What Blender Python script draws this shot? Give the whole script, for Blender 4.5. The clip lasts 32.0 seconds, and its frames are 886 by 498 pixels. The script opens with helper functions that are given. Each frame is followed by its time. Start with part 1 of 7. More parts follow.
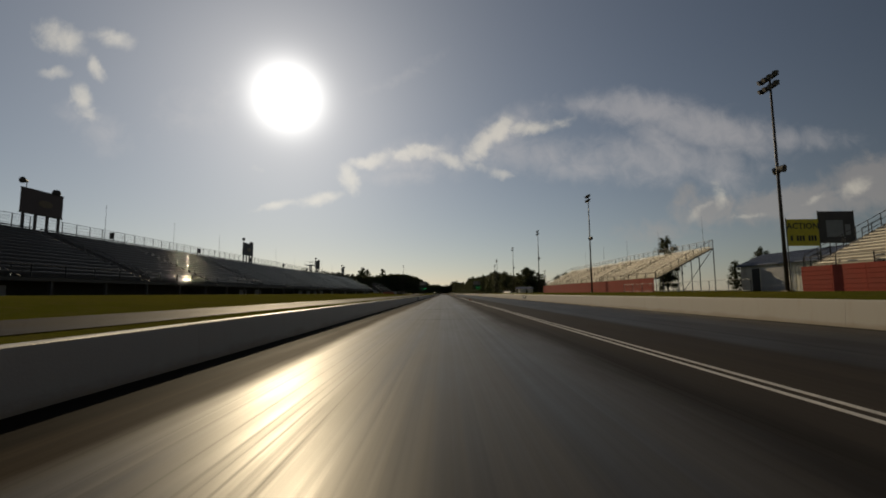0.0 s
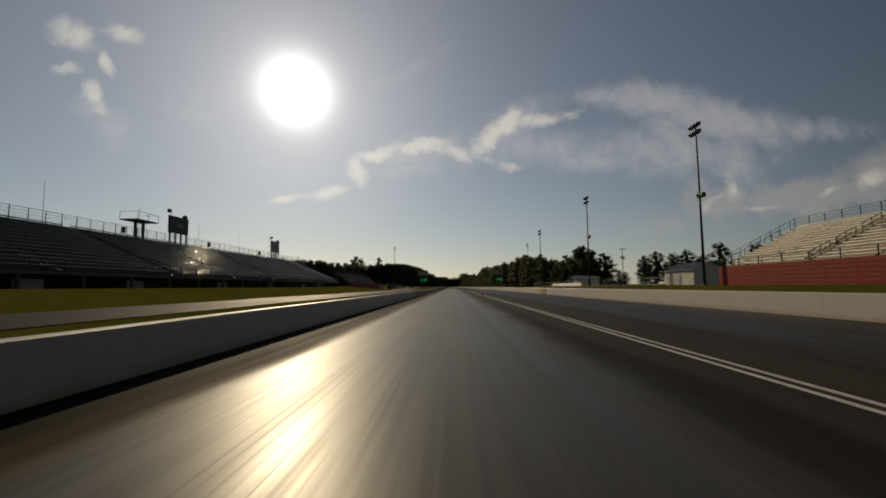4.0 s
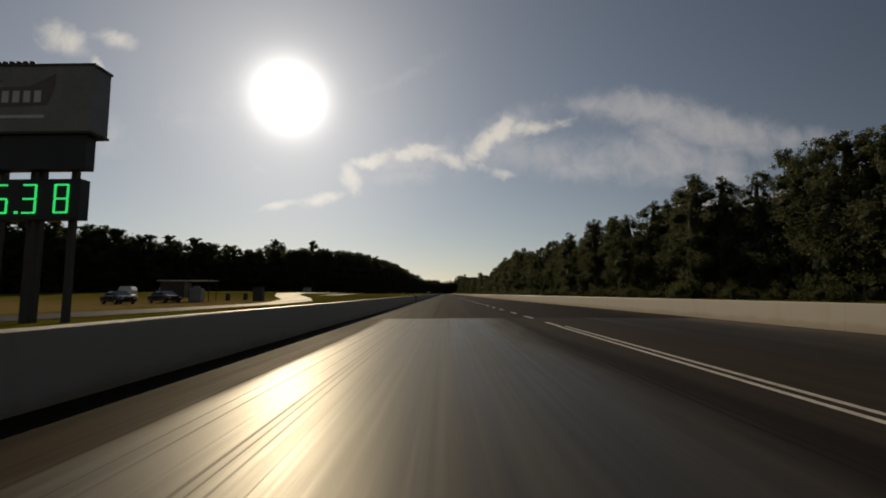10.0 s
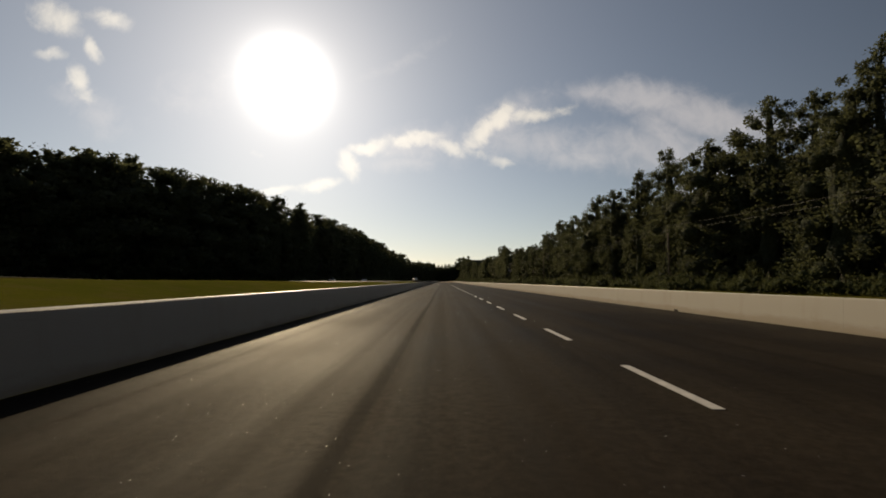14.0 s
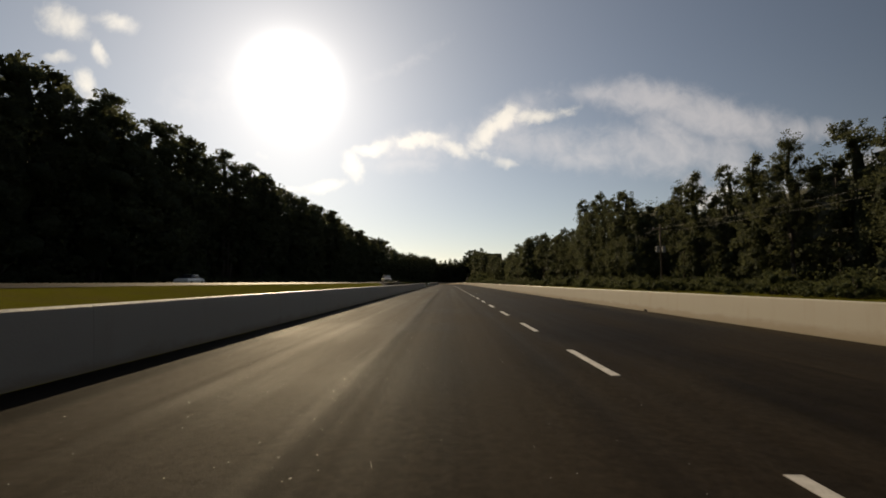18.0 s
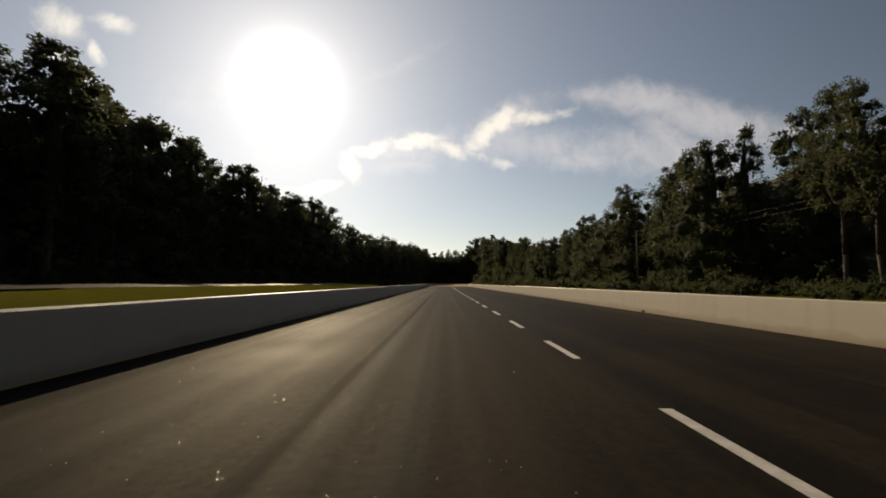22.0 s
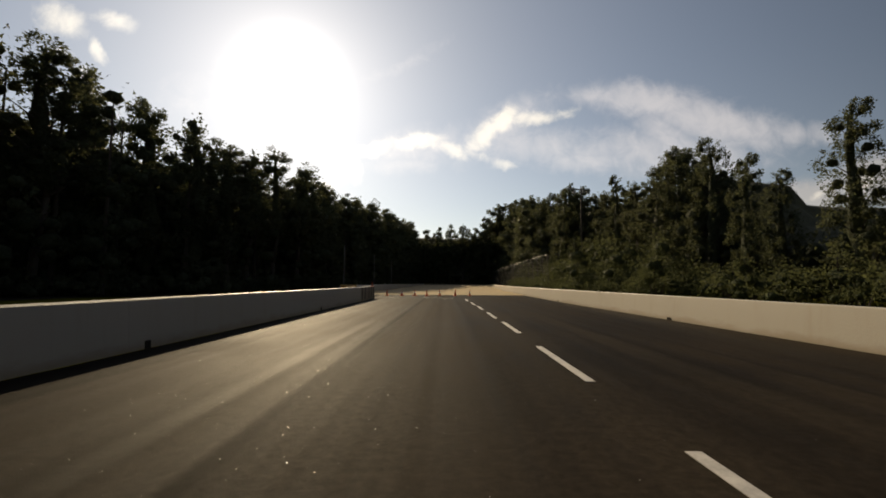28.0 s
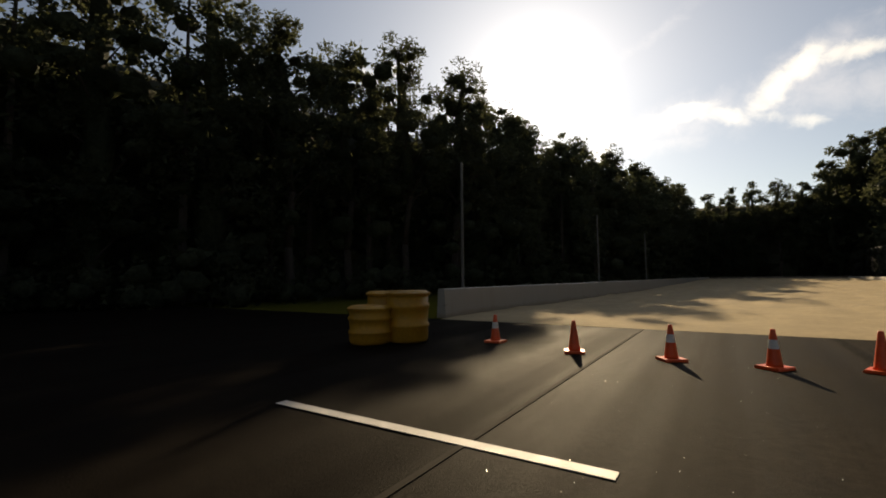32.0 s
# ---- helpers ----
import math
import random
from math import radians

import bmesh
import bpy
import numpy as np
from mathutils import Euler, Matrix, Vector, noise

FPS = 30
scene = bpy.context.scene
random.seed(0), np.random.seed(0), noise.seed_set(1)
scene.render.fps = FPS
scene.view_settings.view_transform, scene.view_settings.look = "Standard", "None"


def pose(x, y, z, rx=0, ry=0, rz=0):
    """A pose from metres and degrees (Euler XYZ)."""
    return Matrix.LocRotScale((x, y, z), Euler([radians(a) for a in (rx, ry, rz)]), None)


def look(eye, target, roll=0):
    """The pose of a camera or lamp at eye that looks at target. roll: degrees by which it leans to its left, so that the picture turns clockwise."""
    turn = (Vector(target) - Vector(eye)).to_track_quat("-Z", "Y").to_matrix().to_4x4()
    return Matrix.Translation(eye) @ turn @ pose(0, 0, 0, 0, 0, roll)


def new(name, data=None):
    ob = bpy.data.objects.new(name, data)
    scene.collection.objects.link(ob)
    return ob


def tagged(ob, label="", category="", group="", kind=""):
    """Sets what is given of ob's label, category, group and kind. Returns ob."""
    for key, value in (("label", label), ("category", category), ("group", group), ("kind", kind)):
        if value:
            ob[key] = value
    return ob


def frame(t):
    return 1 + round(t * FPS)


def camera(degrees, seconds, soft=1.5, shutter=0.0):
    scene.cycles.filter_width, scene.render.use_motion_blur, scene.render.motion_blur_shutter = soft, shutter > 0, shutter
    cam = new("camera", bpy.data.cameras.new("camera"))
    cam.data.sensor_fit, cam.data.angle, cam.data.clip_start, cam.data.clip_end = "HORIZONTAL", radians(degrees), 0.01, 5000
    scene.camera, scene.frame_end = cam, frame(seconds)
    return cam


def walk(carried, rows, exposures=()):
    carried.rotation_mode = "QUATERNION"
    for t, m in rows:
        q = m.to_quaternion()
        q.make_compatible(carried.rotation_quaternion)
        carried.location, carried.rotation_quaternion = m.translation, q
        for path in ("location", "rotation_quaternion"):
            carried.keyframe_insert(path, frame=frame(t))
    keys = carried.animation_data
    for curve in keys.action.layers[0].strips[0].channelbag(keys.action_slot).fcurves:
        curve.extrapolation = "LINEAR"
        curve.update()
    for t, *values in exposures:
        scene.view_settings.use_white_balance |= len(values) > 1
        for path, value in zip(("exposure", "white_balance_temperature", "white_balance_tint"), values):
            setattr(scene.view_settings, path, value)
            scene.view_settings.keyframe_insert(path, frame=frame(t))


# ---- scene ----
# ---------------------------------------------------------------- camera
# t, x, y, z, yaw, pitch, roll
PATH = [
    (0, 0.00, 11.00, 1.09, 0.17, 5.73, 0.50),
    (0.5, 0.00, 19.16, 1.09, 0.91, 4.16, 0.50),
    (1, 0.00, 28.23, 1.09, -0.05, 5.28, 0.50),
    (1.5, 0.00, 38.17, 1.09, 0.02, 6.06, 0.50),
    (2, 0.00, 48.93, 1.09, 0.08, 5.40, 0.50),
    (2.5, 0.00, 60.48, 1.09, 0.14, 5.62, 0.50),
    (3, 0.00, 72.76, 1.09, 0.54, 5.62, 0.50),
    (3.5, 0.00, 85.68, 1.09, 1.40, 4.84, 0.50),
    (5.5, 0.00, 142.80, 1.09, 0.19, 5.28, 0.50),
    (6, 0.00, 158.46, 1.09, 0.37, 5.40, 0.50),
    (6.5, 0.00, 174.77, 1.09, 0.37, 4.95, 0.50),
    (7, 0.00, 191.74, 1.09, 0.48, 5.17, 0.50),
    (7.5, 0.00, 209.38, 1.09, 0.59, 5.40, 0.50),
    (8, 0.00, 227.55, 1.09, 0.48, 5.21, 0.50),
    (8.5, 0.00, 246.15, 1.09, 0.48, 5.73, 0.50),
    (9, 0.00, 265.15, 1.09, 0.48, 5.08, 0.50),
    (9.5, 0.00, 284.57, 1.09, 0.48, 5.73, 0.50),
    (10, 0.00, 304.16, 1.09, 0.37, 5.73, 0.50),
    (10.5, 0.00, 323.78, 1.09, 0.35, 5.28, 0.20),
    (11, 0.00, 343.06, 1.09, 0.78, 5.17, -0.10),
    (11.5, 0.00, 361.91, 1.09, 0.54, 4.78, -0.25),
    (12, 0.00, 380.30, 1.09, 0.18, 4.40, -0.35),
    (12.5, 0.00, 398.24, 1.09, 0.17, 4.44, -0.20),
    (13, 0.00, 415.71, 1.09, 0.04, 4.39, -0.10),
    (13.5, 0.03, 432.75, 1.09, -0.20, 4.30, -0.10),
    (14, 0.07, 449.40, 1.09, 0.01, 4.12, -0.10),
    (14.5, 0.10, 465.65, 1.09, 0.10, 4.04, -0.10),
    (16.5, 0.23, 526.68, 1.09, 0.60, 4.01, -0.05),
    (17, 0.27, 540.94, 1.09, 0.59, 4.12, 0.00),
    (17.5, 0.30, 554.81, 1.09, 0.68, 4.17, -0.05),
    (18, 0.34, 568.28, 1.09, 0.55, 4.27, -0.10),
    (18.5, 0.37, 581.35, 1.09, 0.54, 4.16, -0.10),
    (19, 0.40, 594.02, 1.09, 0.41, 4.16, -0.10),
    (19.5, 0.42, 606.31, 1.09, 0.51, 3.83, -0.10),
    (20, 0.44, 618.24, 1.09, 0.60, 4.06, -0.10),
    (20.5, 0.45, 629.80, 1.09, 0.70, 4.06, -0.10),
    (21, 0.47, 640.99, 1.09, 0.68, 4.27, -0.10),
    (21.5, 0.49, 651.81, 1.09, 0.55, 4.27, -0.10),
    (22, 0.50, 662.27, 1.09, 0.20, 4.39, -0.10),
    (22.5, 0.52, 672.37, 1.09, -0.04, 4.17, -0.10),
    (23, 0.54, 682.14, 1.09, 0.05, 4.21, -0.10),
    (23.5, 0.56, 691.56, 1.09, 0.15, 4.43, -0.10),
    (24, 0.59, 700.65, 1.09, 0.36, 4.21, -0.10),
    (24.5, 0.62, 709.39, 1.09, 0.45, 4.21, -0.10),
    (25, 0.64, 717.78, 1.09, 0.44, 4.19, -0.10),
    (25.5, 0.67, 725.73, 1.09, 0.54, 4.21, -0.15),
    (27.5, 0.78, 753.09, 1.09, 0.24, 4.50, -0.40),
    (28, 0.80, 758.82, 1.09, 0.23, 4.39, -0.45),
    (28.5, 0.81, 764.17, 1.09, 0.34, 4.39, -0.45),
    (29, 0.81, 769.21, 1.09, 0.57, 4.39, -0.45),
    (29.5, 0.82, 773.88, 1.09, 0.46, 4.16, -0.40),
    (30, 0.82, 778.13, 1.09, 0.46, 4.06, 0.04),
    (30.5, 0.67, 781.84, 1.09, 2.67, 3.99, 0.18),
    (31, 0.13, 784.89, 1.09, 9.55, 3.79, 0.32),
    (31.5, -0.67, 787.32, 1.09, 20.49, 3.33, 0.46),
    (32, -2.10, 789.16, 1.09, 32.74, 3.78, 0.60),
]
cam = camera(90.29, 32.0, soft=1.8, shutter=0.012)
walk(cam, [(t, pose(x, y, z, 90 + p, r, w)) for t, x, y, z, w, p, r in PATH],
     exposures=[(0, -0.10, 6560, 11), (9, -0.04, 6560, 11), (11, 0.20, 6820, 12), (13, 0.42, 6820, 12), (14.5, 0.55, 6840, 12), (19, 0.66, 6850, 12), (24, 0.76, 6850, 12), (28, 0.88, 6850, 12), (30.5, 0.97, 6900, 12), (32, 1.05, 6950, 12)])

# ---------------------------------------------------------------- light
SUN = Vector((-0.315, 0.861, 0.400)).normalized()
sun_el, sun_az = math.asin(SUN.z), math.atan2(SUN.x, SUN.y)

lamp = bpy.data.lights.new("sun", "SUN")
lamp.energy, lamp.angle, lamp.color = 2.5, radians(0.6), (1.0, 0.81, 0.52)
sun = new("sun", lamp)
sun.matrix_world = look((0, 0, 60), Vector((0, 0, 60)) - SUN)


class Nodes:
    """Short-hand for building a node tree."""

    def __init__(self, tree):
        self.t = tree
        tree.nodes.clear()

    def add(self, kind, **ins):
        n = self.t.nodes.new(kind)
        for k, v in ins.items():
            self.set(n, k.replace("_", " "), v)
        return n

    def set(self, n, key, v):
        s = n.inputs[int(key[1:])] if key[0] == "i" and key[1:].isdigit() else n.inputs[key]
        if isinstance(v, bpy.types.NodeSocket):
            self.t.links.new(v, s)
        elif isinstance(v, bpy.types.Node):
            self.t.links.new(v.outputs[0], s)
        else:
            s.default_value = v

    def math(self, op, a, b=0.0, clamp=False):
        n = self.add("ShaderNodeMath", i0=a, i1=b)
        n.operation, n.use_clamp = op, clamp
        return n.outputs[0]

    def vmath(self, op, a, b=(0, 0, 0)):
        n = self.add("ShaderNodeVectorMath", i0=a, i1=b)
        n.operation = op
        return n.outputs["Value"] if op in ("LENGTH", "DOT_PRODUCT") else n.outputs[0]

    def ramp(self, v, lo, hi, a=0.0, b=1.0, kind="SMOOTHSTEP"):
        n = self.t.nodes.new("ShaderNodeMapRange")
        n.interpolation_type = kind
        for i, x in enumerate((v, lo, hi, a, b)):
            self.set(n, "i%d" % i, x)
        return n.outputs[0]

    def mix(self, f, a, b, blend="MIX"):
        n = self.t.nodes.new("ShaderNodeMix")
        n.data_type, n.blend_type = "RGBA", blend
        for sock, v in ((n.inputs[0], f), (n.inputs[6], a), (n.inputs[7], b)):
            if isinstance(v, bpy.types.NodeSocket):
                self.t.links.new(v, sock)
            elif hasattr(v, "__len__"):
                sock.default_value = (*v[:3], 1)
            else:
                sock.default_value = v
        return n.outputs[2]

    def noise(self, vec, scale, detail=4.0, rough=0.55, dist=0.0):
        n = self.add("ShaderNodeTexNoise", Vector=vec, Scale=scale, Detail=detail, Roughness=rough, Distortion=dist)
        return n.outputs[0]


def build_world():
    w = bpy.data.worlds.new("sky")
    scene.world = w
    w.use_nodes = True
    k = Nodes(w.node_tree)
    way = k.add("ShaderNodeTexCoord").outputs["Generated"]
    sky = k.add("ShaderNodeTexSky")
    sky.sky_type, sky.sun_disc, sky.sun_elevation, sky.sun_rotation = "NISHITA", False, sun_el, sun_az
    sky.air_density, sky.dust_density, sky.ozone_density, sky.altitude = 1.0, 0.25, 2.0, 100.0
    base = k.mix(1.0, sky.outputs[0], (0.0302, 0.0298, 0.0291), "MULTIPLY")
    sep = k.add("ShaderNodeSeparateXYZ", i0=way)
    # deeper away from the sun
    fall = k.ramp(k.vmath("DOT_PRODUCT", way, tuple(SUN)), 0.05, 0.9, 0.50, 1.0)
    base = k.mix(1.0, base, k.add("ShaderNodeCombineXYZ", i0=fall, i1=fall, i2=fall).outputs[0], "MULTIPLY")
    # aureole round the sun
    dot = k.vmath("DOT_PRODUCT", way, tuple(SUN))
    ang = k.math("ARCCOSINE", k.math("MINIMUM", dot, 1.0))
    a2 = k.math("DIVIDE", ang, 0.057)
    core = k.math("MULTIPLY", k.math("EXPONENT", k.math("MULTIPLY", k.math("MULTIPLY", a2, a2), -1.0)), 1.75)
    halo = k.math("MULTIPLY", k.math("EXPONENT", k.math("MULTIPLY", ang, -6.0)), 0.34)
    wide = k.math("MULTIPLY", k.math("EXPONENT", k.math("MULTIPLY", ang, -2.4)), 0.23)
    # pale haze towards the horizon, stronger on the sun's side
    low = k.math("EXPONENT", k.math("MULTIPLY", k.math("ABSOLUTE", sep.outputs[2]), -5.2))
    haze = k.math("MULTIPLY", low, k.ramp(dot, 0.1, 1.0, 0.03, 0.20))
    glow = k.math("ADD", core, k.math("ADD", halo, k.math("ADD", wide, haze)))
    lit = k.add("ShaderNodeCombineXYZ", i0=glow, i1=k.math("MULTIPLY", glow, 0.98), i2=k.math("MULTIPLY", glow, 0.92)).outputs[0]
    # clouds, in tangents of the direction: u to the right of the strip's heading, v above the horizon
    ahead = k.math("MAXIMUM", sep.outputs[1], 0.05)
    uv = k.add("ShaderNodeCombineXYZ", i0=k.math("DIVIDE", sep.outputs[0], ahead), i1=k.math("DIVIDE", sep.outputs[2], ahead), i2=0.0).outputs[0]
    wob = k.add("ShaderNodeTexNoise", Vector=uv, Scale=6.0, Detail=6.0, Roughness=0.65).outputs["Color"]
    off = k.vmath("SCALE", k.vmath("SUBTRACT", wob, (0.5, 0.5, 0.5)))
    off.node.inputs["Scale"].default_value = 0.075
    warped = k.vmath("ADD", uv, off)
    fine = k.noise(uv, 22.0, 6.0, 0.62, 0.6)

    def field(blobs):
        total = None
        for u, v, ru, rv, turn, amp in blobs:
            m = k.add("ShaderNodeMapping", Vector=warped)
            m.vector_type = "TEXTURE"
            m.inputs["Location"].default_value = (u, v, 0)
            m.inputs["Rotation"].default_value = (0, 0, radians(turn))
            m.inputs["Scale"].default_value = (ru, rv, 1)
            d = k.ramp(k.vmath("LENGTH", m.outputs[0]), 0.0, 1.55, amp, 0.0)
            total = d if total is None else k.math("MAXIMUM", total, d)
        return total

    puffs = field([
        (-0.385, 0.200, 0.085, 0.014, 8, 0.7), (-0.285, 0.216, 0.070, 0.018, 9, 0.8), (-0.222, 0.262, 0.026, 0.050, 15, 0.85),
        (-0.170, 0.308, 0.070, 0.022, 12, 0.9), (-0.070, 0.326, 0.080, 0.020, 4, 0.9), (0.020, 0.305, 0.050, 0.020, -30, 0.75),
        (0.085, 0.345, 0.072, 0.030, 48, 0.95), (0.130, 0.380, 0.060, 0.030, 35, 1), (0.205, 0.388, 0.080, 0.022, 8, 0.85), (0.275, 0.402, 0.050, 0.016, 12, 0.6),
        (0.070, 0.296, 0.045, 0.014, -12, 0.6), (0.130, 0.275, 0.040, 0.014, -25, 0.6),
        (-0.915, 0.620, 0.080, 0.052, -25, 0.78), (-0.785, 0.622, 0.076, 0.028, -12, 0.74), (-0.825, 0.545, 0.045, 0.024, -50, 0.8),
        (-0.855, 0.478, 0.028, 0.050, 20, 0.9), (-0.840, 0.440, 0.045, 0.018, -25, 0.6), (-0.930, 0.535, 0.050, 0.022, 0, 0.6),
        (-0.426, 0.286, 0.030, 0.015, 0, 0.35),
        (0.632, 0.215, 0.018, 0.048, 8, 0.62), (0.578, 0.170, 0.022, 0.028, -25, 0.55), (0.600, 0.190, 0.035, 0.010, 30, 0.5), (0.950, 0.236, 0.060, 0.026, 25, 0.6), (0.850, 0.205, 0.045, 0.013, 18, 0.5), (0.700, 0.165, 0.070, 0.010, 0, 0.45)])
    veil = field([
        (0.360, 0.437, 0.090, 0.034, -4, 0.6), (0.478, 0.420, 0.170, 0.055, -8, 0.78), (0.620, 0.375, 0.230, 0.060, -8, 0.75), (0.340, 0.285, 0.200, 0.038, -3, 0.6),
        (0.520, 0.330, 0.120, 0.060, -30, 0.65), (0.646, 0.286, 0.085, 0.104, 60, 0.6), (0.804, 0.355, 0.195, 0.037, 0, 0.5), (-0.110, 0.512, 0.171, 0.022, 28, 0.30),
        (-0.100, 0.270, 0.160, 0.030, 5, 0.45), (-0.070, 0.315, 0.170, 0.048, 6, 0.55), (0.130, 0.365, 0.170, 0.062, 32, 0.6), (0.210, 0.320, 0.220, 0.060, 0, 0.55), (0.480, 0.300, 0.300, 0.070, -4, 0.6), (-0.820, 0.400, 0.140, 0.060, -35, 0.40), (-0.585, 0.438, 0.160, 0.080, 20, 0.30)])
    bank = field([
        (0.609, 0.177, 0.122, 0.055, 0, 0.8), (0.804, 0.195, 0.195, 0.067, 8, 0.9), (1.023, 0.250, 0.195, 0.085, 10, 1),
        (0.560, 0.213, 0.043, 0.061, -15, 0.7), (0.487, 0.128, 0.146, 0.049, 0, 0.6), (1.340, 0.268, 0.304, 0.097, 0, 1)])
    p = k.math("MULTIPLY", k.ramp(k.math("ADD", puffs, k.math("MULTIPLY", k.math("SUBTRACT", fine, 0.5), 0.75)), 0.20, 0.95), 0.50)
    v = k.math("MULTIPLY", k.ramp(k.math("ADD", veil, k.math("MULTIPLY", k.math("SUBTRACT", fine, 0.5), 0.6)), 0.10, 0.85), 0.50)
    b = k.math("MULTIPLY", k.ramp(k.math("ADD", bank, k.math("MULTIPLY", k.math("SUBTRACT", fine, 0.5), 0.8)), 0.32, 0.80), 0.60)
    front = k.ramp(sep.outputs[1], 0.05, 0.25)
    col = k.mix(k.math("MULTIPLY", v, front), base, (0.43, 0.405, 0.395))
    col = k.mix(k.math("MULTIPLY", b, front), col, (0.23, 0.212, 0.197))
    col = k.mix(k.math("MULTIPLY", p, front), col, (0.72, 0.66, 0.53))
    # pale cloud added behind the camera, out of view, to brighten shaded sides
    fill_cloud = k.ramp(k.noise(k.vmath("MULTIPLY", way, (1, 1, 2.2)), 2.6, 7.0, 0.6, 0.4), 0.47, 0.66, 0.0, 0.30)
    fill_cloud = k.math("MULTIPLY", fill_cloud, k.math("MULTIPLY", k.ramp(sep.outputs[1], -0.05, 0.30, 1.0, 0.0), k.ramp(sep.outputs[2], 0.0, 0.12)))
    col = k.mix(fill_cloud, col, (0.62, 0.60, 0.57))
    col = k.mix(1.0, col, lit, "ADD")
    bg = k.add("ShaderNodeBackground", Color=col, Strength=1.0)
    k.add("ShaderNodeOutputWorld", Surface=bg.outputs[0])


build_world()

# ---------------------------------------------------------------- materials


def material(name, rough=0.8, metal=0.0):
    m = bpy.data.materials.new(name)
    m.use_nodes = True
    k = Nodes(m.node_tree)
    b = k.add("ShaderNodeBsdfPrincipled", Roughness=rough, Metallic=metal)
    k.add("ShaderNodeOutputMaterial", Surface=b.outputs[0])
    return m, k, b


def bump(k, b, height, strength=0.3, dist=0.02):
    n = k.add("ShaderNodeBump", Height=height, Strength=strength, Distance=dist)
    k.set(b, "Normal", n.outputs[0])


def world_pos(k):
    return k.add("ShaderNodeNewGeometry").outputs["Position"]


def scaled(k, vec, s):
    return k.vmath("MULTIPLY", vec, s)


def plain(name, colour, rough=0.7, metal=0.0, vary=0.25, scale=1.5, relief=0.15, spread=0.1):
    """A surface with mottling at two scales, from object coordinates."""
    m, k, b = material(name, rough, metal)
    p = world_pos(k)
    n = k.math("ADD", k.math("MULTIPLY", k.noise(p, scale, 5.0), 0.6), k.math("MULTIPLY", k.noise(p, scale * 9, 3.0), 0.4))
    rnd = k.add("ShaderNodeObjectInfo").outputs["Random"]
    f = k.math("ADD", k.ramp(n, 0.3, 0.7, 1 - vary, 1 + vary * 0.5), k.math("MULTIPLY", k.math("SUBTRACT", rnd, 0.5), vary * 0.5))
    k.set(b, "Base Color", k.mix(1.0, colour, k.add("ShaderNodeCombineXYZ", i0=f, i1=f, i2=f).outputs[0], "MULTIPLY"))
    k.set(b, "Roughness", k.ramp(n, 0.3, 0.7, max(rough - spread, 0.03), min(rough + spread, 1.0)))
    if relief:
        bump(k, b, n, relief, 0.01)
    return m


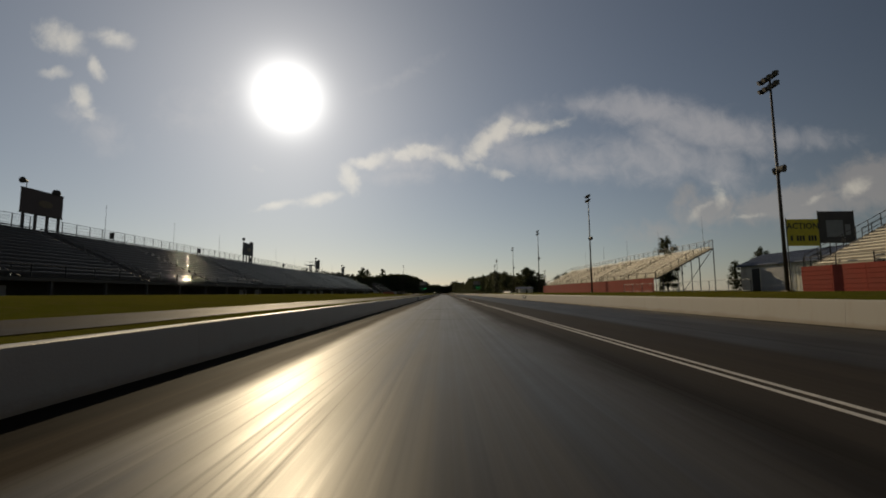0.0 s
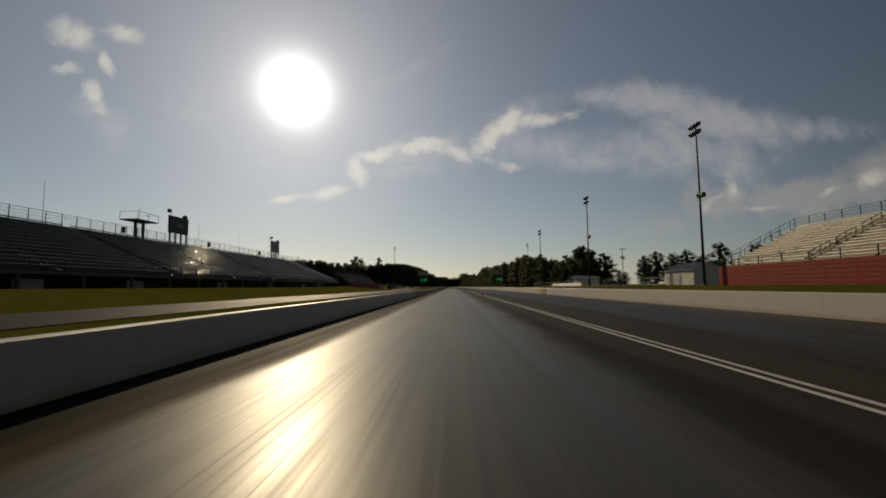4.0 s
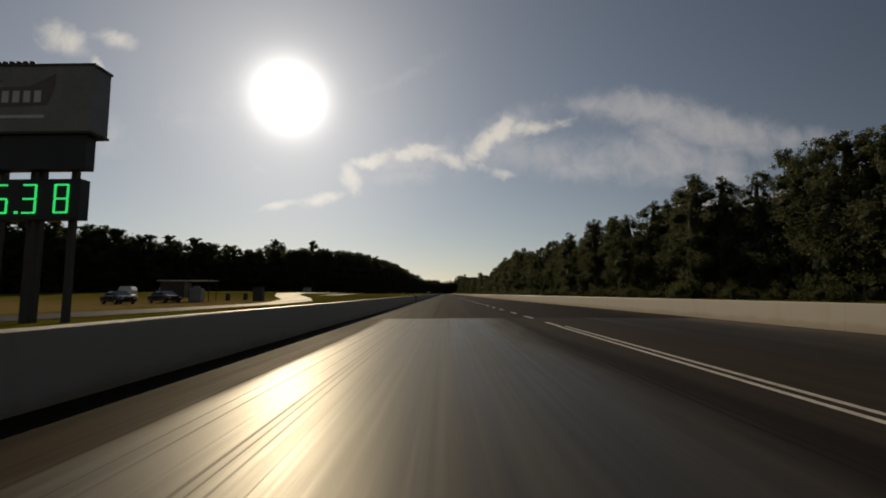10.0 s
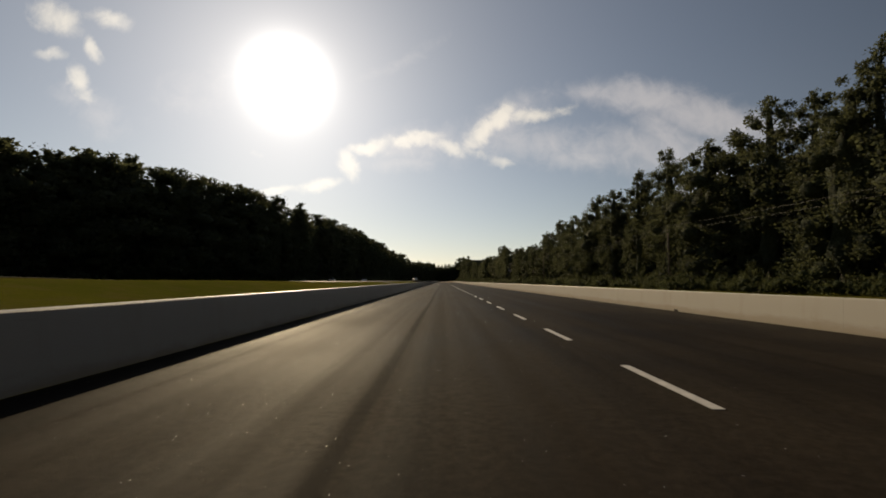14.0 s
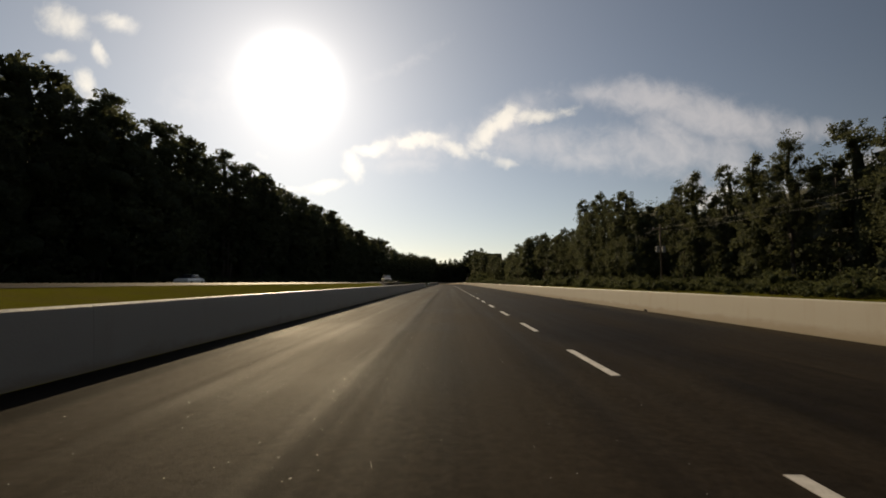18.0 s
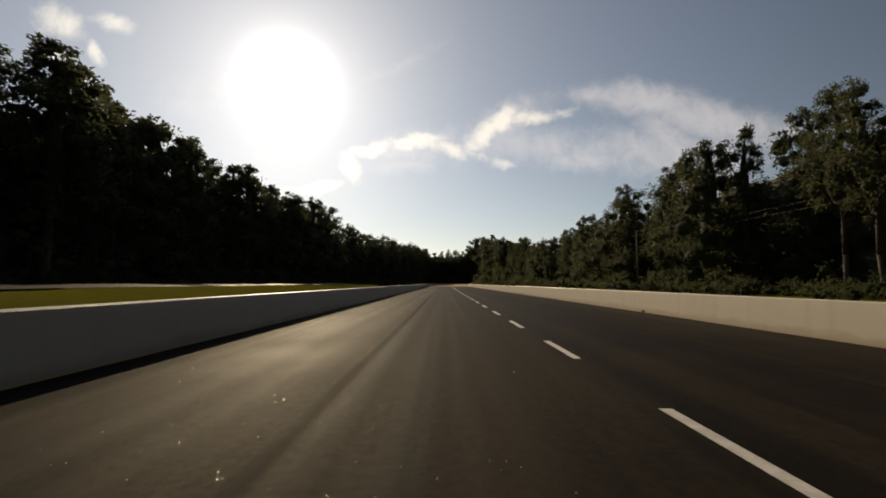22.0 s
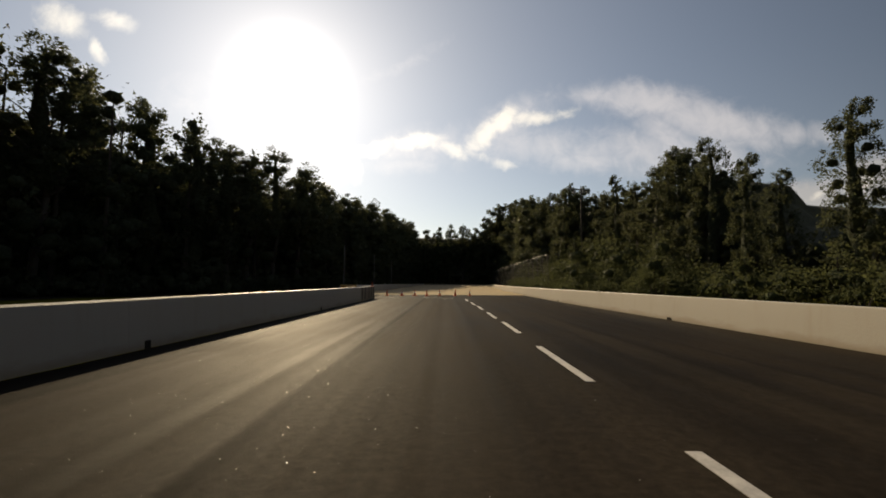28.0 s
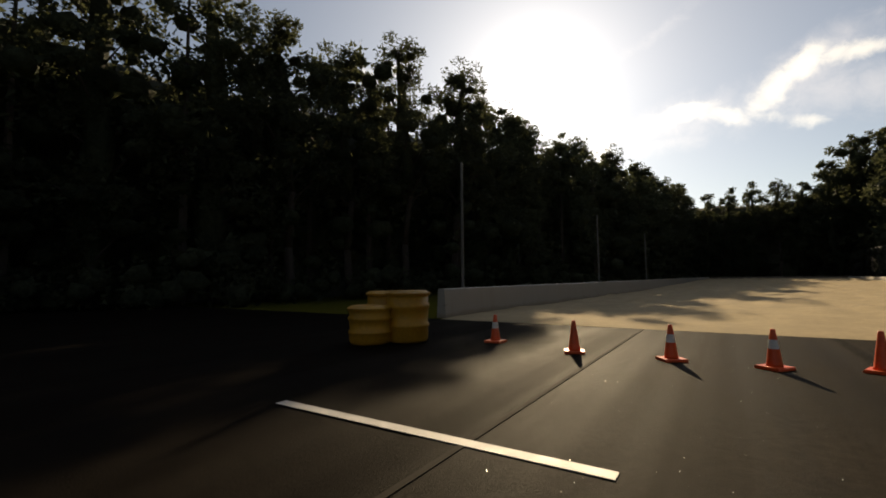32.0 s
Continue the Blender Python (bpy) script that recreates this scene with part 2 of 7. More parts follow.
def strip_material():
    """Prepared racing surface: concrete under rubber, streaked along the run."""
    m, k, b = material("racing_strip")
    p = world_pos(k)
    sep = k.add("ShaderNodeSeparateXYZ", i0=p)
    long = k.noise(scaled(k, p, (2.2, 0.012, 1)), 1.0, 6.0, 0.6)
    fine = k.noise(scaled(k, p, (9.0, 0.05, 1)), 1.0, 4.0, 0.6)
    patch = k.noise(scaled(k, p, (0.5, 0.08, 1)), 1.0, 5.0, 0.6)
    grit = k.noise(p, 60.0, 2.0)
    # rubber in two grooves per lane
    lane_l = k.math("ABSOLUTE", k.math("SUBTRACT", k.math("ABSOLUTE", k.math("SUBTRACT", sep.outputs[0], 0.35)), 0.85))
    groove = k.ramp(lane_l, 0.1, 1.1, 1.0, 0.0)
    worn = k.math("ADD", sep.outputs[0], k.math("MULTIPLY", k.math("SUBTRACT", patch, 0.5), 1.6))
    lane = k.math("MULTIPLY", k.ramp(k.math("ADD", sep.outputs[0], k.math("MULTIPLY", k.math("SUBTRACT", patch, 0.5), 0.9)), -2.75, -2.25), k.ramp(worn, 1.3, 2.7, 1.0, 0.0))
    far = k.ramp(k.math("ABSOLUTE", k.math("SUBTRACT", sep.outputs[0], 8.7)), 2.5, 3.0, 1.0, 0.0)
    laid = k.math("MAXIMUM", lane, far)
    mottled = k.math("ADD", k.math("MULTIPLY", long, 0.5), k.math("ADD", k.math("MULTIPLY", fine, 0.25), k.math("MULTIPLY", patch, 0.25)))
    edge = k.mix(k.ramp(k.math("ADD", k.math("MULTIPLY", patch, 0.6), k.math("MULTIPLY", fine, 0.4)), 0.38, 0.62), (0.022, 0.0162, 0.0105), (0.044, 0.0325, 0.0200))
    edge = k.mix(k.ramp(sep.outputs[0], 0.5, 2.5), edge, k.mix(k.ramp(mottled, 0.38, 0.62), (0.030, 0.026, 0.023), (0.048, 0.041, 0.035)))
    track = k.mix(k.ramp(mottled, 0.38, 0.62), (0.033, 0.030, 0.027), (0.066, 0.060, 0.052))
    wob = k.math("MULTIPLY", k.math("SUBTRACT", k.noise(scaled(k, p, (0.0, 0.03, 0)), 1.0, 3.0), 0.5), 0.25)
    xw = k.math("ADD", sep.outputs[0], wob)
    line = None
    for x0, half in ((-2.54, 0.022), (-2.2, 0.012), (-2.02, 0.016), (-1.72, 0.010), (-1.5, 0.018), (-1.41, 0.010), (-1.3, 0.014), (-1.08, 0.010), (2.50, 0.02), (2.62, 0.02), (7.2, 0.04), (9.9, 0.04)):
        one = k.ramp(k.math("ABSOLUTE", k.math("SUBTRACT", xw, x0)), half * 0.5, half * 1.3, 1.0, 0.0)
        line = one if line is None else k.math("MAXIMUM", line, one)
    broken = k.ramp(k.noise(scaled(k, p, (0.8, 0.05, 1)), 1.0, 4.0), 0.34, 0.52)
    line = k.math("MULTIPLY", line, k.math("MULTIPLY", broken, k.ramp(sep.outputs[1], 90.0, 175.0, 0.4, 1.0)))
    track = k.mix(k.math("MULTIPLY", line, 0.5), track, (0.012, 0.012, 0.012))
    track = k.mix(k.math("MULTIPLY", groove, 0.45), track, (0.020, 0.020, 0.021))
    near = k.ramp(sep.outputs[0], 4.0, 4.6)
    track = k.mix(k.math("MULTIPLY", near, 0.65), track, (0.016, 0.015, 0.0165))
    band = k.ramp(k.math("ABSOLUTE", k.math("SUBTRACT", worn, 2.45)), 0.15, 0.75, 1.0, 0.0)
    track = k.mix(k.math("MULTIPLY", band, 0.80), track, (0.012, 0.011, 0.011))
    # dark colour that widens the left barrier's cast shadow on the strip
    wall_shade = k.ramp(k.math("ADD", sep.outputs[0], k.math("MULTIPLY", k.math("SUBTRACT", patch, 0.5), 0.15)), -3.3, -3.0, 0.8, 0.0)
    edge = k.mix(wall_shade, edge, (0.005, 0.0045, 0.004))
    k.set(b, "Base Color", k.mix(k.math("MAXIMUM", laid, band), edge, track))
    thin = k.noise(scaled(k, p, (26.0, 0.06, 1)), 1.0, 3.0, 0.7)
    hair = k.noise(scaled(k, p, (11.0, 0.022, 1)), 1.0, 5.0, 0.75)
    streak = k.math("ADD", k.math("MULTIPLY", mottled, 0.8), k.math("MULTIPLY", thin, 0.2))
    r = k.math("ADD", k.math("ADD", k.ramp(streak, 0.36, 0.64, 0.37, 0.50), k.math("MULTIPLY", line, 0.10)), k.math("MULTIPLY", k.math("SUBTRACT", 1.0, laid), 0.25))
    r = k.math("ADD", r, k.math("MULTIPLY", k.math("SUBTRACT", k.noise(scaled(k, p, (0.7, 0.25, 1)), 1.0, 5.0, 0.65), 0.5), 0.16))
    k.set(b, "Roughness", r)
    k.set(b, "Specular IOR Level", k.math("MULTIPLY", k.math("ADD", k.math("MULTIPLY", lane, 0.115), k.ramp(sep.outputs[0], -2.9, 4.5, 0.014, 0.022)), k.math("MULTIPLY", k.ramp(hair, 0.32, 0.68, 0.80, 1.17), k.math("SUBTRACT", 1.0, k.math("MULTIPLY", line, 0.48)))))
    k.set(b, "Specular Tint", (1.0, 0.94, 0.80, 1))
    h = k.math("ADD", k.math("MULTIPLY", fine, 0.7), k.math("MULTIPLY", grit, 0.3))
    bump(k, b, h, 0.12, 0.01)
    return m


def asphalt_material(name, dark=(0.0100, 0.0084, 0.0074), light=(0.033, 0.0265, 0.0195), rough=0.62, spec=0.0165, seams=False):
    m, k, b = material(name)
    p = world_pos(k)
    long = k.noise(scaled(k, p, (1.1, 0.02, 1)), 1.0, 5.0, 0.6)
    patch = k.noise(p, 0.25, 5.0, 0.6)
    grit = k.noise(p, 90.0, 3.0, 0.7)
    mott = k.math("ADD", k.math("MULTIPLY", long, 0.55), k.math("MULTIPLY", patch, 0.45))
    col = k.mix(k.ramp(mott, 0.35, 0.65), dark, light)
    speck = k.noise(p, 11.0, 5.0, 0.75)
    f = k.ramp(speck, 0.3, 0.7, 0.72, 1.3)
    col = k.mix(1.0, col, k.add("ShaderNodeCombineXYZ", i0=f, i1=f, i2=f).outputs[0], "MULTIPLY")
    if seams:
        px = k.add("ShaderNodeSeparateXYZ", i0=p).outputs[0]
        wv = k.math("ADD", px, k.math("MULTIPLY", k.math("SUBTRACT", k.noise(scaled(k, p, (0.0, 0.05, 0)), 1.0, 4.0), 0.5), 0.35))
        for x0, half, amount, tone in ((-0.6, 0.09, 0.6, (0.005, 0.0042, 0.0036)), (-1.3, 0.5, 0.3, light), (-2.3, 0.5, 0.35, light), (0.9, 0.45, 0.35, light), (5.2, 0.08, 0.5, dark), (-3.9, 0.35, 0.6, dark)):
            col = k.mix(k.math("MULTIPLY", k.ramp(k.math("ABSOLUTE", k.math("SUBTRACT", wv, x0)), half * 0.3, half * 1.3, 1.0, 0.0), amount), col, tone)
    col = k.mix(k.ramp(grit, 0.62, 0.75, 0.0, 0.4), col, (0.07, 0.06, 0.048))
    if seams:
        # the barrier's shadow on the asphalt, made wider in the colour
        barrier_shade = k.ramp(k.math("ADD", px, k.math("MULTIPLY", k.math("SUBTRACT", patch, 0.5), 0.12)), -3.13, -2.88, 0.8, 0.0)
        col = k.mix(barrier_shade, col, (0.005, 0.0038, 0.0032))
    k.set(b, "Base Color", col)
    k.set(b, "Roughness", k.ramp(mott, 0.3, 0.7, rough - 0.08, rough + 0.1))
    shine = spec
    if seams:
        cut = k.ramp(k.math("ABSOLUTE", k.math("SUBTRACT", wv, -0.6)), 0.02, 0.14, 0.68, 1.0)
        side = k.ramp(wv, -0.75, -0.45, 1.12, 0.82)
        tracks = k.ramp(k.noise(scaled(k, p, (3.2, 0.012, 1)), 1.0, 4.0, 0.65), 0.32, 0.68, 0.74, 1.28)
        shine = k.math("MULTIPLY", k.math("MULTIPLY", k.math("MULTIPLY", cut, side), tracks), spec)
    k.set(b, "Specular IOR Level", shine)
    k.set(b, "Specular Tint", (1.0, 0.76, 0.45, 1))
    bump(k, b, grit, 0.5, 0.012)
    return m


def grass_material():
    m, k, b = material("grass", 0.95)
    p = world_pos(k)
    big = k.noise(p, 0.05, 5.0, 0.6)
    mid = k.noise(p, 0.9, 5.0, 0.65)
    tiny = k.noise(p, 22.0, 3.0, 0.7)
    col = k.mix(k.ramp(big, 0.35, 0.65), (0.082, 0.087, 0.012), (0.118, 0.110, 0.015))
    col = k.mix(k.ramp(mid, 0.42, 0.72, 0.0, 0.75), col, (0.115, 0.092, 0.032))
    col = k.mix(k.ramp(tiny, 0.4, 0.75, 0.0, 0.6), col, (0.035, 0.042, 0.007))
    # the mown hay field across the return road
    at_y, at_x = k.add("ShaderNodeSeparateXYZ", i0=p).outputs[1], k.add("ShaderNodeSeparateXYZ", i0=p).outputs[0]
    hay = k.math("MULTIPLY", k.math("MULTIPLY", k.ramp(at_y, 255, 285), k.ramp(at_y, 345, 400, 1.0, 0.0)), k.math("MULTIPLY", k.ramp(at_x, -22.0, -20.0, 1.0, 0.0), k.ramp(at_x, -170.0, -120.0)))
    col = k.mix(k.math("MULTIPLY", hay, k.ramp(mid, 0.3, 0.6, 0.95, 0.7)), col, (0.22, 0.155, 0.070))
    k.set(b, "Base Color", col)
    k.set(b, "Specular IOR Level", 0.0)
    bump(k, b, k.math("ADD", tiny, mid), 0.9, 0.05)
    return m


def leaf_material(name, a, c, trans=0.45):
    m = bpy.data.materials.new(name)
    m.use_nodes = True
    k = Nodes(m.node_tree)
    geo = k.add("ShaderNodeNewGeometry")
    rnd = k.add("ShaderNodeObjectInfo").outputs["Random"]
    isl = geo.outputs["Random Per Island"]
    f = k.math("ADD", k.math("MULTIPLY", isl, 0.5), k.math("MULTIPLY", rnd, 0.5))
    col = k.mix(f, a, c)
    fleck = k.noise(geo.outputs["Position"], 4.5, 4.0, 0.7)
    tone = k.ramp(fleck, 0.32, 0.68, 0.55, 1.35)
    col = k.mix(1.0, col, k.add("ShaderNodeCombineXYZ", i0=tone, i1=tone, i2=tone).outputs[0], "MULTIPLY")
    dents = k.add("ShaderNodeBump", Height=fleck, Strength=0.9, Distance=0.25).outputs[0]
    d = k.add("ShaderNodeBsdfPrincipled", Base_Color=col, Roughness=0.6, Normal=dents)
    d.inputs["Specular IOR Level"].default_value = 0.06
    t = k.add("ShaderNodeBsdfTranslucent", Color=k.mix(0.5, col, (0.135, 0.14, 0.055)))
    s = k.add("ShaderNodeMixShader", i0=trans, i1=d.outputs[0], i2=t.outputs[0])
    k.add("ShaderNodeOutputMaterial", Surface=s.outputs[0])
    return m


def wall_material(name, colour, stain=(0.30, 0.25, 0.18)):
    m, k, b = material(name, 0.5)
    p = world_pos(k)
    sep = k.add("ShaderNodeSeparateXYZ", i0=p)
    drip = k.noise(scaled(k, p, (3.0, 2.2, 0.25)), 1.0, 5.0, 0.6)
    blot = k.noise(p, 0.6, 5.0, 0.6)
    grain = k.noise(p, 30.0, 3.0, 0.6)
    scuff = k.noise(scaled(k, p, (1, 0.25, 3.0)), 1.2, 5.0, 0.7)
    col = k.mix(k.ramp(drip, 0.5, 0.8, 0.0, 0.45), colour, stain)
    col = k.mix(k.ramp(blot, 0.5, 0.75, 0.0, 0.3), col, (0.31, 0.28, 0.235))
    col = k.mix(k.ramp(scuff, 0.68, 0.78, 0.0, 0.6), col, (0.09, 0.085, 0.08))
    # soil splashed up in patches
    splash = k.noise(scaled(k, p, (0.6, 0.6, 2.0)), 1.6, 6.0, 0.7)
    reach = k.math("SUBTRACT", k.math("MULTIPLY", splash, 0.42), sep.outputs[2])
    col = k.mix(k.ramp(reach, 0.0, 0.2, 0.0, 0.55), col, (0.22, 0.165, 0.095))
    k.set(b, "Base Color", col)
    bump(k, b, k.math("ADD", grain, k.math("MULTIPLY", blot, 2.0)), 0.25, 0.01)
    return m


def glow_material(name, colour, strength):
    m, k, b = material(name, 0.4)
    k.set(b, "Base Color", (*colour, 1))
    k.set(b, "Emission Color", (*colour, 1))
    k.set(b, "Emission Strength", strength)
    return m


M_STRIP = strip_material()
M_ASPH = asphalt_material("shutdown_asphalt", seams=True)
M_ROAD = asphalt_material("return_road_asphalt", (0.020, 0.017, 0.014), (0.042, 0.035, 0.027), 0.58, 0.021)
M_GRASS = grass_material()
M_WALL = wall_material("white_painted_concrete", (0.37, 0.343, 0.296))
M_BLOCK = wall_material("raw_concrete", (0.175, 0.138, 0.098))
M_PAINT = plain("worn_white_road_paint", (0.50, 0.48, 0.45), 0.6, 0, 0.3, 6.0)
M_YPAINT = plain("yellow_road_paint", (0.62, 0.36, 0.03), 0.6, 0, 0.3, 5.0)
M_RED = plain("red_painted_boards", (0.27, 0.058, 0.042), 0.8, 0, 0.14, 0.8)
M_ALU = plain("aluminium_bench", (0.62, 0.565, 0.455), 0.5, 0.15, 0.25, 2.0)
# bench metal darkened so that its colour carries the stand's shade
M_SHADEALU = plain("shade_dark_bench", (0.050, 0.044, 0.038), 0.075, 0.10, 0.1, 2.0, 0.0, 0.012)
M_ALUDECK = plain("aluminium_deck", (0.40, 0.365, 0.295), 0.6, 0.1, 0.3, 1.2)
M_STEEL = plain("galvanised_steel", (0.15, 0.15, 0.145), 0.6, 0.3, 0.3, 3.0)
M_DARKSTEEL = plain("dark_weathered_steel", (0.07, 0.065, 0.06), 0.6, 0.3, 0.3, 2.0)
M_DECK = plain("dark_stand_deck", (0.06, 0.056, 0.052), 0.8, 0, 0.3, 1.2)
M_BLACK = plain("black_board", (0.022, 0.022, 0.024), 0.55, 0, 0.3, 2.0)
M_WHITE = plain("white_board", (0.70, 0.69, 0.66), 0.55, 0, 0.15, 1.0)
M_GREYP = plain("grey_panel", (0.33, 0.33, 0.33), 0.6, 0, 0.2, 1.0)
M_OFFWHITE = plain("faded_white_board", (0.27, 0.262, 0.255), 0.6, 0, 0.2, 1.0)
M_YELLOW = plain("yellow_vinyl", (0.75, 0.62, 0.03), 0.5, 0, 0.15, 1.5)
M_GOLD = plain("gold_print", (0.55, 0.38, 0.08), 0.5, 0, 0.15, 2.0)
M_PRINT = plain("red_print", (0.50, 0.06, 0.04), 0.5, 0, 0.15, 2.0)
M_FADED = plain("faded_red_print", (0.17, 0.125, 0.12), 0.6, 0, 0.25, 2.0)
M_BANNER = plain("grey_brown_vinyl", (0.10, 0.092, 0.085), 0.6, 0, 0.4, 0.8)
M_ORANGE = plain("orange_foam", (0.42, 0.085, 0.025), 0.7, 0, 0.25, 4.0)
M_CONE = plain("orange_cone_plastic", (0.75, 0.10, 0.02), 0.45, 0, 0.2, 4.0)
M_BAND = plain("white_reflective_band", (0.75, 0.74, 0.72), 0.4, 0, 0.15, 6.0)
M_BARREL = plain("yellow_barrel_plastic", (0.48, 0.25, 0.018), 0.5, 0, 0.25, 2.0)
M_ROOF = plain("blue_grey_sheet_roof", (0.10, 0.12, 0.17), 0.45, 0.4, 0.2, 1.5)
M_SIDING = plain("cream_sheet_siding", (0.62, 0.60, 0.53), 0.6, 0, 0.2, 1.0)
M_DOOR = plain("grey_roller_door", (0.36, 0.36, 0.37), 0.5, 0.2, 0.15, 1.0)
M_BARK = plain("bark", (0.060, 0.046, 0.036), 0.9, 0, 0.4, 3.0, 0.6)
M_WOOD = plain("weathered_timber_pole", (0.13, 0.10, 0.075), 0.85, 0, 0.3, 3.0, 0.3)
M_LEAF = leaf_material("broad_leaves", (0.052, 0.064, 0.040), (0.088, 0.101, 0.062))
M_NEEDLE = leaf_material("pine_needles", (0.050, 0.060, 0.038), (0.086, 0.095, 0.058))
M_MASS = plain("shaded_foliage", (0.062, 0.066, 0.038), 0.95, 0, 0.5, 0.9, 1.0)
M_VINE = leaf_material("sunlit_shrub_leaves", (0.044, 0.058, 0.026), (0.074, 0.092, 0.042))
M_SAND = plain("raked_sand", (0.42, 0.33, 0.20), 0.95, 0, 0.2, 0.8, 0.6)
for dull in (M_RED, M_DECK, M_SAND):
    dull.node_tree.nodes["Principled BSDF"].inputs["Specular IOR Level"].default_value = 0.1
M_GREEN = glow_material("green_led", (0.02, 0.75, 0.16), 0.8)
M_CARPAINT = plain("silver_car_paint", (0.52, 0.50, 0.47), 0.3, 0.5, 0.1, 1.0, 0)
M_GLASS = plain("dark_car_glass", (0.02, 0.022, 0.025), 0.08, 0, 0.1, 1.0, 0)
M_TYRE = plain("black_rubber", (0.02, 0.02, 0.02), 0.8, 0, 0.2, 3.0)
M_CHROME = plain("chrome", (0.6, 0.6, 0.6), 0.15, 1.0, 0.1, 1.0, 0)
M_LAMPGLASS = plain("lamp_glass", (0.55, 0.56, 0.58), 0.15, 0, 0.1, 1.0, 0)
M_NAVY = plain("navy_vinyl", (0.011, 0.012, 0.022), 0.55, 0, 0.2, 2.0)

# ---------------------------------------------------------------- mesh helpers


class Geo:
    """Vertices and faces of one mesh."""

    def __init__(self):
        self.v, self.f = [], []

    def quad(self, a, b, c, d):
        n = len(self.v)
        self.v += [a, b, c, d]
        self.f.append((n, n + 1, n + 2, n + 3))
        return self

    def box(self, x0, y0, z0, x1, y1, z1, m=None):
        n = len(self.v)
        pts = [(x, y, z) for z in (z0, z1) for y in (y0, y1) for x in (x0, x1)]
        self.v += [tuple(m @ Vector(p)) for p in pts] if m else pts
        for q in ((0, 2, 3, 1), (4, 5, 7, 6), (0, 1, 5, 4), (2, 6, 7, 3), (0, 4, 6, 2), (1, 3, 7, 5)):
            self.f.append(tuple(n + i for i in q))
        return self

    def tube(self, p, q, r0, r1=None, sides=8, caps=True):
        r1 = r0 if r1 is None else r1
        p, q = Vector(p), Vector(q)
        d = (q - p).normalized()
        a = d.orthogonal().normalized()
        b = d.cross(a)
        n = len(self.v)
        for c, r in ((p, r0), (q, r1)):
            for i in range(sides):
                t = 2 * math.pi * i / sides
                self.v.append(tuple(c + (a * math.cos(t) + b * math.sin(t)) * r))
        for i in range(sides):
            j = (i + 1) % sides
            self.f.append((n + i, n + j, n + sides + j, n + sides + i))
        if caps:
            self.f.append(tuple(n + i for i in reversed(range(sides))))
            self.f.append(tuple(n + sides + i for i in range(sides)))
        return self

    def lathe(self, rings, sides=16, cx=0, cy=0):
        """rings: (radius, z) from the bottom up."""
        n = len(self.v)
        for r, z in rings:
            for i in range(sides):
                t = 2 * math.pi * i / sides
                self.v.append((cx + r * math.cos(t), cy + r * math.sin(t), z))
        for k in range(len(rings) - 1):
            for i in range(sides):
                j = (i + 1) % sides
                self.f.append((n + k * sides + i, n + k * sides + j, n + (k + 1) * sides + j, n + (k + 1) * sides + i))
        self.f.append(tuple(n + i for i in reversed(range(sides))))
        self.f.append(tuple(n + (len(rings) - 1) * sides + i for i in range(sides)))
        return self

    def sweep(self, profile, stations):
        """profile: closed (u, z) loop; stations: (origin, sideways unit) pairs. A capped prism along them."""
        n, m = len(self.v), len(profile)
        for o, s in stations:
            for u, z in profile:
                self.v.append((o[0] + s[0] * u, o[1] + s[1] * u, o[2] + z))
        for k in range(len(stations) - 1):
            for i in range(m):
                j = (i + 1) % m
                self.f.append((n + k * m + i, n + k * m + j, n + (k + 1) * m + j, n + (k + 1) * m + i))
        self.f.append(tuple(n + i for i in reversed(range(m))))
        self.f.append(tuple(n + (len(stations) - 1) * m + i for i in range(m)))
        return self

    def mesh(self, name, mat, smooth=False):
        me = bpy.data.meshes.new(name)
        me.from_pydata(self.v, [], self.f)
        me.materials.append(mat)
        if smooth:
            me.polygons.foreach_set("use_smooth", [True] * len(me.polygons))
        me.validate()
        me.update()
        return me


def part(name, geo, mat, parent, label="", m=None, smooth=False, kind=""):
    me = geo if isinstance(geo, bpy.types.Mesh) else geo.mesh(name, mat, smooth)
    ob = new(name, me)
    ob.parent = parent
    if m is not None:
        ob.matrix_basis = m
    return tagged(ob, label, kind=kind)


def thing(name, label, category, m=None, group="", kind=""):
    ob = new(name)
    ob.empty_display_size = 0.3
    if m is not None:
        ob.matrix_basis = m
    return tagged(ob, label, category, group, kind)


def solid(name, geo, mat, label, category, m=None, group="", kind="", smooth=False):
    ob = new(name, geo.mesh(name, mat, smooth))
    if m is not None:
        ob.matrix_basis = m
    return tagged(ob, label, category, group, kind)


def words(text, size, mat, parent, m, name="lettering", spread=1.0, label=""):
    """Built-in font as a thin raised mesh, centred, in the xz plane facing -y of m."""
    c = bpy.data.curves.new(name, "FONT")
    c.body, c.size, c.align_x, c.align_y, c.extrude, c.offset = text, size, "CENTER", "CENTER", 0.004, size * 0.012
    c.resolution_u = 2
    tmp = bpy.data.objects.new(name, c)
    scene.collection.objects.link(tmp)
    me = bpy.data.meshes.new_from_object(tmp.evaluated_get(bpy.context.evaluated_depsgraph_get()))
    bpy.data.objects.remove(tmp)
    me.materials.clear()
    me.materials.append(mat)
    ob = new(name, me)
    ob.parent = parent
    ob.matrix_basis = m @ pose(0, 0, 0, 90, 0, 0) @ Matrix.Diagonal((spread, 1, 1, 1))
    return tagged(ob, label)


def smoothstep(a, b, x):
    t = min(max((x - a) / (b - a), 0.0), 1.0)
    return t * t * (3 - 2 * t)


# ---------------------------------------------------------------- plan
WALL_L = -3.98
GAP = (659.5, 666.0)      # opening to the return road
STRIP_END = 323.5
CENTRE = 3.75
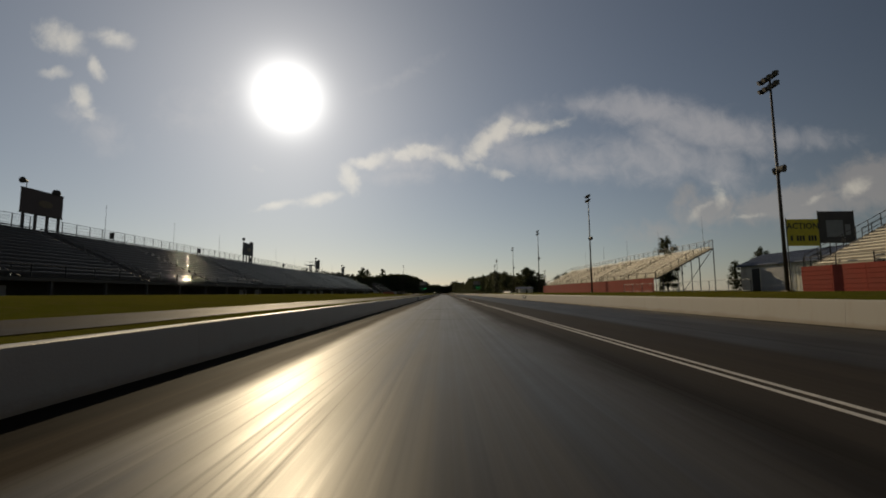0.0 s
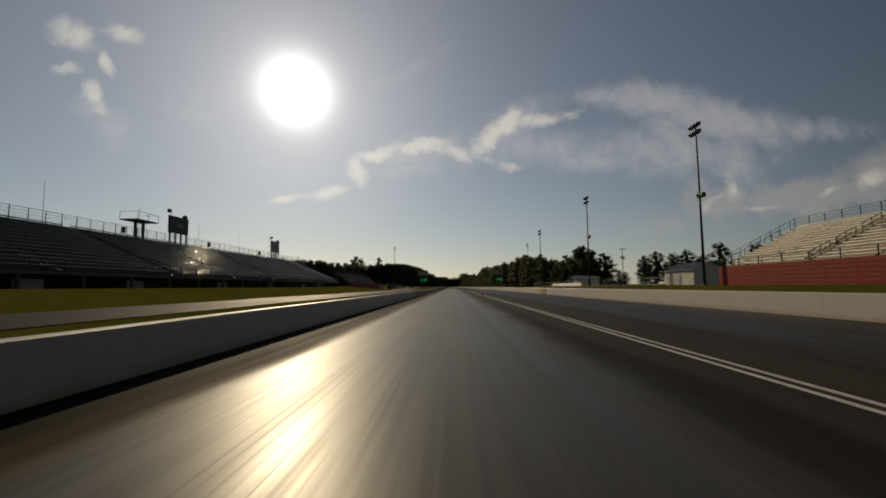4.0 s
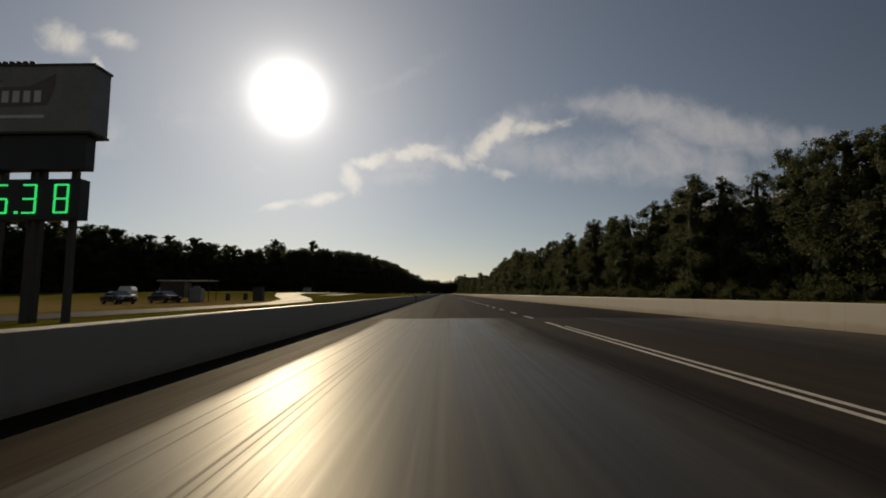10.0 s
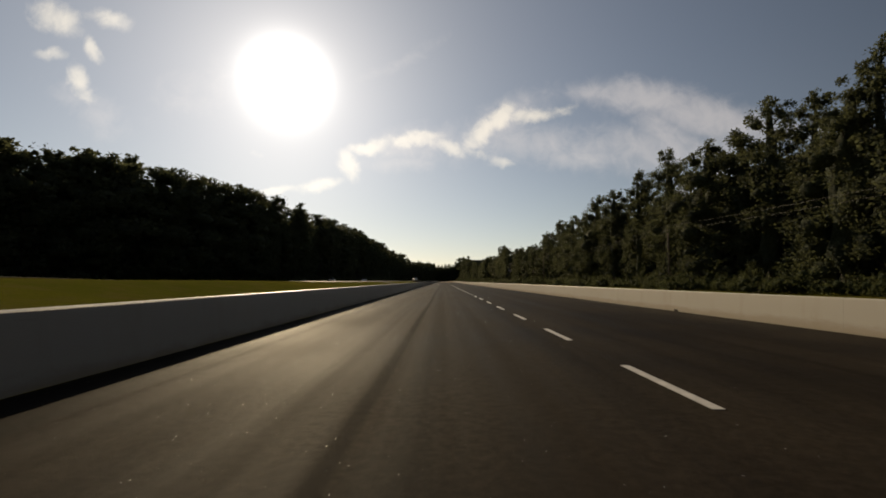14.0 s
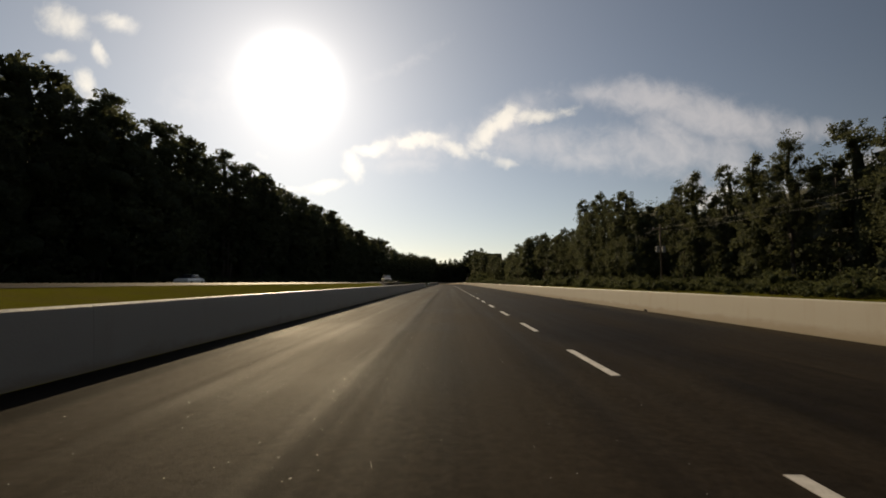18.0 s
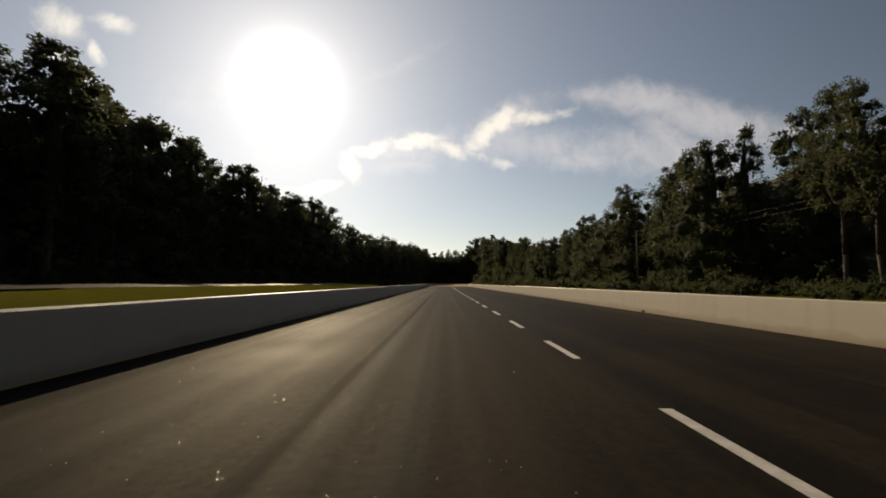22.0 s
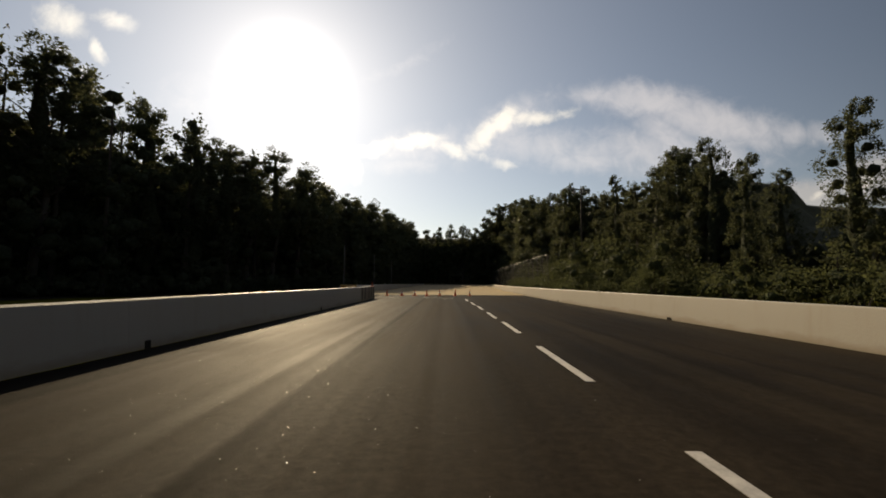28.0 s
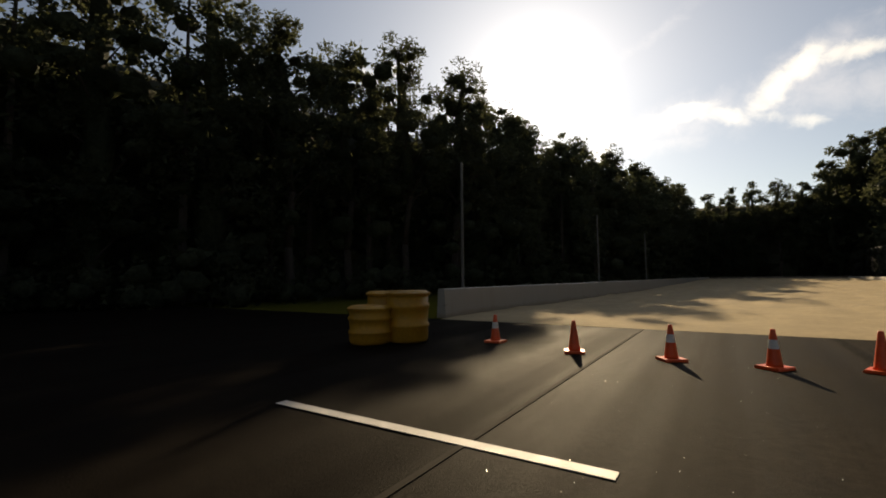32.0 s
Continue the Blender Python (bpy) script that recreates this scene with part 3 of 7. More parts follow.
RIGHT = [(-80, 11.8), (220, 11.6), (323, 11.25), (411, 9.5), (587, 8.4), (682, 8.2), (759, 7.8), (785, 7.7), (807, 8.3), (844, 10.4), (874, 12.5)]


def right_wall(y):
    return float(np.interp(y, [p[0] for p in RIGHT], [p[1] for p in RIGHT]))


def dip(y):
    """Cross-fall of the track towards the right wall."""
    return 0.085 * smoothstep(230, 280, y) * (1 - smoothstep(600, 740, y))


def gz(x, y):
    """Height of the ground."""
    r = x - right_wall(y)
    z = 0.0
    if r > 0.4:
        rise = 1.05 * (1 - smoothstep(220, 308, y)) + 0.3 * smoothstep(220, 308, y) + 2.4 * smoothstep(789, 825, y) * smoothstep(3, 11, r)
        z = rise * smoothstep(1.8, 15.0, r) - 0.03
    elif x < WALL_L - 0.5:
        l = WALL_L - x
        bank = smoothstep(480, 530, y) * (1 - smoothstep(745, 775, y))
        far = 1.0 * (1 - smoothstep(279, 345, y)) * smoothstep(9, 20, l) + 0.35 * smoothstep(490, 560, y)
        meadow = smoothstep(345, 430, y) * (0.90 * smoothstep(4.5, 14.0, l) + 1.1 * smoothstep(20, 60, l)) * (1 - smoothstep(490, 560, y))
        hollow = smoothstep(224, 238, y) * (1 - smoothstep(294, 325, y)) * smoothstep(15.0, 22.0, l) * (1 - smoothstep(42, 60, l))
        z = (far * smoothstep(5.0, 28.0, l) * (1 - hollow) - 0.55 * hollow + meadow) * (1 - bank)
        dug = smoothstep(648, 659, y) * (1 - smoothstep(666.5, 672, y)) * (1 - smoothstep(7.5, 11.0, l))
        z += bank * (0.80 * smoothstep(4.5, 11.0, l) * (1 - dug) + 0.17 * smoothstep(11.0, 16.0, l) - 0.45 * smoothstep(16.5, 19.5, l))
        if y < GAP[0]:
            z += 0.2 * smoothstep(0.5, 4.0, l) * (1 - smoothstep(642, 659, y)) * (1 - bank * smoothstep(6, 10, l))
        if 778 < y < 812 and x > -41:
            z = -0.08
    return z


def make_ground():
    xs = [-3000, -1500, -700, -350, -200, -140, -110] + [-90 + 4 * i for i in range(18)] + [-20, -18.5, -17, -15.5, -14, -12.5, -11, -9.5, -7.5, -6, -5.2, -4.6]
    xs += [-4.3, -2, 0, 2, 4, 6, 8]
    us = [-0.2, 0.2, 0.6, 1.5, 2.5, 4, 6, 8, 10, 12, 14, 16, 18, 22, 28, 40, 60, 90, 140, 220, 400, 800, 1600, 3000]
    ys = [-2500, -1200, -500, -200, -120] + sorted([-80 + 10 * i for i in range(102)] + [465 + 10 * i for i in range(31)] + [662.5, 667, 668.5, 672]) + [960, 1020, 1150, 1400, 2000, 3200, 4500]
    n = len(xs) + len(us)
    g = Geo()
    for y in ys:
        for x in xs:
            g.v.append((x, y, gz(x, y) - (0.3 if -4.5 < x < 20 else 0.0)))
        w = right_wall(y)
        for u in us:
            g.v.append((w + u, y, gz(w + u, y) - (0.3 if u < 0.3 else 0.04)))
    for j in range(len(ys) - 1):
        for i in range(n - 1):
            g.f.append((j * n + i, j * n + i + 1, (j + 1) * n + i + 1, (j + 1) * n + i))
    solid("ground", g, M_GRASS, "mown grass ground, sunlit yellow-green with dry patches", "grass", kind="structure", smooth=True)


make_ground()


def slab(name, pts_l, pts_r, z, mat, label, category, tilt=False):
    """A sheet between two lines of (x, y), 12 cm thick, with a grid of faces."""
    g = Geo()
    n = len(pts_l)
    for (a, b) in zip(pts_l, pts_r):
        for s in range(5):
            t = s / 4
            g.v.append((a[0] + (b[0] - a[0]) * t, a[1] + (b[1] - a[1]) * t, z - (dip(a[1]) * smoothstep(0.5, 1.0, t) if tilt else 0.0)))
    for i in range(n - 1):
        for s in range(4):
            k = i * 5 + s
            g.f.append((k, k + 1, k + 6, k + 5))
    return solid(name, g, mat, label, category, kind="structure")


ys1 = [-80 + (STRIP_END + 80) * i / 40 for i in range(41)]
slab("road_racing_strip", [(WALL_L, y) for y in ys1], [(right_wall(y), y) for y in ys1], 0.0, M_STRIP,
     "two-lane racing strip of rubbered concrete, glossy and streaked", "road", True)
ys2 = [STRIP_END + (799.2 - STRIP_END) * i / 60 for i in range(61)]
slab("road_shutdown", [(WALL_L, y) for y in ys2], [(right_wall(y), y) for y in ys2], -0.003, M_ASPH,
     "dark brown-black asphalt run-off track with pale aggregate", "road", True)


def road_edge(y, side):
    c = -12.8 - 4.5 * smoothstep(200, 285, y) - 23.7 * smoothstep(345, 430, y) + 23.2 * smoothstep(470, 530, y) - 8.0 * smoothstep(730, 775, y)
    return c + side * (2.85 + 0.25 * math.sin(y * 0.31) * math.sin(y * 0.083) - 0.9 * smoothstep(470, 530, y) * (1 - smoothstep(730, 775, y)) - 0.8 * smoothstep(200, 285, y) * (1 - smoothstep(345, 400, y)))


g = Geo()
for y in [-80 + 5.0 * i for i in range(144)] + [640 + 2.0 * i for i in range(20)] + [680 + 5.0 * i for i in range(23)]:
    for s in (-1, 0, 1):
        x = road_edge(y, s)
        g.v.append((x, y, gz(x, y) + 0.03))
for i in range(186):
    for s in range(2):
        k = i * 3 + s
        g.f.append((k, k + 1, k + 4, k + 3))
solid("road_return", g, M_ROAD, "pale grey asphalt return road beside the strip", "road", kind="structure")
g = Geo()
for i in range(15):
    x = -12.6 - 0.45 * i
    for j in range(13):
        y = 660.6 + 7.5 * smoothstep(0.3, 3.0, i * 0.45) + (5.0 + 8.0 * smoothstep(0.0, 2.5, i * 0.45)) * j / 12
        g.v.append((x, y, gz(x, y) + 0.06))
for i in range(14):
    for j in range(12):
        k = i * 13 + j
        g.f.append((k, k + 1, k + 14, k + 13))
solid("road_apron", g, M_ROAD, "pale paved apron between turn-off and return road", "road", kind="structure")
g = Geo()
for i in range(28):
    y = 397.0 + 5.0 * i
    for s in range(3):
        x = -24.5 + 6.7 * smoothstep(430, 530, y) + 2.2 * (s - 1)
        g.v.append((x, y, gz(x, y) + 0.05))
for i in range(27):
    for s in range(2):
        k = i * 3 + s
        g.f.append((k, k + 1, k + 4, k + 3))
solid("road_meadow", g, M_ROAD, "pale narrow road along the crest of the meadow", "road", kind="structure")
g = Geo()
for i in range(15):
    x = -5.6 - 0.9 * i
    for j in range(5):
        y = 537.0 + 1.55 * i * 0.9 + 1.5 * j
        g.v.append((x, y, gz(x, y) + 0.05))
for i in range(14):
    for j in range(4):
        k = i * 5 + j
        g.f.append((k, k + 1, k + 6, k + 5))
solid("road_crossing", g, M_ROAD, "pale paved crossing on the grass bank beside the return road", "road", kind="structure")
slab("road_turnoff", [(-13.0, GAP[0] + 1), (-13.0, GAP[1] - 1)], [(WALL_L - 0.02, GAP[0] + 0.3), (WALL_L - 0.02, GAP[1] - 0.3)], 0.034, M_ASPH, "asphalt turn-off through the wall opening", "road")
slab("road_end_turn", [(-40, 788.95), (-40, 799.2)], [(WALL_L + 0.02, 788.95), (WALL_L + 0.02, 799.2)], -0.007, M_ASPH, "shaded asphalt turn-off at the end of the run-off", "road")


# sand trap
def sand():
    g = Geo()
    nx, ny = 60, 100
    for j in range(ny + 1):
        y = 799.1 + 76 * j / ny
        a, b = -8.6 + 4.1 * (j / ny), right_wall(min(y, 874)) - 0.05
        for i in range(nx + 1):
            x = a + (b - a) * i / nx
            z = 0.03 + 0.035 * math.sin(x * 5.5 + 0.3 * math.sin(y * 0.2)) * smoothstep(802, 806, y) + 0.10 * noise.noise((x * 0.9, y * 0.9, 0)) * smoothstep(800.4, 802.5, y)
            z += 0.5 * smoothstep(814, 873, y)
            g.v.append((x, y, max(z, 0.012) if j else 0.0))
    for j in range(ny):
        for i in range(nx):
            k = j * (nx + 1) + i
            g.f.append((k, k + 1, k + nx + 2, k + nx + 1))
    solid("ground_sand_trap", g, M_SAND, "pale raked sand trap with furrows and footmarks", "sand", kind="structure", smooth=True)


sand()


# ---------------------------------------------------------------- paint on the road
def road_marks():
    g = Geo()
    th = thing("road_marking", "worn white lane lines painted on the track", "road marking", kind="structure")
    for x in (CENTRE - 0.15, CENTRE + 0.08):
        part("line", Geo().box(x - 0.04, -80, 0.0, x + 0.04, STRIP_END - 5, 0.005), M_PAINT, th)
    me = Geo().box(-0.055, 0, 0, 0.055, 1.96, 0.005).mesh("dash", M_PAINT)
    long_dash = Geo().box(-0.055, 0, 0, 0.055, 2.75, 0.005).mesh("dash", M_PAINT)
    far = [(329.4, 3.62), (351.9, 3.49), (360.1, 3.44), (386.9, 3.02), (422.9, 2.62), (455.2, 2.42), (533.7, 2.20), (547.8, 2.24), (575.5, 2.31), (598.7, 2.37), (625.7, 2.36),
           (657.2, 2.42), (670.7, 2.42), (688.3, 2.34), (705.7, 2.30), (723.3, 2.28), (757.8, 2.43), (761.8, 2.43), (766.6, 2.44), (771.4, 2.45), (775.4, 2.40), (779.9, 2.37), (783.8, 2.30), (788.3, 2.20)]
    for (ya, xa), (yb, xb) in zip(far[:-1], far[1:]):
        n = round((yb - ya) / 4.46)
        for i in range(n):
            u = (i + 1) / n
            part("dash", me if ya < 700 else long_dash, None, th, m=pose(xa + (xb - xa) * u, ya + (yb - ya) * u - (1.96 if ya < 700 else 2.75), 0))
    for y in (320.5, 324.95, 329.4):
        part("dash", me, None, th, m=pose(3.66, y - 1.96, 0))
    # the line swings left into the turn-off
    for (x0, y0), (x1, y1) in (((1.4, 790.2), (-0.8, 791.5)), ((-2.65, 791.75), (-5.5, 791.75))):
        d = Vector((x1 - x0, y1 - y0, 0))
        part("dash", Geo().box(0, -0.055, 0, d.length, 0.055, 0.005), M_PAINT, th, m=pose(x0, y0, 0, 0, 0, math.degrees(math.atan2(d.y, d.x))))
    for x0, x1, y0 in ((CENTRE - 2.4, CENTRE + 2.4, 297.8), (WALL_L + 0.25, WALL_L + 2.0, 297.8)):
        part("finish_bar", Geo().box(x0, y0, 0, x1, y0 + 0.9, 0.008), M_YPAINT, th, "yellow finish bar")
    return th


road_marks()


def grit():
    rng = np.random.default_rng(21)
    n = 26000
    y = rng.uniform(331, 799, n)
    x = rng.normal(-1.0, 1.6, n)
    ok = (x > WALL_L + 0.2) & (x < 6)
    x, y = x[ok], y[ok]
    n = len(x)
    c = np.stack([x, y, np.full(n, 0.012)], axis=1)
    t = rng.random(n) * 6.283
    a = np.stack([np.cos(t), np.sin(t), rng.normal(0, 0.16, n)], axis=1)
    b = np.stack([-np.sin(t), np.cos(t), rng.normal(0, 0.16, n)], axis=1)
    s = rng.uniform(0.002, 0.0042, (n, 1))
    v = np.stack([c - a * s, c - b * s, c + a * s, c + b * s], axis=1).reshape(-1, 3)
    ob = new("glass_grit", quads_mesh("glass_grit", v, plain("glass_splinters", (0.8, 0.78, 0.7), 0.32, 1.0, 0.2, 20.0, 0)))
    tagged(ob, "scattered glass and metal grit glinting on the asphalt", "grit", kind="stuff")


for y in (29.6, 41.0):
    solid("saw_cut", Geo().box(WALL_L + 0.3, y - 0.008, 0.0, 2.5, y + 0.008, 0.003), M_BLACK, "dark sealed saw cut across the strip", "road joint", group="saw cuts", kind="structure")

# ---------------------------------------------------------------- walls
PROFILE = [(-0.15, 0), (-0.15, 0.05), (-0.105, 0.78), (-0.085, 0.80), (0.085, 0.80), (0.105, 0.78), (0.15, 0.05), (0.15, 0)]


def wall_run(th, pts, seg, mat, name="panel", scale=1.0, sink=None):
    """Barrier segments end to end along the line of points."""
    line = [Vector((*p, 0)) for p in pts]
    cache = {}
    for a, b in zip(line[:-1], line[1:]):
        d = b - a
        n = max(1, round(d.length / seg))
        L = d.length / n
        key = round(L, 3)
        if key not in cache:
            s = Vector((0, 1, 0))
            prof = [(u, z * scale) for u, z in PROFILE]
            cache[key] = Geo().sweep(prof, [((0.002, 0, 0), (0, 1)), ((L - 0.002, 0, 0), (0, 1))]).mesh(name, mat)
        for i in range(n):
            o = a + d * (i / n)
            part(name, cache[key], None, th, m=pose(o.x, o.y, -0.001 + 0.002 * random.random() - (sink(o.y) if sink else 0.0), 0, 0, math.degrees(math.atan2(d.y, d.x)) + random.uniform(-0.01, 0.01)))


wl = thing("wall_left", "long white concrete barrier in shade along the strip", "barrier", kind="structure")
wall_run(wl, [(WALL_L - 0.15, -80), (WALL_L - 0.15, 221.0)], 6.1, M_WALL, scale=0.80)
wall_run(wl, [(WALL_L - 0.15, 221.0), (WALL_L - 0.15, 324.0)], 6.1, M_WALL, scale=0.98)
wall_run(wl, [(WALL_L - 0.15, 324.0), (WALL_L - 0.15, 361.7)], 6.1, M_WALL)
wall_run(wl, [(WALL_L - 0.15, 365.4), (WALL_L - 0.15, GAP[0])], 6.1, M_WALL)
wall_run(wl, [(WALL_L - 0.15, GAP[1]), (WALL_L - 0.15, 784.25)], 6.1, M_WALL)
dark_wall = thing("wall_turnoff", "near-black barrier beside the turn-off", "barrier", kind="structure")
wall_run(dark_wall, [(WALL_L - 0.6, GAP[1] + 0.05), (-14.5, GAP[1] + 1.6)], 6.1, plain("near_black_concrete", (0.035, 0.033, 0.036), 0.8, 0, 0.3, 1.5))
wr = thing("wall_right", "long white concrete barrier lit by the low sun", "barrier", kind="structure")
stops = sorted({p[0] for p in RIGHT} | {230, 245, 260, 280, 640, 710})
wall_run(wr, [(right_wall(y) + 0.15, y) for y in stops if y <= 710], 6.1, M_WALL, sink=dip)
wall_run(wr, [(right_wall(y) + 0.15, y) for y in stops if y >= 710], 6.1, M_WALL, scale=0.93, sink=dip)
we = thing("wall_end", "white concrete barrier beside the sand trap", "barrier", kind="structure")
wall_run(we, [(-8.75, 799.4), (-4.6, 873.0)], 6.1, M_WALL)
wall_run(we, [(-4.4, 877.4), (13.4, 877.4)], 6.1, M_BLOCK)

# raw blocks at the end of the left wall, each with slanted black bars on the side of the track
M_BAR = plain("worn_black_paint", (0.030, 0.025, 0.020), 0.85, 0, 0.4, 5.0)
M_BAR.node_tree.nodes["Principled BSDF"].inputs["Specular IOR Level"].default_value = 0.05
for i in range(2):
    blk = thing("barrier_block", "raw grey-brown concrete barrier block with slanted black bars", "barrier", pose(WALL_L - 0.15, 784.27 + 2.4 * i, 0, 0, 0, 90), group="barrier blocks")
    part("body", Geo().sweep(PROFILE, [((0.01, 0, 0), (0, 1)), ((2.38, 0, 0), (0, 1))]), M_BLOCK, blk)
    for a in ((0.12, 1.05) if i == 0 else (-0.02, 0.85, 1.72)):
        x0, x1 = max(a, 0.012), a + 0.34
        g = Geo()
        g.v = [(x0, -0.153, 0.055), (x0 + 0.16, -0.153, 0.055), (min(x1 + 0.16, 2.37), -0.1095, 0.77), (x1, -0.1095, 0.77),
               (x0, -0.147, 0.055), (x0 + 0.16, -0.147, 0.055), (min(x1 + 0.16, 2.37), -0.103, 0.77), (x1, -0.103, 0.77)]
        g.f = [(0, 1, 2, 3), (0, 4, 5, 1), (1, 5, 6, 2), (2, 6, 7, 3), (3, 7, 4, 0)]
        part("painted_bar", g, M_BAR, blk, "slanted black painted bar")
# drain notches at the foot of the lit wall
hole = Geo().box(-0.13, -0.004, 0.0, 0.13, 0.006, 0.08).mesh("drain_hole", M_BAR)
for i in range(34):
    y = 347.0 + 13.3 * i
    part("drain_hole", hole, None, wr, "dark drain hole", m=pose(right_wall(y) - 0.001, y, -dip(y), -3.5, 0, 90))
for y in (766.0, 776.0):
    part("drain_hole", Geo().box(-0.07, -0.004, 0.0, 0.07, 0.008, 0.13).mesh("drain_hole", M_BAR), None, wl, "dark drain hole", m=pose(WALL_L + 0.003, y, 0, 3.5, 0, -90))
for x, y0, y1 in ((-3.6, 790.5, 799.0),):
    solid("road_joint", Geo().box(x - 0.025, y0, -0.01, x + 0.025, y1, 0.004), M_BAR, "dark open joint between the track and the turn-off", "road joint", kind="structure")

# ---------------------------------------------------------------- grandstands


def grandstand(name, label, xf, xb, y0, y1, zf, zb, rows, bay, fascia, mats, rail=1.2):
    """Bleacher along y: front edge at xf, back edge at xb (either side of the strip)."""
    bench_mat, frame_mat, fascia_mat = mats
    st = thing(name, label, "grandstand", pose(0, y0, 0))
    s = 1 if xb > xf else -1
    L = y1 - y0
    nb = max(1, round(L / bay))
    b = L / nb
    dx, dz = (xb - xf) / rows, (zb - zf) / rows
    # one row of one bay: seat plank on a bracket, foot plank, riser
    g = Geo()
    lip = [(0.28, 0.36), (-0.02, 0.36), (-0.02, 0.41)] + [(0.03 - 0.05 * math.cos(a * math.pi / 8), 0.41 + 0.05 * math.sin(a * math.pi / 8)) for a in range(1, 5)] + [(0.28, 0.46)]
    g.sweep([(s * u, z) for u, z in (lip if s > 0 else lip[::-1])], [((0, 0.06, 0), (1, 0)), ((0, b - 0.06, 0), (1, 0))])
    seat = g.mesh("bench", bench_mat, True)
    seat.set_sharp_from_angle(angle=radians(40))
    # beside an aisle the plank stops short
    g = Geo()
    g.sweep([(s * u, z) for u, z in (lip if s > 0 else lip[::-1])], [((0, 0.06, 0), (1, 0)), ((0, b - 1.25, 0), (1, 0))])
    short = g.mesh("bench", bench_mat, True)
    short.set_sharp_from_angle(angle=radians(40))
    for i in range(rows):
        for j in range(nb):
            m = pose(xf + dx * i, j * b, zf + dz * i)
            part("bench", short if j % 2 else seat, None, st, m=m)
    g = Geo()
    for i in range(rows):
        for j in range(nb):
            x = xf + dx * i
            g.box(min(x, x + s * (abs(dx) - 0.02)), j * b + 0.02, zf + dz * i, max(x, x + s * (abs(dx) - 0.02)), j * b + b - 0.02, zf + dz * i + 0.04)
            g.box(x + s * (abs(dx) - 0.04), j * b + 0.03, zf + dz * i + 0.04, x + s * (abs(dx) - 0.02), j * b + b - 0.03, zf + dz * (i + 1))
    part("deck", g, frame_mat, st, "stepped deck under the benches")
    # stringers, columns and braces at each bay line
    for j in range(nb + 1):
        y = j * b
        g = Geo()
        a, c = Vector((xf, y, zf - 0.05)), Vector((xb, y, zb - 0.05))
        g.tube(a, c, 0.09, 0.09, 4)
        for u in (0.12, 0.45, 0.75, 1.0):
            p = a.lerp(c, u)
            q = Vector((p.x, y, gz(p.x, y0 + y) - 0.2))
            g.tube(q, p, 0.07, 0.07, 6)
        lo = a.lerp(c, 0.45)
        hi = a.lerp(c, 1.0)
        g.tube((lo.x, y, gz(lo.x, y0 + y)), hi, 0.045, 0.045, 5)
        part("support_frame", g, M_DARKSTEEL, st)
    # back rail
    post = Geo().tube((0, 0, 0), (0, 0, rail), 0.045, 0.045, 6).mesh("rail_post", M_DARKSTEEL)
    n = max(2, round(L / 2.1))
    for i in range(n + 1):
        part("rail_post", post, None, st, m=pose(xb, L * i / n, zb))
    for k in range(1, 5):
        part("rail", Geo().tube((xb, 0, zb + rail * k / 4), (xb, L, zb + rail * k / 4), 0.02 if k < 4 else 0.03, None, 5), M_STEEL, st)
    part("rail_mesh", chainlink(L, rail, 0.16), M_STEEL, st, "wire mesh behind the top row", m=pose(xb, 0, zb))
    # front rail with uprights at the aisles
    n = max(2, round(L / 3.2))
    fp = Geo().tube((0, 0, 0), (0, 0, 1.0), 0.05, 0.05, 6).mesh("front_post", M_BLACK)
    for i in range(n + 1):
        part("front_post", fp, None, st, m=pose(xf - s * 0.1, L * i / n, zf))
    part("front_rail", Geo().tube((xf - s * 0.1, 0, zf + 0.95), (xf - s * 0.1, L, zf + 0.95), 0.022, None, 5), M_DARKSTEEL, st)
    # sloping rails down both ends
    for y in (0.02, L - 0.02):
        g = Geo().tube((xf, y, zf + rail), (xb, y, zb + rail), 0.03, None, 5).tube((xf, y, zf + rail * 0.55), (xb, y, zb + rail * 0.55), 0.02, None, 5)
        for i in range(rows // 2 + 1):
            u = 2 * i / rows
            g.tube((xf + (xb - xf) * u, y, zf + (zb - zf) * u), (xf + (xb - xf) * u, y, zf + (zb - zf) * u + rail), 0.035, None, 5)
        part("end_rail", g, M_DARKSTEEL, st)
    # hand rails and half steps up each aisle
    hr = Geo()
    run = 3 * dx
    for x, z in ((0, 0), (run / 2, dz * 1.5), (run, dz * 3)):
        hr.tube((x, 0, z), (x, 0, z + 0.95), 0.035, None, 5)
    hr.tube((0, 0, 0.95), (run, 0, dz * 3 + 0.95), 0.035, None, 5).tube((0, 0, 0.5), (run, 0, dz * 3 + 0.5), 0.025, None, 5)
    hm = hr.mesh("aisle_rail", M_BLACK)
    tread = Geo().box(min(0.05 * s, dx * 0.45), -0.5, 0.04, max(0.05 * s, dx * 0.45), 0.5, 0.04 + dz / 2).mesh("half_step", M_DARKSTEEL)
    for j in range(1, nb, 2):
        for i in range(0, rows - 3, 4):
            part("aisle_rail", hm, None, st, m=pose(xf + dx * i, j * b + b - 0.62, zf + dz * i + 0.04))
        if bench_mat is M_ALU:
            for i in range(rows - 1):
                part("half_step", tread, None, st, m=pose(xf + dx * i, j * b + b - 0.62, zf + dz * i))
    if fascia:
        pn = max(1, round(L / 3.0))
        w = L / pn
        fz = fascia
        top = zf + 0.15
        ribs = [(0.03, fz)]
        for i in range(1, 6):
            z = fz + (top - fz) * i / 6
            ribs += [(0.03, z - 0.03), (0.055, z - 0.02), (0.055, z + 0.02), (0.03, z + 0.03)]
        ribs += [(0.03, top)]
        loop = ribs + [(-u, z) for u, z in reversed(ribs)]
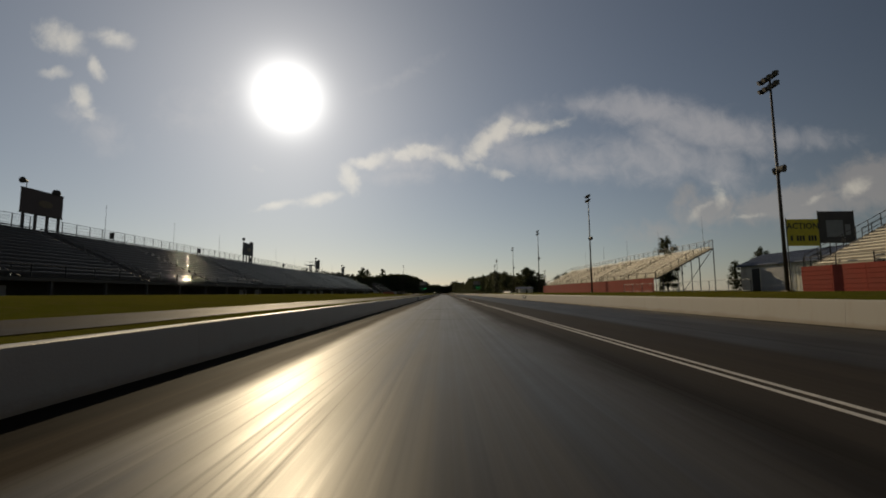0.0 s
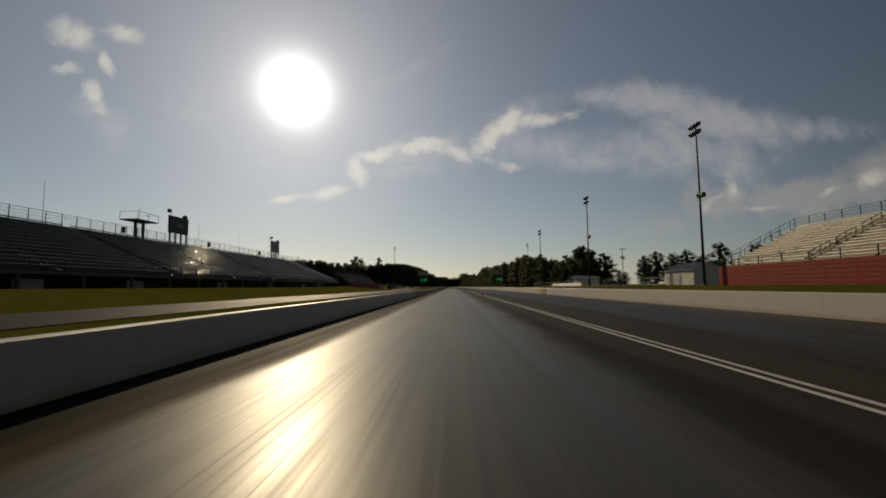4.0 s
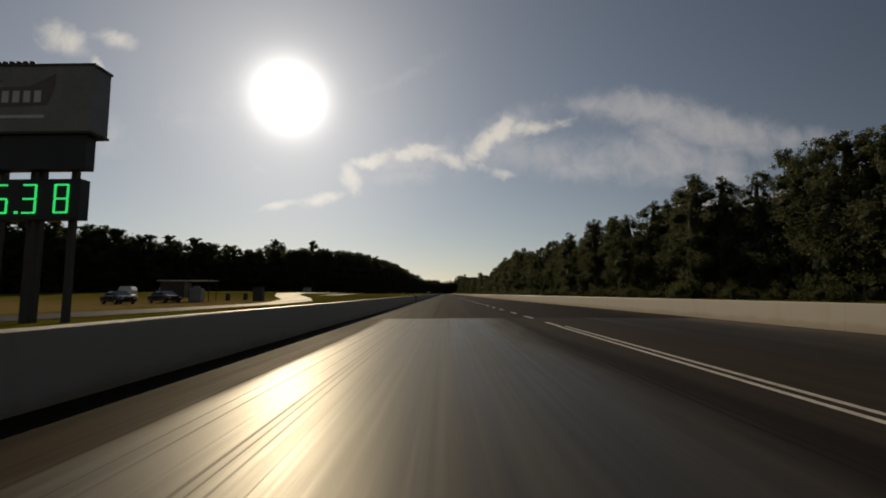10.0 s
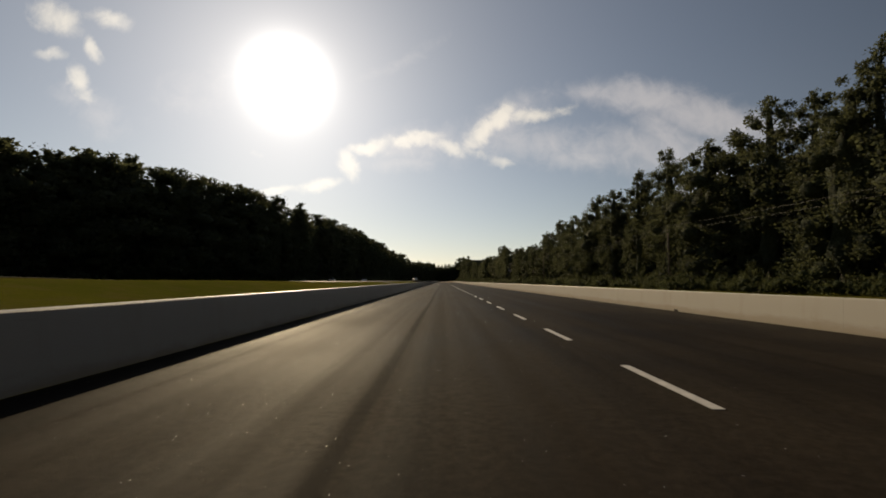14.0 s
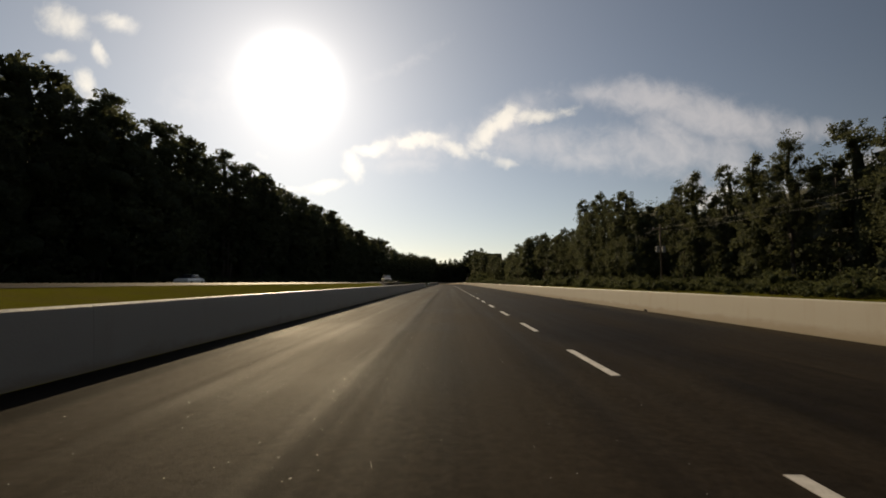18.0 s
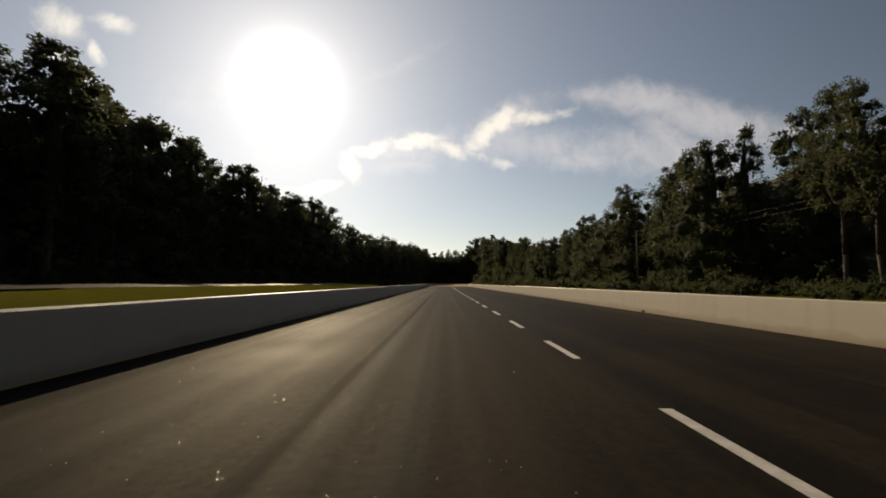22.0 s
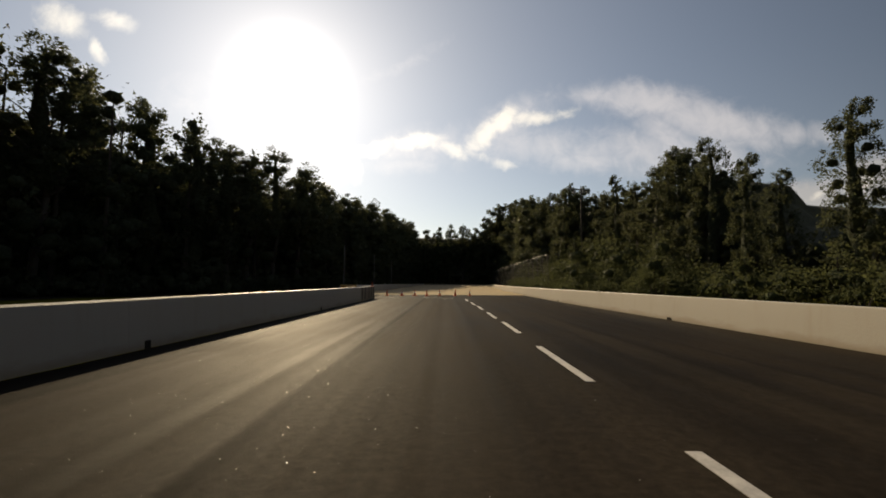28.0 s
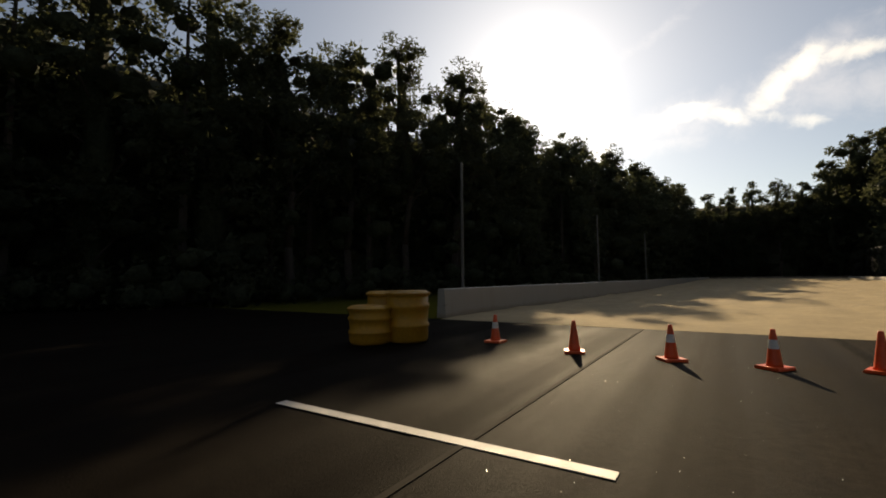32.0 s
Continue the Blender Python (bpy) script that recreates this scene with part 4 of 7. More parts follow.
        me = Geo().sweep(loop, [((0, 0.008, 0), (1, 0)), ((0, w - 0.008, 0), (1, 0))])
        me = me.mesh("fascia_panel", fascia_mat)
        for i in range(pn):
            part("fascia_panel", me, None, st, "red ribbed front panel" if fascia_mat is M_RED else "", m=pose(xf - s * 0.35, i * w, 0))
    return st


def chainlink(length, height, pitch, r=0.006):
    """Wire mesh in the yz plane: crossing diagonals as thin flat strips."""
    g = Geo()
    n = int((length + height) / (pitch * 2.5))
    for k in range(n):
        for d in (1, -1):
            a = -height + k * pitch * 2.5
            p0, p1 = (a, 0.0), (a + height, height)
            if p0[0] < 0:
                p0 = (0.0, -a)
            if p1[0] > length:
                p1 = (length, length - a)
            if p1[0] - p0[0] < 0.05:
                continue
            y0, z0, y1, z1 = p0[0], p0[1], p1[0], p1[1]
            if d < 0:
                y0, y1 = length - y0, length - y1
            g.quad((0, y0 - r, z0), (0, y0 + r, z0), (0, y1 + r, z1), (0, y1 - r, z1))
    return g


ALU = (M_ALU, M_ALUDECK, M_RED)
# near-black benches and deck, the long stand's shade put into their colours
DARK = (M_SHADEALU, M_BLACK, M_BLACK)
grandstand("grandstand", "aluminium bench grandstand with a red ribbed front", 31.9, 40.8, 77.6, 152.0, 2.97, 7.6, 15, 6.2, 0.85, ALU)
grandstand("grandstand", "aluminium bench grandstand with a red ribbed front", 31.9, 40.8, -40.0, 50.0, 2.97, 7.6, 15, 6.4, 0.85, ALU)
grandstand("grandstand", "long grandstand with its shade put into dark bench colours, facing the strip", -33.0, -46.5, -60.0, 226.0, 2.7, 8.7, 15, 15.4, 0, DARK, rail=1.4)
grandstand("grandstand", "lower weathered grandstand with a red front beside the meadow", -31.8, -37.4, 238.0, 289.0, 1.8, 5.7, 10, 6.5, -0.55, (M_STEEL, M_DECK, M_RED), rail=1.3)


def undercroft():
    """Stalls under the front of the long stand: posts, a black sheet behind, a few pale panels."""
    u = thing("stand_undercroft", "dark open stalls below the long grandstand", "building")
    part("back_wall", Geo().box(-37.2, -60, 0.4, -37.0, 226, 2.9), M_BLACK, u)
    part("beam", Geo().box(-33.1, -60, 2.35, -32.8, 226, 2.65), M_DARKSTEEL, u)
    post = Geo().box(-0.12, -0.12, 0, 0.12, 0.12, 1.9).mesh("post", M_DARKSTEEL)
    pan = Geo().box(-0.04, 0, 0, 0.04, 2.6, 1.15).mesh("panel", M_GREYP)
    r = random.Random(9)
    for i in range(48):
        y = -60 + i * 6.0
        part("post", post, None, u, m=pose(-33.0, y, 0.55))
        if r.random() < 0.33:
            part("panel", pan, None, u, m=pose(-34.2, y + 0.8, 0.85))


undercroft()

# ---------------------------------------------------------------- boards on the long stand


def top_board(y, mat):
    b = thing("advertising_board", "dark advertising board on four legs above the grandstand", "billboard", pose(-46.6, y, 0, 0, 0, 90), group="boards on the stand")
    part("panel", Geo().box(0.0, -0.12, 10.5, 5.2, 0.12, 13.15), mat, b)
    part("trim", Geo().box(-0.06, -0.15, 13.15, 5.26, 0.15, 13.25).box(-0.06, -0.15, 10.4, 5.26, 0.15, 10.5), M_DARKSTEEL, b)
    part("emblem", Geo().lathe([(0.62, 0), (0.62, 0.02)], 20), M_DIMGOLD, b, "faded oval emblem", m=pose(2.9, -0.13, 11.8, 90, 0, 0) @ Matrix.Diagonal((1.5, 0.7, 1, 1)))
    leg = Geo().box(-0.11, -0.11, 7.6, 0.11, 0.11, 10.42).mesh("leg", M_DARKSTEEL)
    for u in (0.35, 1.85, 3.35, 4.85):
        part("leg", leg, None, b, m=pose(u, 0, 0))
    h = Geo().tube((0, 0, 0), (0, 0, 0.7), 0.04, 0.04, 6)
    h.tube((0.1, 0, 0.75), (-0.75, -0.2, 0.75), 0.08, 0.36, 10)
    part("horn_speaker", h, M_DARKSTEEL, b, m=pose(0.5, 0, 13.2))
    part("beacon", Geo().lathe([(0.42, 0), (0.45, 0.35), (0.28, 0.6)], 10), M_DARKSTEEL, b, m=pose(4.3, 0, 13.2))
    return b


M_DIMGOLD = plain("faded_gold_print", (0.16, 0.12, 0.07), 0.6, 0, 0.2, 2.0)
M_DULL = plain("dull_maroon_board", (0.085, 0.062, 0.058), 0.6, 0, 0.2, 1.0)
for y, mat in ((58.7, M_DULL), (112.6, M_NAVY), (170.2, M_NAVY), (211.2, M_GREYP)):
    top_board(y, mat)

tw = thing("camera_platform", "steel platform on two legs above the grandstand", "platform", pose(-46.0, 162.6, 0))
part("deck", Geo().box(-1.3, -2.2, 11.0, 1.3, 2.2, 11.15), M_DARKSTEEL, tw)
for y in (-0.8, 0.8):
    part("leg", Geo().box(-0.15, y - 0.15, 7.6, 0.15, y + 0.15, 11.0), M_DARKSTEEL, tw)
part("railing", Geo().tube((-1.3, -2.2, 12.2), (1.3, -2.2, 12.2), 0.03).tube((1.3, -2.2, 12.2), (1.3, 2.2, 12.2), 0.03).tube((-1.3, 2.2, 12.2), (1.3, 2.2, 12.2), 0.03).tube((1.3, -2.2, 11.1), (1.3, -2.2, 12.2), 0.03)
     .tube((1.3, 2.2, 11.1), (1.3, 2.2, 12.2), 0.03).tube((-1.3, -2.2, 11.1), (-1.3, -2.2, 12.2), 0.03).tube((1.3, 0, 11.1), (1.3, 0, 12.2), 0.03), M_STEEL, tw)

mast = Geo().tube((0, 0, 0), (0, 0, 5.2), 0.035, 0.015, 6).mesh("flag_mast", M_STEEL)
for i, (x, y, z) in enumerate([(-46.5, 40 + 15.4 * k, 8.4) for k in range(12)] + [(40.8, 80.0 + 14.4 * k, 7.4) for k in range(5)] + [(40.8, 20, 7.4), (40.8, 40, 7.4)]):
    ob = new("flag_mast", mast)
    ob.matrix_basis = pose(x, y, z)
    tagged(ob, "thin bare steel mast fixed to the stand's top rail", "mast", "masts on the stands")
lit = Geo().box(-0.3, -0.05, 0, 0.3, 0.05, 0.9).mesh("sign_plate", M_BLACK)
for k in range(8):
    ob = new("section_sign", lit)
    ob.matrix_basis = pose(-46.4, 50 + 22 * k, 9.0)
    tagged(ob, "small dark section sign hung on the top rail", "sign", "section signs")


# ---------------------------------------------------------------- lamps and poles
def floodlight_head(g, o, aim, r=0.28):
    o, aim = Vector(o), Vector(aim).normalized()
    g.tube(o - aim * 0.28, o + aim * 0.25, r * 0.55, r, 10)


def light_mast(x, y, top, label="tall dark steel floodlight mast with lamps and loudspeakers", speakers=True, group="floodlight masts", face=-1):
    p = thing("floodlight_mast", label, "light pole", pose(x, y, gz(x, y) - 0.05, 0, 0, -90 * face), group=group)
    h = top - gz(x, y)
    part("pole", Geo().tube((0, 0, 0), (0, 0, h), 0.17, 0.085, 10), M_DARKSTEEL, p, smooth=True)
    part("base_plate", Geo().box(-0.35, -0.35, 0, 0.35, 0.35, 0.12), M_BLOCK, p)
    for k, dz in enumerate((0.1, 1.0)):
        part("cross_arm", Geo().box(-1.05, -0.06, h - dz - 0.06, 1.05, 0.06, h - dz + 0.06), M_DARKSTEEL, p)
        for u in (-0.95, -0.3, 0.35, 0.95):
            g = Geo()
            floodlight_head(g, (u, 0.12, h - dz + 0.2), (0.4 * u, 0.8, -0.45), 0.24)
            part("floodlight", g, M_STEEL if u < 0 else M_DARKSTEEL, p, smooth=False)
    if speakers:
        for u, a in ((-0.35, (-0.9, -0.4, -0.2)), (0.35, (0.5, -0.85, -0.2))):
            g = Geo()
            floodlight_head(g, (u, -0.1, h * 0.56), a, 0.36)
            part("loudspeaker", g, M_DARKSTEEL, p)
    return p


for x, y, top in ((30.2, 50.0, 20.6), (30.0, 101.0, 20.8), (30.6, 153.4, 20.8), (28.2, 190.6, 19.2), (26.4, 231.0, 17.4), (30.8, 278.2, 17.8)):
    light_mast(x, y, top)
light_mast(-27.6, 309.4, 19.9, "tall pale steel floodlight mast beside the return road", face=1)
M_DARKPOLE = plain("dark_pole_timber", (0.05, 0.04, 0.032), 0.85, 0, 0.3, 3.0, 0.3)


def yard_lamp(x, y, top, turn, label):
    yl = thing("yard_lamp", label, "lamp pole", pose(x, y, gz(x, y) - 0.1, 0, 0, turn), group="yard lamps")
    h = top - gz(x, y)
    part("pole", Geo().tube((0, 0, 0), (0, 0, h + 0.45), 0.13, 0.09, 8), M_DARKPOLE, yl, smooth=True)
    part("cross_arm", Geo().box(-1.15, -0.06, h - 0.1, 1.15, 0.06, h + 0.03), M_DARKSTEEL, yl)
    part("brace", Geo().tube((-0.7, 0, h - 0.08), (0, 0, h - 0.8), 0.02, None, 5).tube((0.7, 0, h - 0.08), (0, 0, h - 0.8), 0.02, None, 5), M_DARKSTEEL, yl)
    for u in (-0.95, 0.35, 0.95):
        lm = part("lamp", Geo().lathe([(0.08, 0.0), (0.10, -0.14), (0.30, -0.36), (0.32, -0.42)], 14), M_STEEL, yl, "bell-shaped lamp", m=pose(u, -0.12, h - 0.1, 12, 0, 0))
        part("lens", Geo().lathe([(0.30, -0.42), (0.18, -0.47), (0.02, -0.48)], 14), M_LAMPGLASS, lm)


yard_lamp(20.6, 822.5, 15.0, 0, "tall wooden lamp pole with three drooping lamps on the bank")
yard_lamp(25.8, 570.5, 10.6, 80, "wooden lamp pole with drooping lamps in front of the wood")


def utility_pole(x, y, top, arm=True):
    p = thing("utility_pole", "weathered wooden utility pole behind the barrier", "utility pole", pose(x, y, gz(x, y) - 0.1), group="utility poles")
    h = top - gz(x, y)
    part("pole", Geo().tube((0, 0, 0), (0, 0, h), 0.14, 0.09, 8), M_WOOD, p, smooth=True)
    if arm:
        part("cross_arm", Geo().box(-0.9, -0.06, h - 0.6, 0.9, 0.06, h - 0.46), M_WOOD, p)
        for u in (-0.8, -0.3, 0.3, 0.8):
            part("insulator", Geo().lathe([(0.04, 0), (0.06, 0.06), (0.04, 0.16)], 8), M_GREYP, p, m=pose(u, 0, h - 0.46))
        for u in (-0.36, 0.36):
            part("transformer", Geo().lathe([(0.2, 0), (0.22, 0.05), (0.22, 0.7), (0.12, 0.78)], 12), M_GREYP, p, m=pose(u, 0, h - 3.4))


utility_pole(49.5, 228.0, 12.1)
for x, y, top, arm in ((25.5, 437.5, 7.4, False), (25.5, 499.0, 7.4, False), (25.5, 561.0, 7.6, False), (26.3, 622.0, 8.2, True), (26.5, 683.0, 7.6, True), (24.0, 716.0, 7.5, False)):
    utility_pole(x, y, top, arm)


# wires from pole to pole
LINE = [(25.5, 437.5, 7.4), (25.5, 499.0, 7.4), (25.5, 561.0, 7.6), (26.3, 622.0, 7.74), (26.5, 683.0, 7.14), (24.0, 716.0, 7.5)]
for (xa, ya, za), (xb, yb, zb) in zip(LINE[:-1], LINE[1:]):
    for k, drop in enumerate((0.05, 0.55)):
        g = Geo()
        pts = []
        for i in range(13):
            u = i / 12
            pts.append((xa + (xb - xa) * u, ya + (yb - ya) * u, za + (zb - za) * u - drop - 3.2 * u * (1 - u) * (yb - ya) / 61))
        g.sweep([(-0.006, -0.006), (0.006, -0.006), (0.006, 0.006), (-0.006, 0.006)], [(p, (1, 0)) for p in pts])
        solid("overhead_wire", g, M_DARKSTEEL, "thin slack overhead wire strung between the timber poles", "wire", group="overhead wires")


# ---------------------------------------------------------------- sheds and the right bank
def shed(x0, y0, w, d, wall_h, ridge, label, door=True, turn=0):
    z = gz(x0 + (0 if turn else w / 2), y0)
    s = thing("shed", label, "shed", pose(x0, y0, z - 0.1, 0, 0, turn))
    part("body", Geo().box(0, 0, 0, w, d, wall_h), M_SIDING, s)
    rib = Geo().box(-0.02, -0.03, 0.05, 0.02, 0.0, wall_h - 0.05).mesh("rib", M_SIDING)
    for i in range(int(w / 0.6)):
        part("rib", rib, None, s, m=pose(0.3 + i * 0.6, 0, 0))
    g = Geo()
    o = 0.4
    prof = [(-o, wall_h - 0.05), (d / 2, ridge), (d + o, wall_h - 0.05), (d + o, wall_h + 0.1), (d / 2, ridge + 0.15), (-o, wall_h + 0.1)]
    g.sweep(prof, [((-o, 0, 0), (0, 1)), ((w + o, 0, 0), (0, 1))])
    part("roof", g, M_ROOF, s, "blue-grey sheet metal roof")
    seam = Geo()
    for i in range(int(w / 0.5) + 1):
        x = -o + 0.1 + i * 0.5
        seam.tube((x, -o, wall_h + 0.12), (x, d / 2, ridge + 0.17), 0.025, None, 4)
    part("roof_seams", seam, M_ROOF, s)
    g = Geo().sweep([(-0.0, wall_h), (d / 2, ridge - 0.02), (d, wall_h)], [((0.01, 0, 0), (0, 1)), ((w - 0.01, 0, 0), (0, 1))])
    part("gable", g, M_SIDING, s)
    if door:
        dr = part("roller_door", Geo().box(w * 0.30, -0.05, 0.02, w * 0.62, 0.02, wall_h * 0.88), M_DOOR, s, "grey roller door")
        slat = Geo()
        for i in range(12):
            z = 0.1 + i * wall_h * 0.88 / 12.5
            slat.box(w * 0.305, -0.075, z, w * 0.615, -0.05, z + 0.05)
        part("slats", slat, M_DOOR, dr)
        part("doorway", Geo().box(w * 0.17, -0.04, 0.02, w * 0.28, 0.02, wall_h * 0.88), M_BLACK, s, "dark side doorway")
    return s


shed(43.0, 75.0, 13.5, 7.0, 3.6, 5.2, "cream sheet-metal shed with a blue-grey roof behind the bank", turn=-90)
shed(48.6, 201.0, 12.0, 7.0, 3.1, 4.7, "cream sheet-metal shed with a roller door beside the fence", turn=-90)
hut = shed(38.0, 233.5, 6.4, 4.6, 2.1, 2.95, "small pale timing hut with a blue roof and an open porch", door=False)
part("porch_roof", Geo().sweep([(-0.4, 2.02), (2.3, 2.85), (5.0, 2.02), (5.0, 2.12), (2.3, 2.97), (-0.4, 2.12)], [((-1.7, 0, 0), (0, 1)), ((-0.42, 0, 0), (0, 1))]), M_ROOF, hut)
for u in (0.1, 4.5):
    part("porch_post", Geo().box(-1.6, u - 0.06, 0.0, -1.48, u + 0.06, 2.1), M_SIDING, hut)
part("doorway", Geo().box(2.9, -0.04, 0.05, 3.8, 0.02, 1.85), M_BLACK, hut, "dark doorway")

w = thing("guard_panels", "row of white plastic water barriers on the grass bank", "barrier")
me = Geo().sweep([(-0.28, 0), (-0.2, 0.3), (-0.12, 0.85), (0.12, 0.85), (0.2, 0.3), (0.28, 0)], [((0.02, 0, 0), (0, 1)), ((1.93, 0, 0), (0, 1))]).mesh("barrier_segment", M_WHITE)
for i in range(19):
    x, y = 27.2 + 0.125 * i, 192.6 + 1.95 * i
    part("barrier_segment", me, None, w, m=pose(x, y, gz(x, y) - 0.2, 0, 0, 86.3))


def fence(name, label, pts, height, gap, rails, mesh_pitch=0.25, steel=None):
    steel = steel or M_STEEL
    f = thing(name, label, "fence")
    post = Geo().tube((0, 0, -0.3), (0, 0, height), 0.035, 0.035, 6).mesh("post", steel)
    for (xa, ya), (xb, yb) in zip(pts[:-1], pts[1:]):
        L = math.hypot(xb - xa, yb - ya)
        n = max(1, round(L / gap))
        for i in range(n + 1):
            x, y = xa + (xb - xa) * i / n, ya + (yb - ya) * i / n
            part("post", post, None, f, m=pose(x, y, gz(x, y)))
        for i in range(n):
            p0 = Vector((xa + (xb - xa) * i / n, ya + (yb - ya) * i / n, 0))
            p1 = Vector((xa + (xb - xa) * (i + 1) / n, ya + (yb - ya) * (i + 1) / n, 0))
            p0.z, p1.z = gz(p0.x, p0.y), gz(p1.x, p1.y)
            g = Geo()
            for r in rails:
                g.tube(p0 + Vector((0, 0, r)), p1 + Vector((0, 0, r)), 0.02, None, 5, False)
            part("rail", g, steel, f)
            d = (p1 - p0)
            ang = math.degrees(math.atan2(d.y, d.x)) - 90
            part("wire_mesh", chainlink(math.hypot(d.x, d.y), height - 0.05, mesh_pitch), steel, f, m=pose(p0.x, p0.y, (p0.z + p1.z) / 2, 0, 0, ang))
    return f


fence("chain_link_fence", "low chain-link fence along the grass bank", [(27.0, 50.0), (27.2, 78.0)], 1.1, 3.0, (0.1, 1.1), 0.2)
fence("chain_link_fence", "low chain-link fence along the grass bank", [(29.0, 156.0), (29.5, 192.0), (30.0, 262.0)], 1.1, 3.4, (0.1, 1.1), 0.2)

# banners at the end of the near stand
bn = thing("banner", "yellow vinyl banner with black lettering on the stand's end", "banner", pose(40.2, 60.0, 0))
part("sheet", Geo().box(-1.75, -0.02, 6.0, 1.75, 0.02, 9.0), M_YELLOW, bn)
words("ACTION", 0.95, M_BLACK, bn, pose(0, -0.03, 8.2))
bars = Geo()
for i in range(9):
    if i not in (1, 5):
        bars.box(-1.45 + i * 0.33, -0.035, 6.55, -1.22 + i * 0.33, -0.025, 7.15)
part("print_lettering", bars, M_BLACK, bn)
part("pole", Geo().tube((-1.8, 0.05, 1.0), (-1.8, 0.05, 9.1), 0.06).tube((1.8, 0.05, 1.0), (1.8, 0.05, 9.1), 0.06), M_STEEL, bn)
bn = thing("banner", "dark printed banner with a pale picture on the stand's end", "banner", pose(44.2, 60.2, 0))
part("sheet", Geo().box(-1.95, -0.02, 6.3, 1.95, 0.02, 9.9), M_BANNER, bn)
part("print", Geo().box(-1.2, -0.03, 7.0, 0.7, -0.022, 8.9).box(0.9, -0.03, 7.2, 1.5, -0.022, 8.4), M_GREYP, bn)
part("pole", Geo().tube((-2.0, 0.05, 1.0), (-2.0, 0.05, 10.0), 0.06).tube((2.0, 0.05, 1.0), (2.0, 0.05, 10.0), 0.06), M_STEEL, bn)


# ---------------------------------------------------------------- timing blocks and wall signs
def timing_block(x, y):
    b = thing("timing_block", "orange foam timing block on the centre line", "timing block", pose(x, y, 0.004), group="timing blocks")
    g = Geo()
    w, h = 0.09, 0.25
    g.sweep([(-w, 0.02), (-w + 0.02, 0), (w - 0.02, 0), (w, 0.02), (w, h - 0.03), (w - 0.03, h), (-w + 0.03, h), (-w, h - 0.03)], [((-0.09, 0, 0), (0, 1)), ((0.09, 0, 0), (0, 1))])
    part("foam", g, M_ORANGE, b)
    part("print_bar", Geo().box(-0.022, -w - 0.006, 0.09, 0.022, -w - 0.001, 0.20), M_BLACK, b)
    part("base_flap", Geo().box(-0.11, -w - 0.05, 0.0, 0.11, -w - 0.002, 0.02), M_ORANGE, b)


for x, y in ((3.75, 76.9), (3.62, 153.0), (3.70, 213.6), (3.85, 285.2), (3.88, 300.0)):
    timing_block(x, y)


def wall_sign(side, y0, y1, mat, label, z0=0.10, z1=0.74):
    """A vinyl panel on the track face of a wall. Its local x runs to the reader's right, y into the wall."""
    L = abs(y1 - y0)
    if side < 0:
        m = pose(WALL_L + 0.022 - 0.045, y0, 0, 0, 0, 90)
    else:
        m = pose(right_wall((y0 + y1) / 2) - 0.025, y1, 0, 0, 0, -90)
    if side < 0:
        m = m @ Matrix.Diagonal((1, 1, 0.80 if y0 < 221 else 0.98, 1))
    else:
        m = pose(0, 0, -dip(y0)) @ m
    s = thing("wall_sign", label, "sign", m)
    part("panel", Geo().box(0, -0.03, z0, L, 0.0, z1), mat, s)
    return s, L


def badge(parent, x, z, w, mat, dz=-0.035):
    """Slanted ribbon shape standing in for a maker's badge."""
    g = Geo()
    for (a, b, c, d) in (((-0.5, -0.28), (0.42, -0.22), (0.5, 0.26), (-0.42, 0.22)), ((-0.5, 0.22), (-0.2, 0.24), (-0.1, 0.4), (-0.42, 0.38)), ((0.2, 0.25), (0.5, 0.26), (0.5, 0.55), (0.36, 0.4))):
        g.quad(*[(x + p[0] * w, dz, z + p[1] * w * 0.5) for p in (a, b, c, d)])
    part("badge", g, mat, parent)
    g = Geo()
    for i in range(6):
        g.box(x - 0.36 * w + i * 0.125 * w, dz - 0.006, z - 0.07 * w, x - 0.28 * w + i * 0.125 * w, dz - 0.002, z + 0.07 * w)
    g.box(x - 0.4 * w, dz - 0.006, z - 0.26 * w, x + 0.4 * w, dz - 0.002, z - 0.22 * w)
    part("badge_lettering", g, M_BLACK if mat is M_PRINT else M_WHITE, parent)


def cross_badge(parent, x, z, w, mat):
    g = Geo().box(x - 0.5 * w, -0.038, z - 0.1 * w, x + 0.5 * w, -0.031, z + 0.1 * w).box(x - 0.18 * w, -0.042, z - 0.19 * w, x + 0.18 * w, -0.0315, z + 0.19 * w)
    part("badge", g, mat, parent)
    bars = Geo()
    for i in range(9):
        bars.box(x - 0.5 * w + i * 0.112 * w, -0.038, z - 0.42 * w, x - 0.42 * w + i * 0.112 * w, -0.031, z - 0.30 * w)
    part("badge_lettering", bars, M_WHITE, parent)


def performance_sign(side, y0, y1, split=0.36, emblem=True):
    s, L = wall_sign(side, y0, y1, M_BLACK, "black vinyl wall sign lettered PERFORMANCE in white")
    a = L * split if emblem else 0.0
    if emblem:
        cross_badge(s, a * 0.5, 0.48, a * 0.62, M_GOLD)
        part("divider", Geo().box(a - 0.01, -0.036, 0.14, a + 0.01, -0.031, 0.7), M_GREYP, s)
    c, span = (a + L) / 2, (L - a) * 0.9
    words("PERFORMANCE", 0.36, M_WHITE, s, pose(c, -0.036, 0.52), spread=span / 2.75)
    words("VEHICLES / PARTS / RACING", 0.19, M_WHITE, s, pose(c, -0.036, 0.24), spread=span / 2.62)
    return s


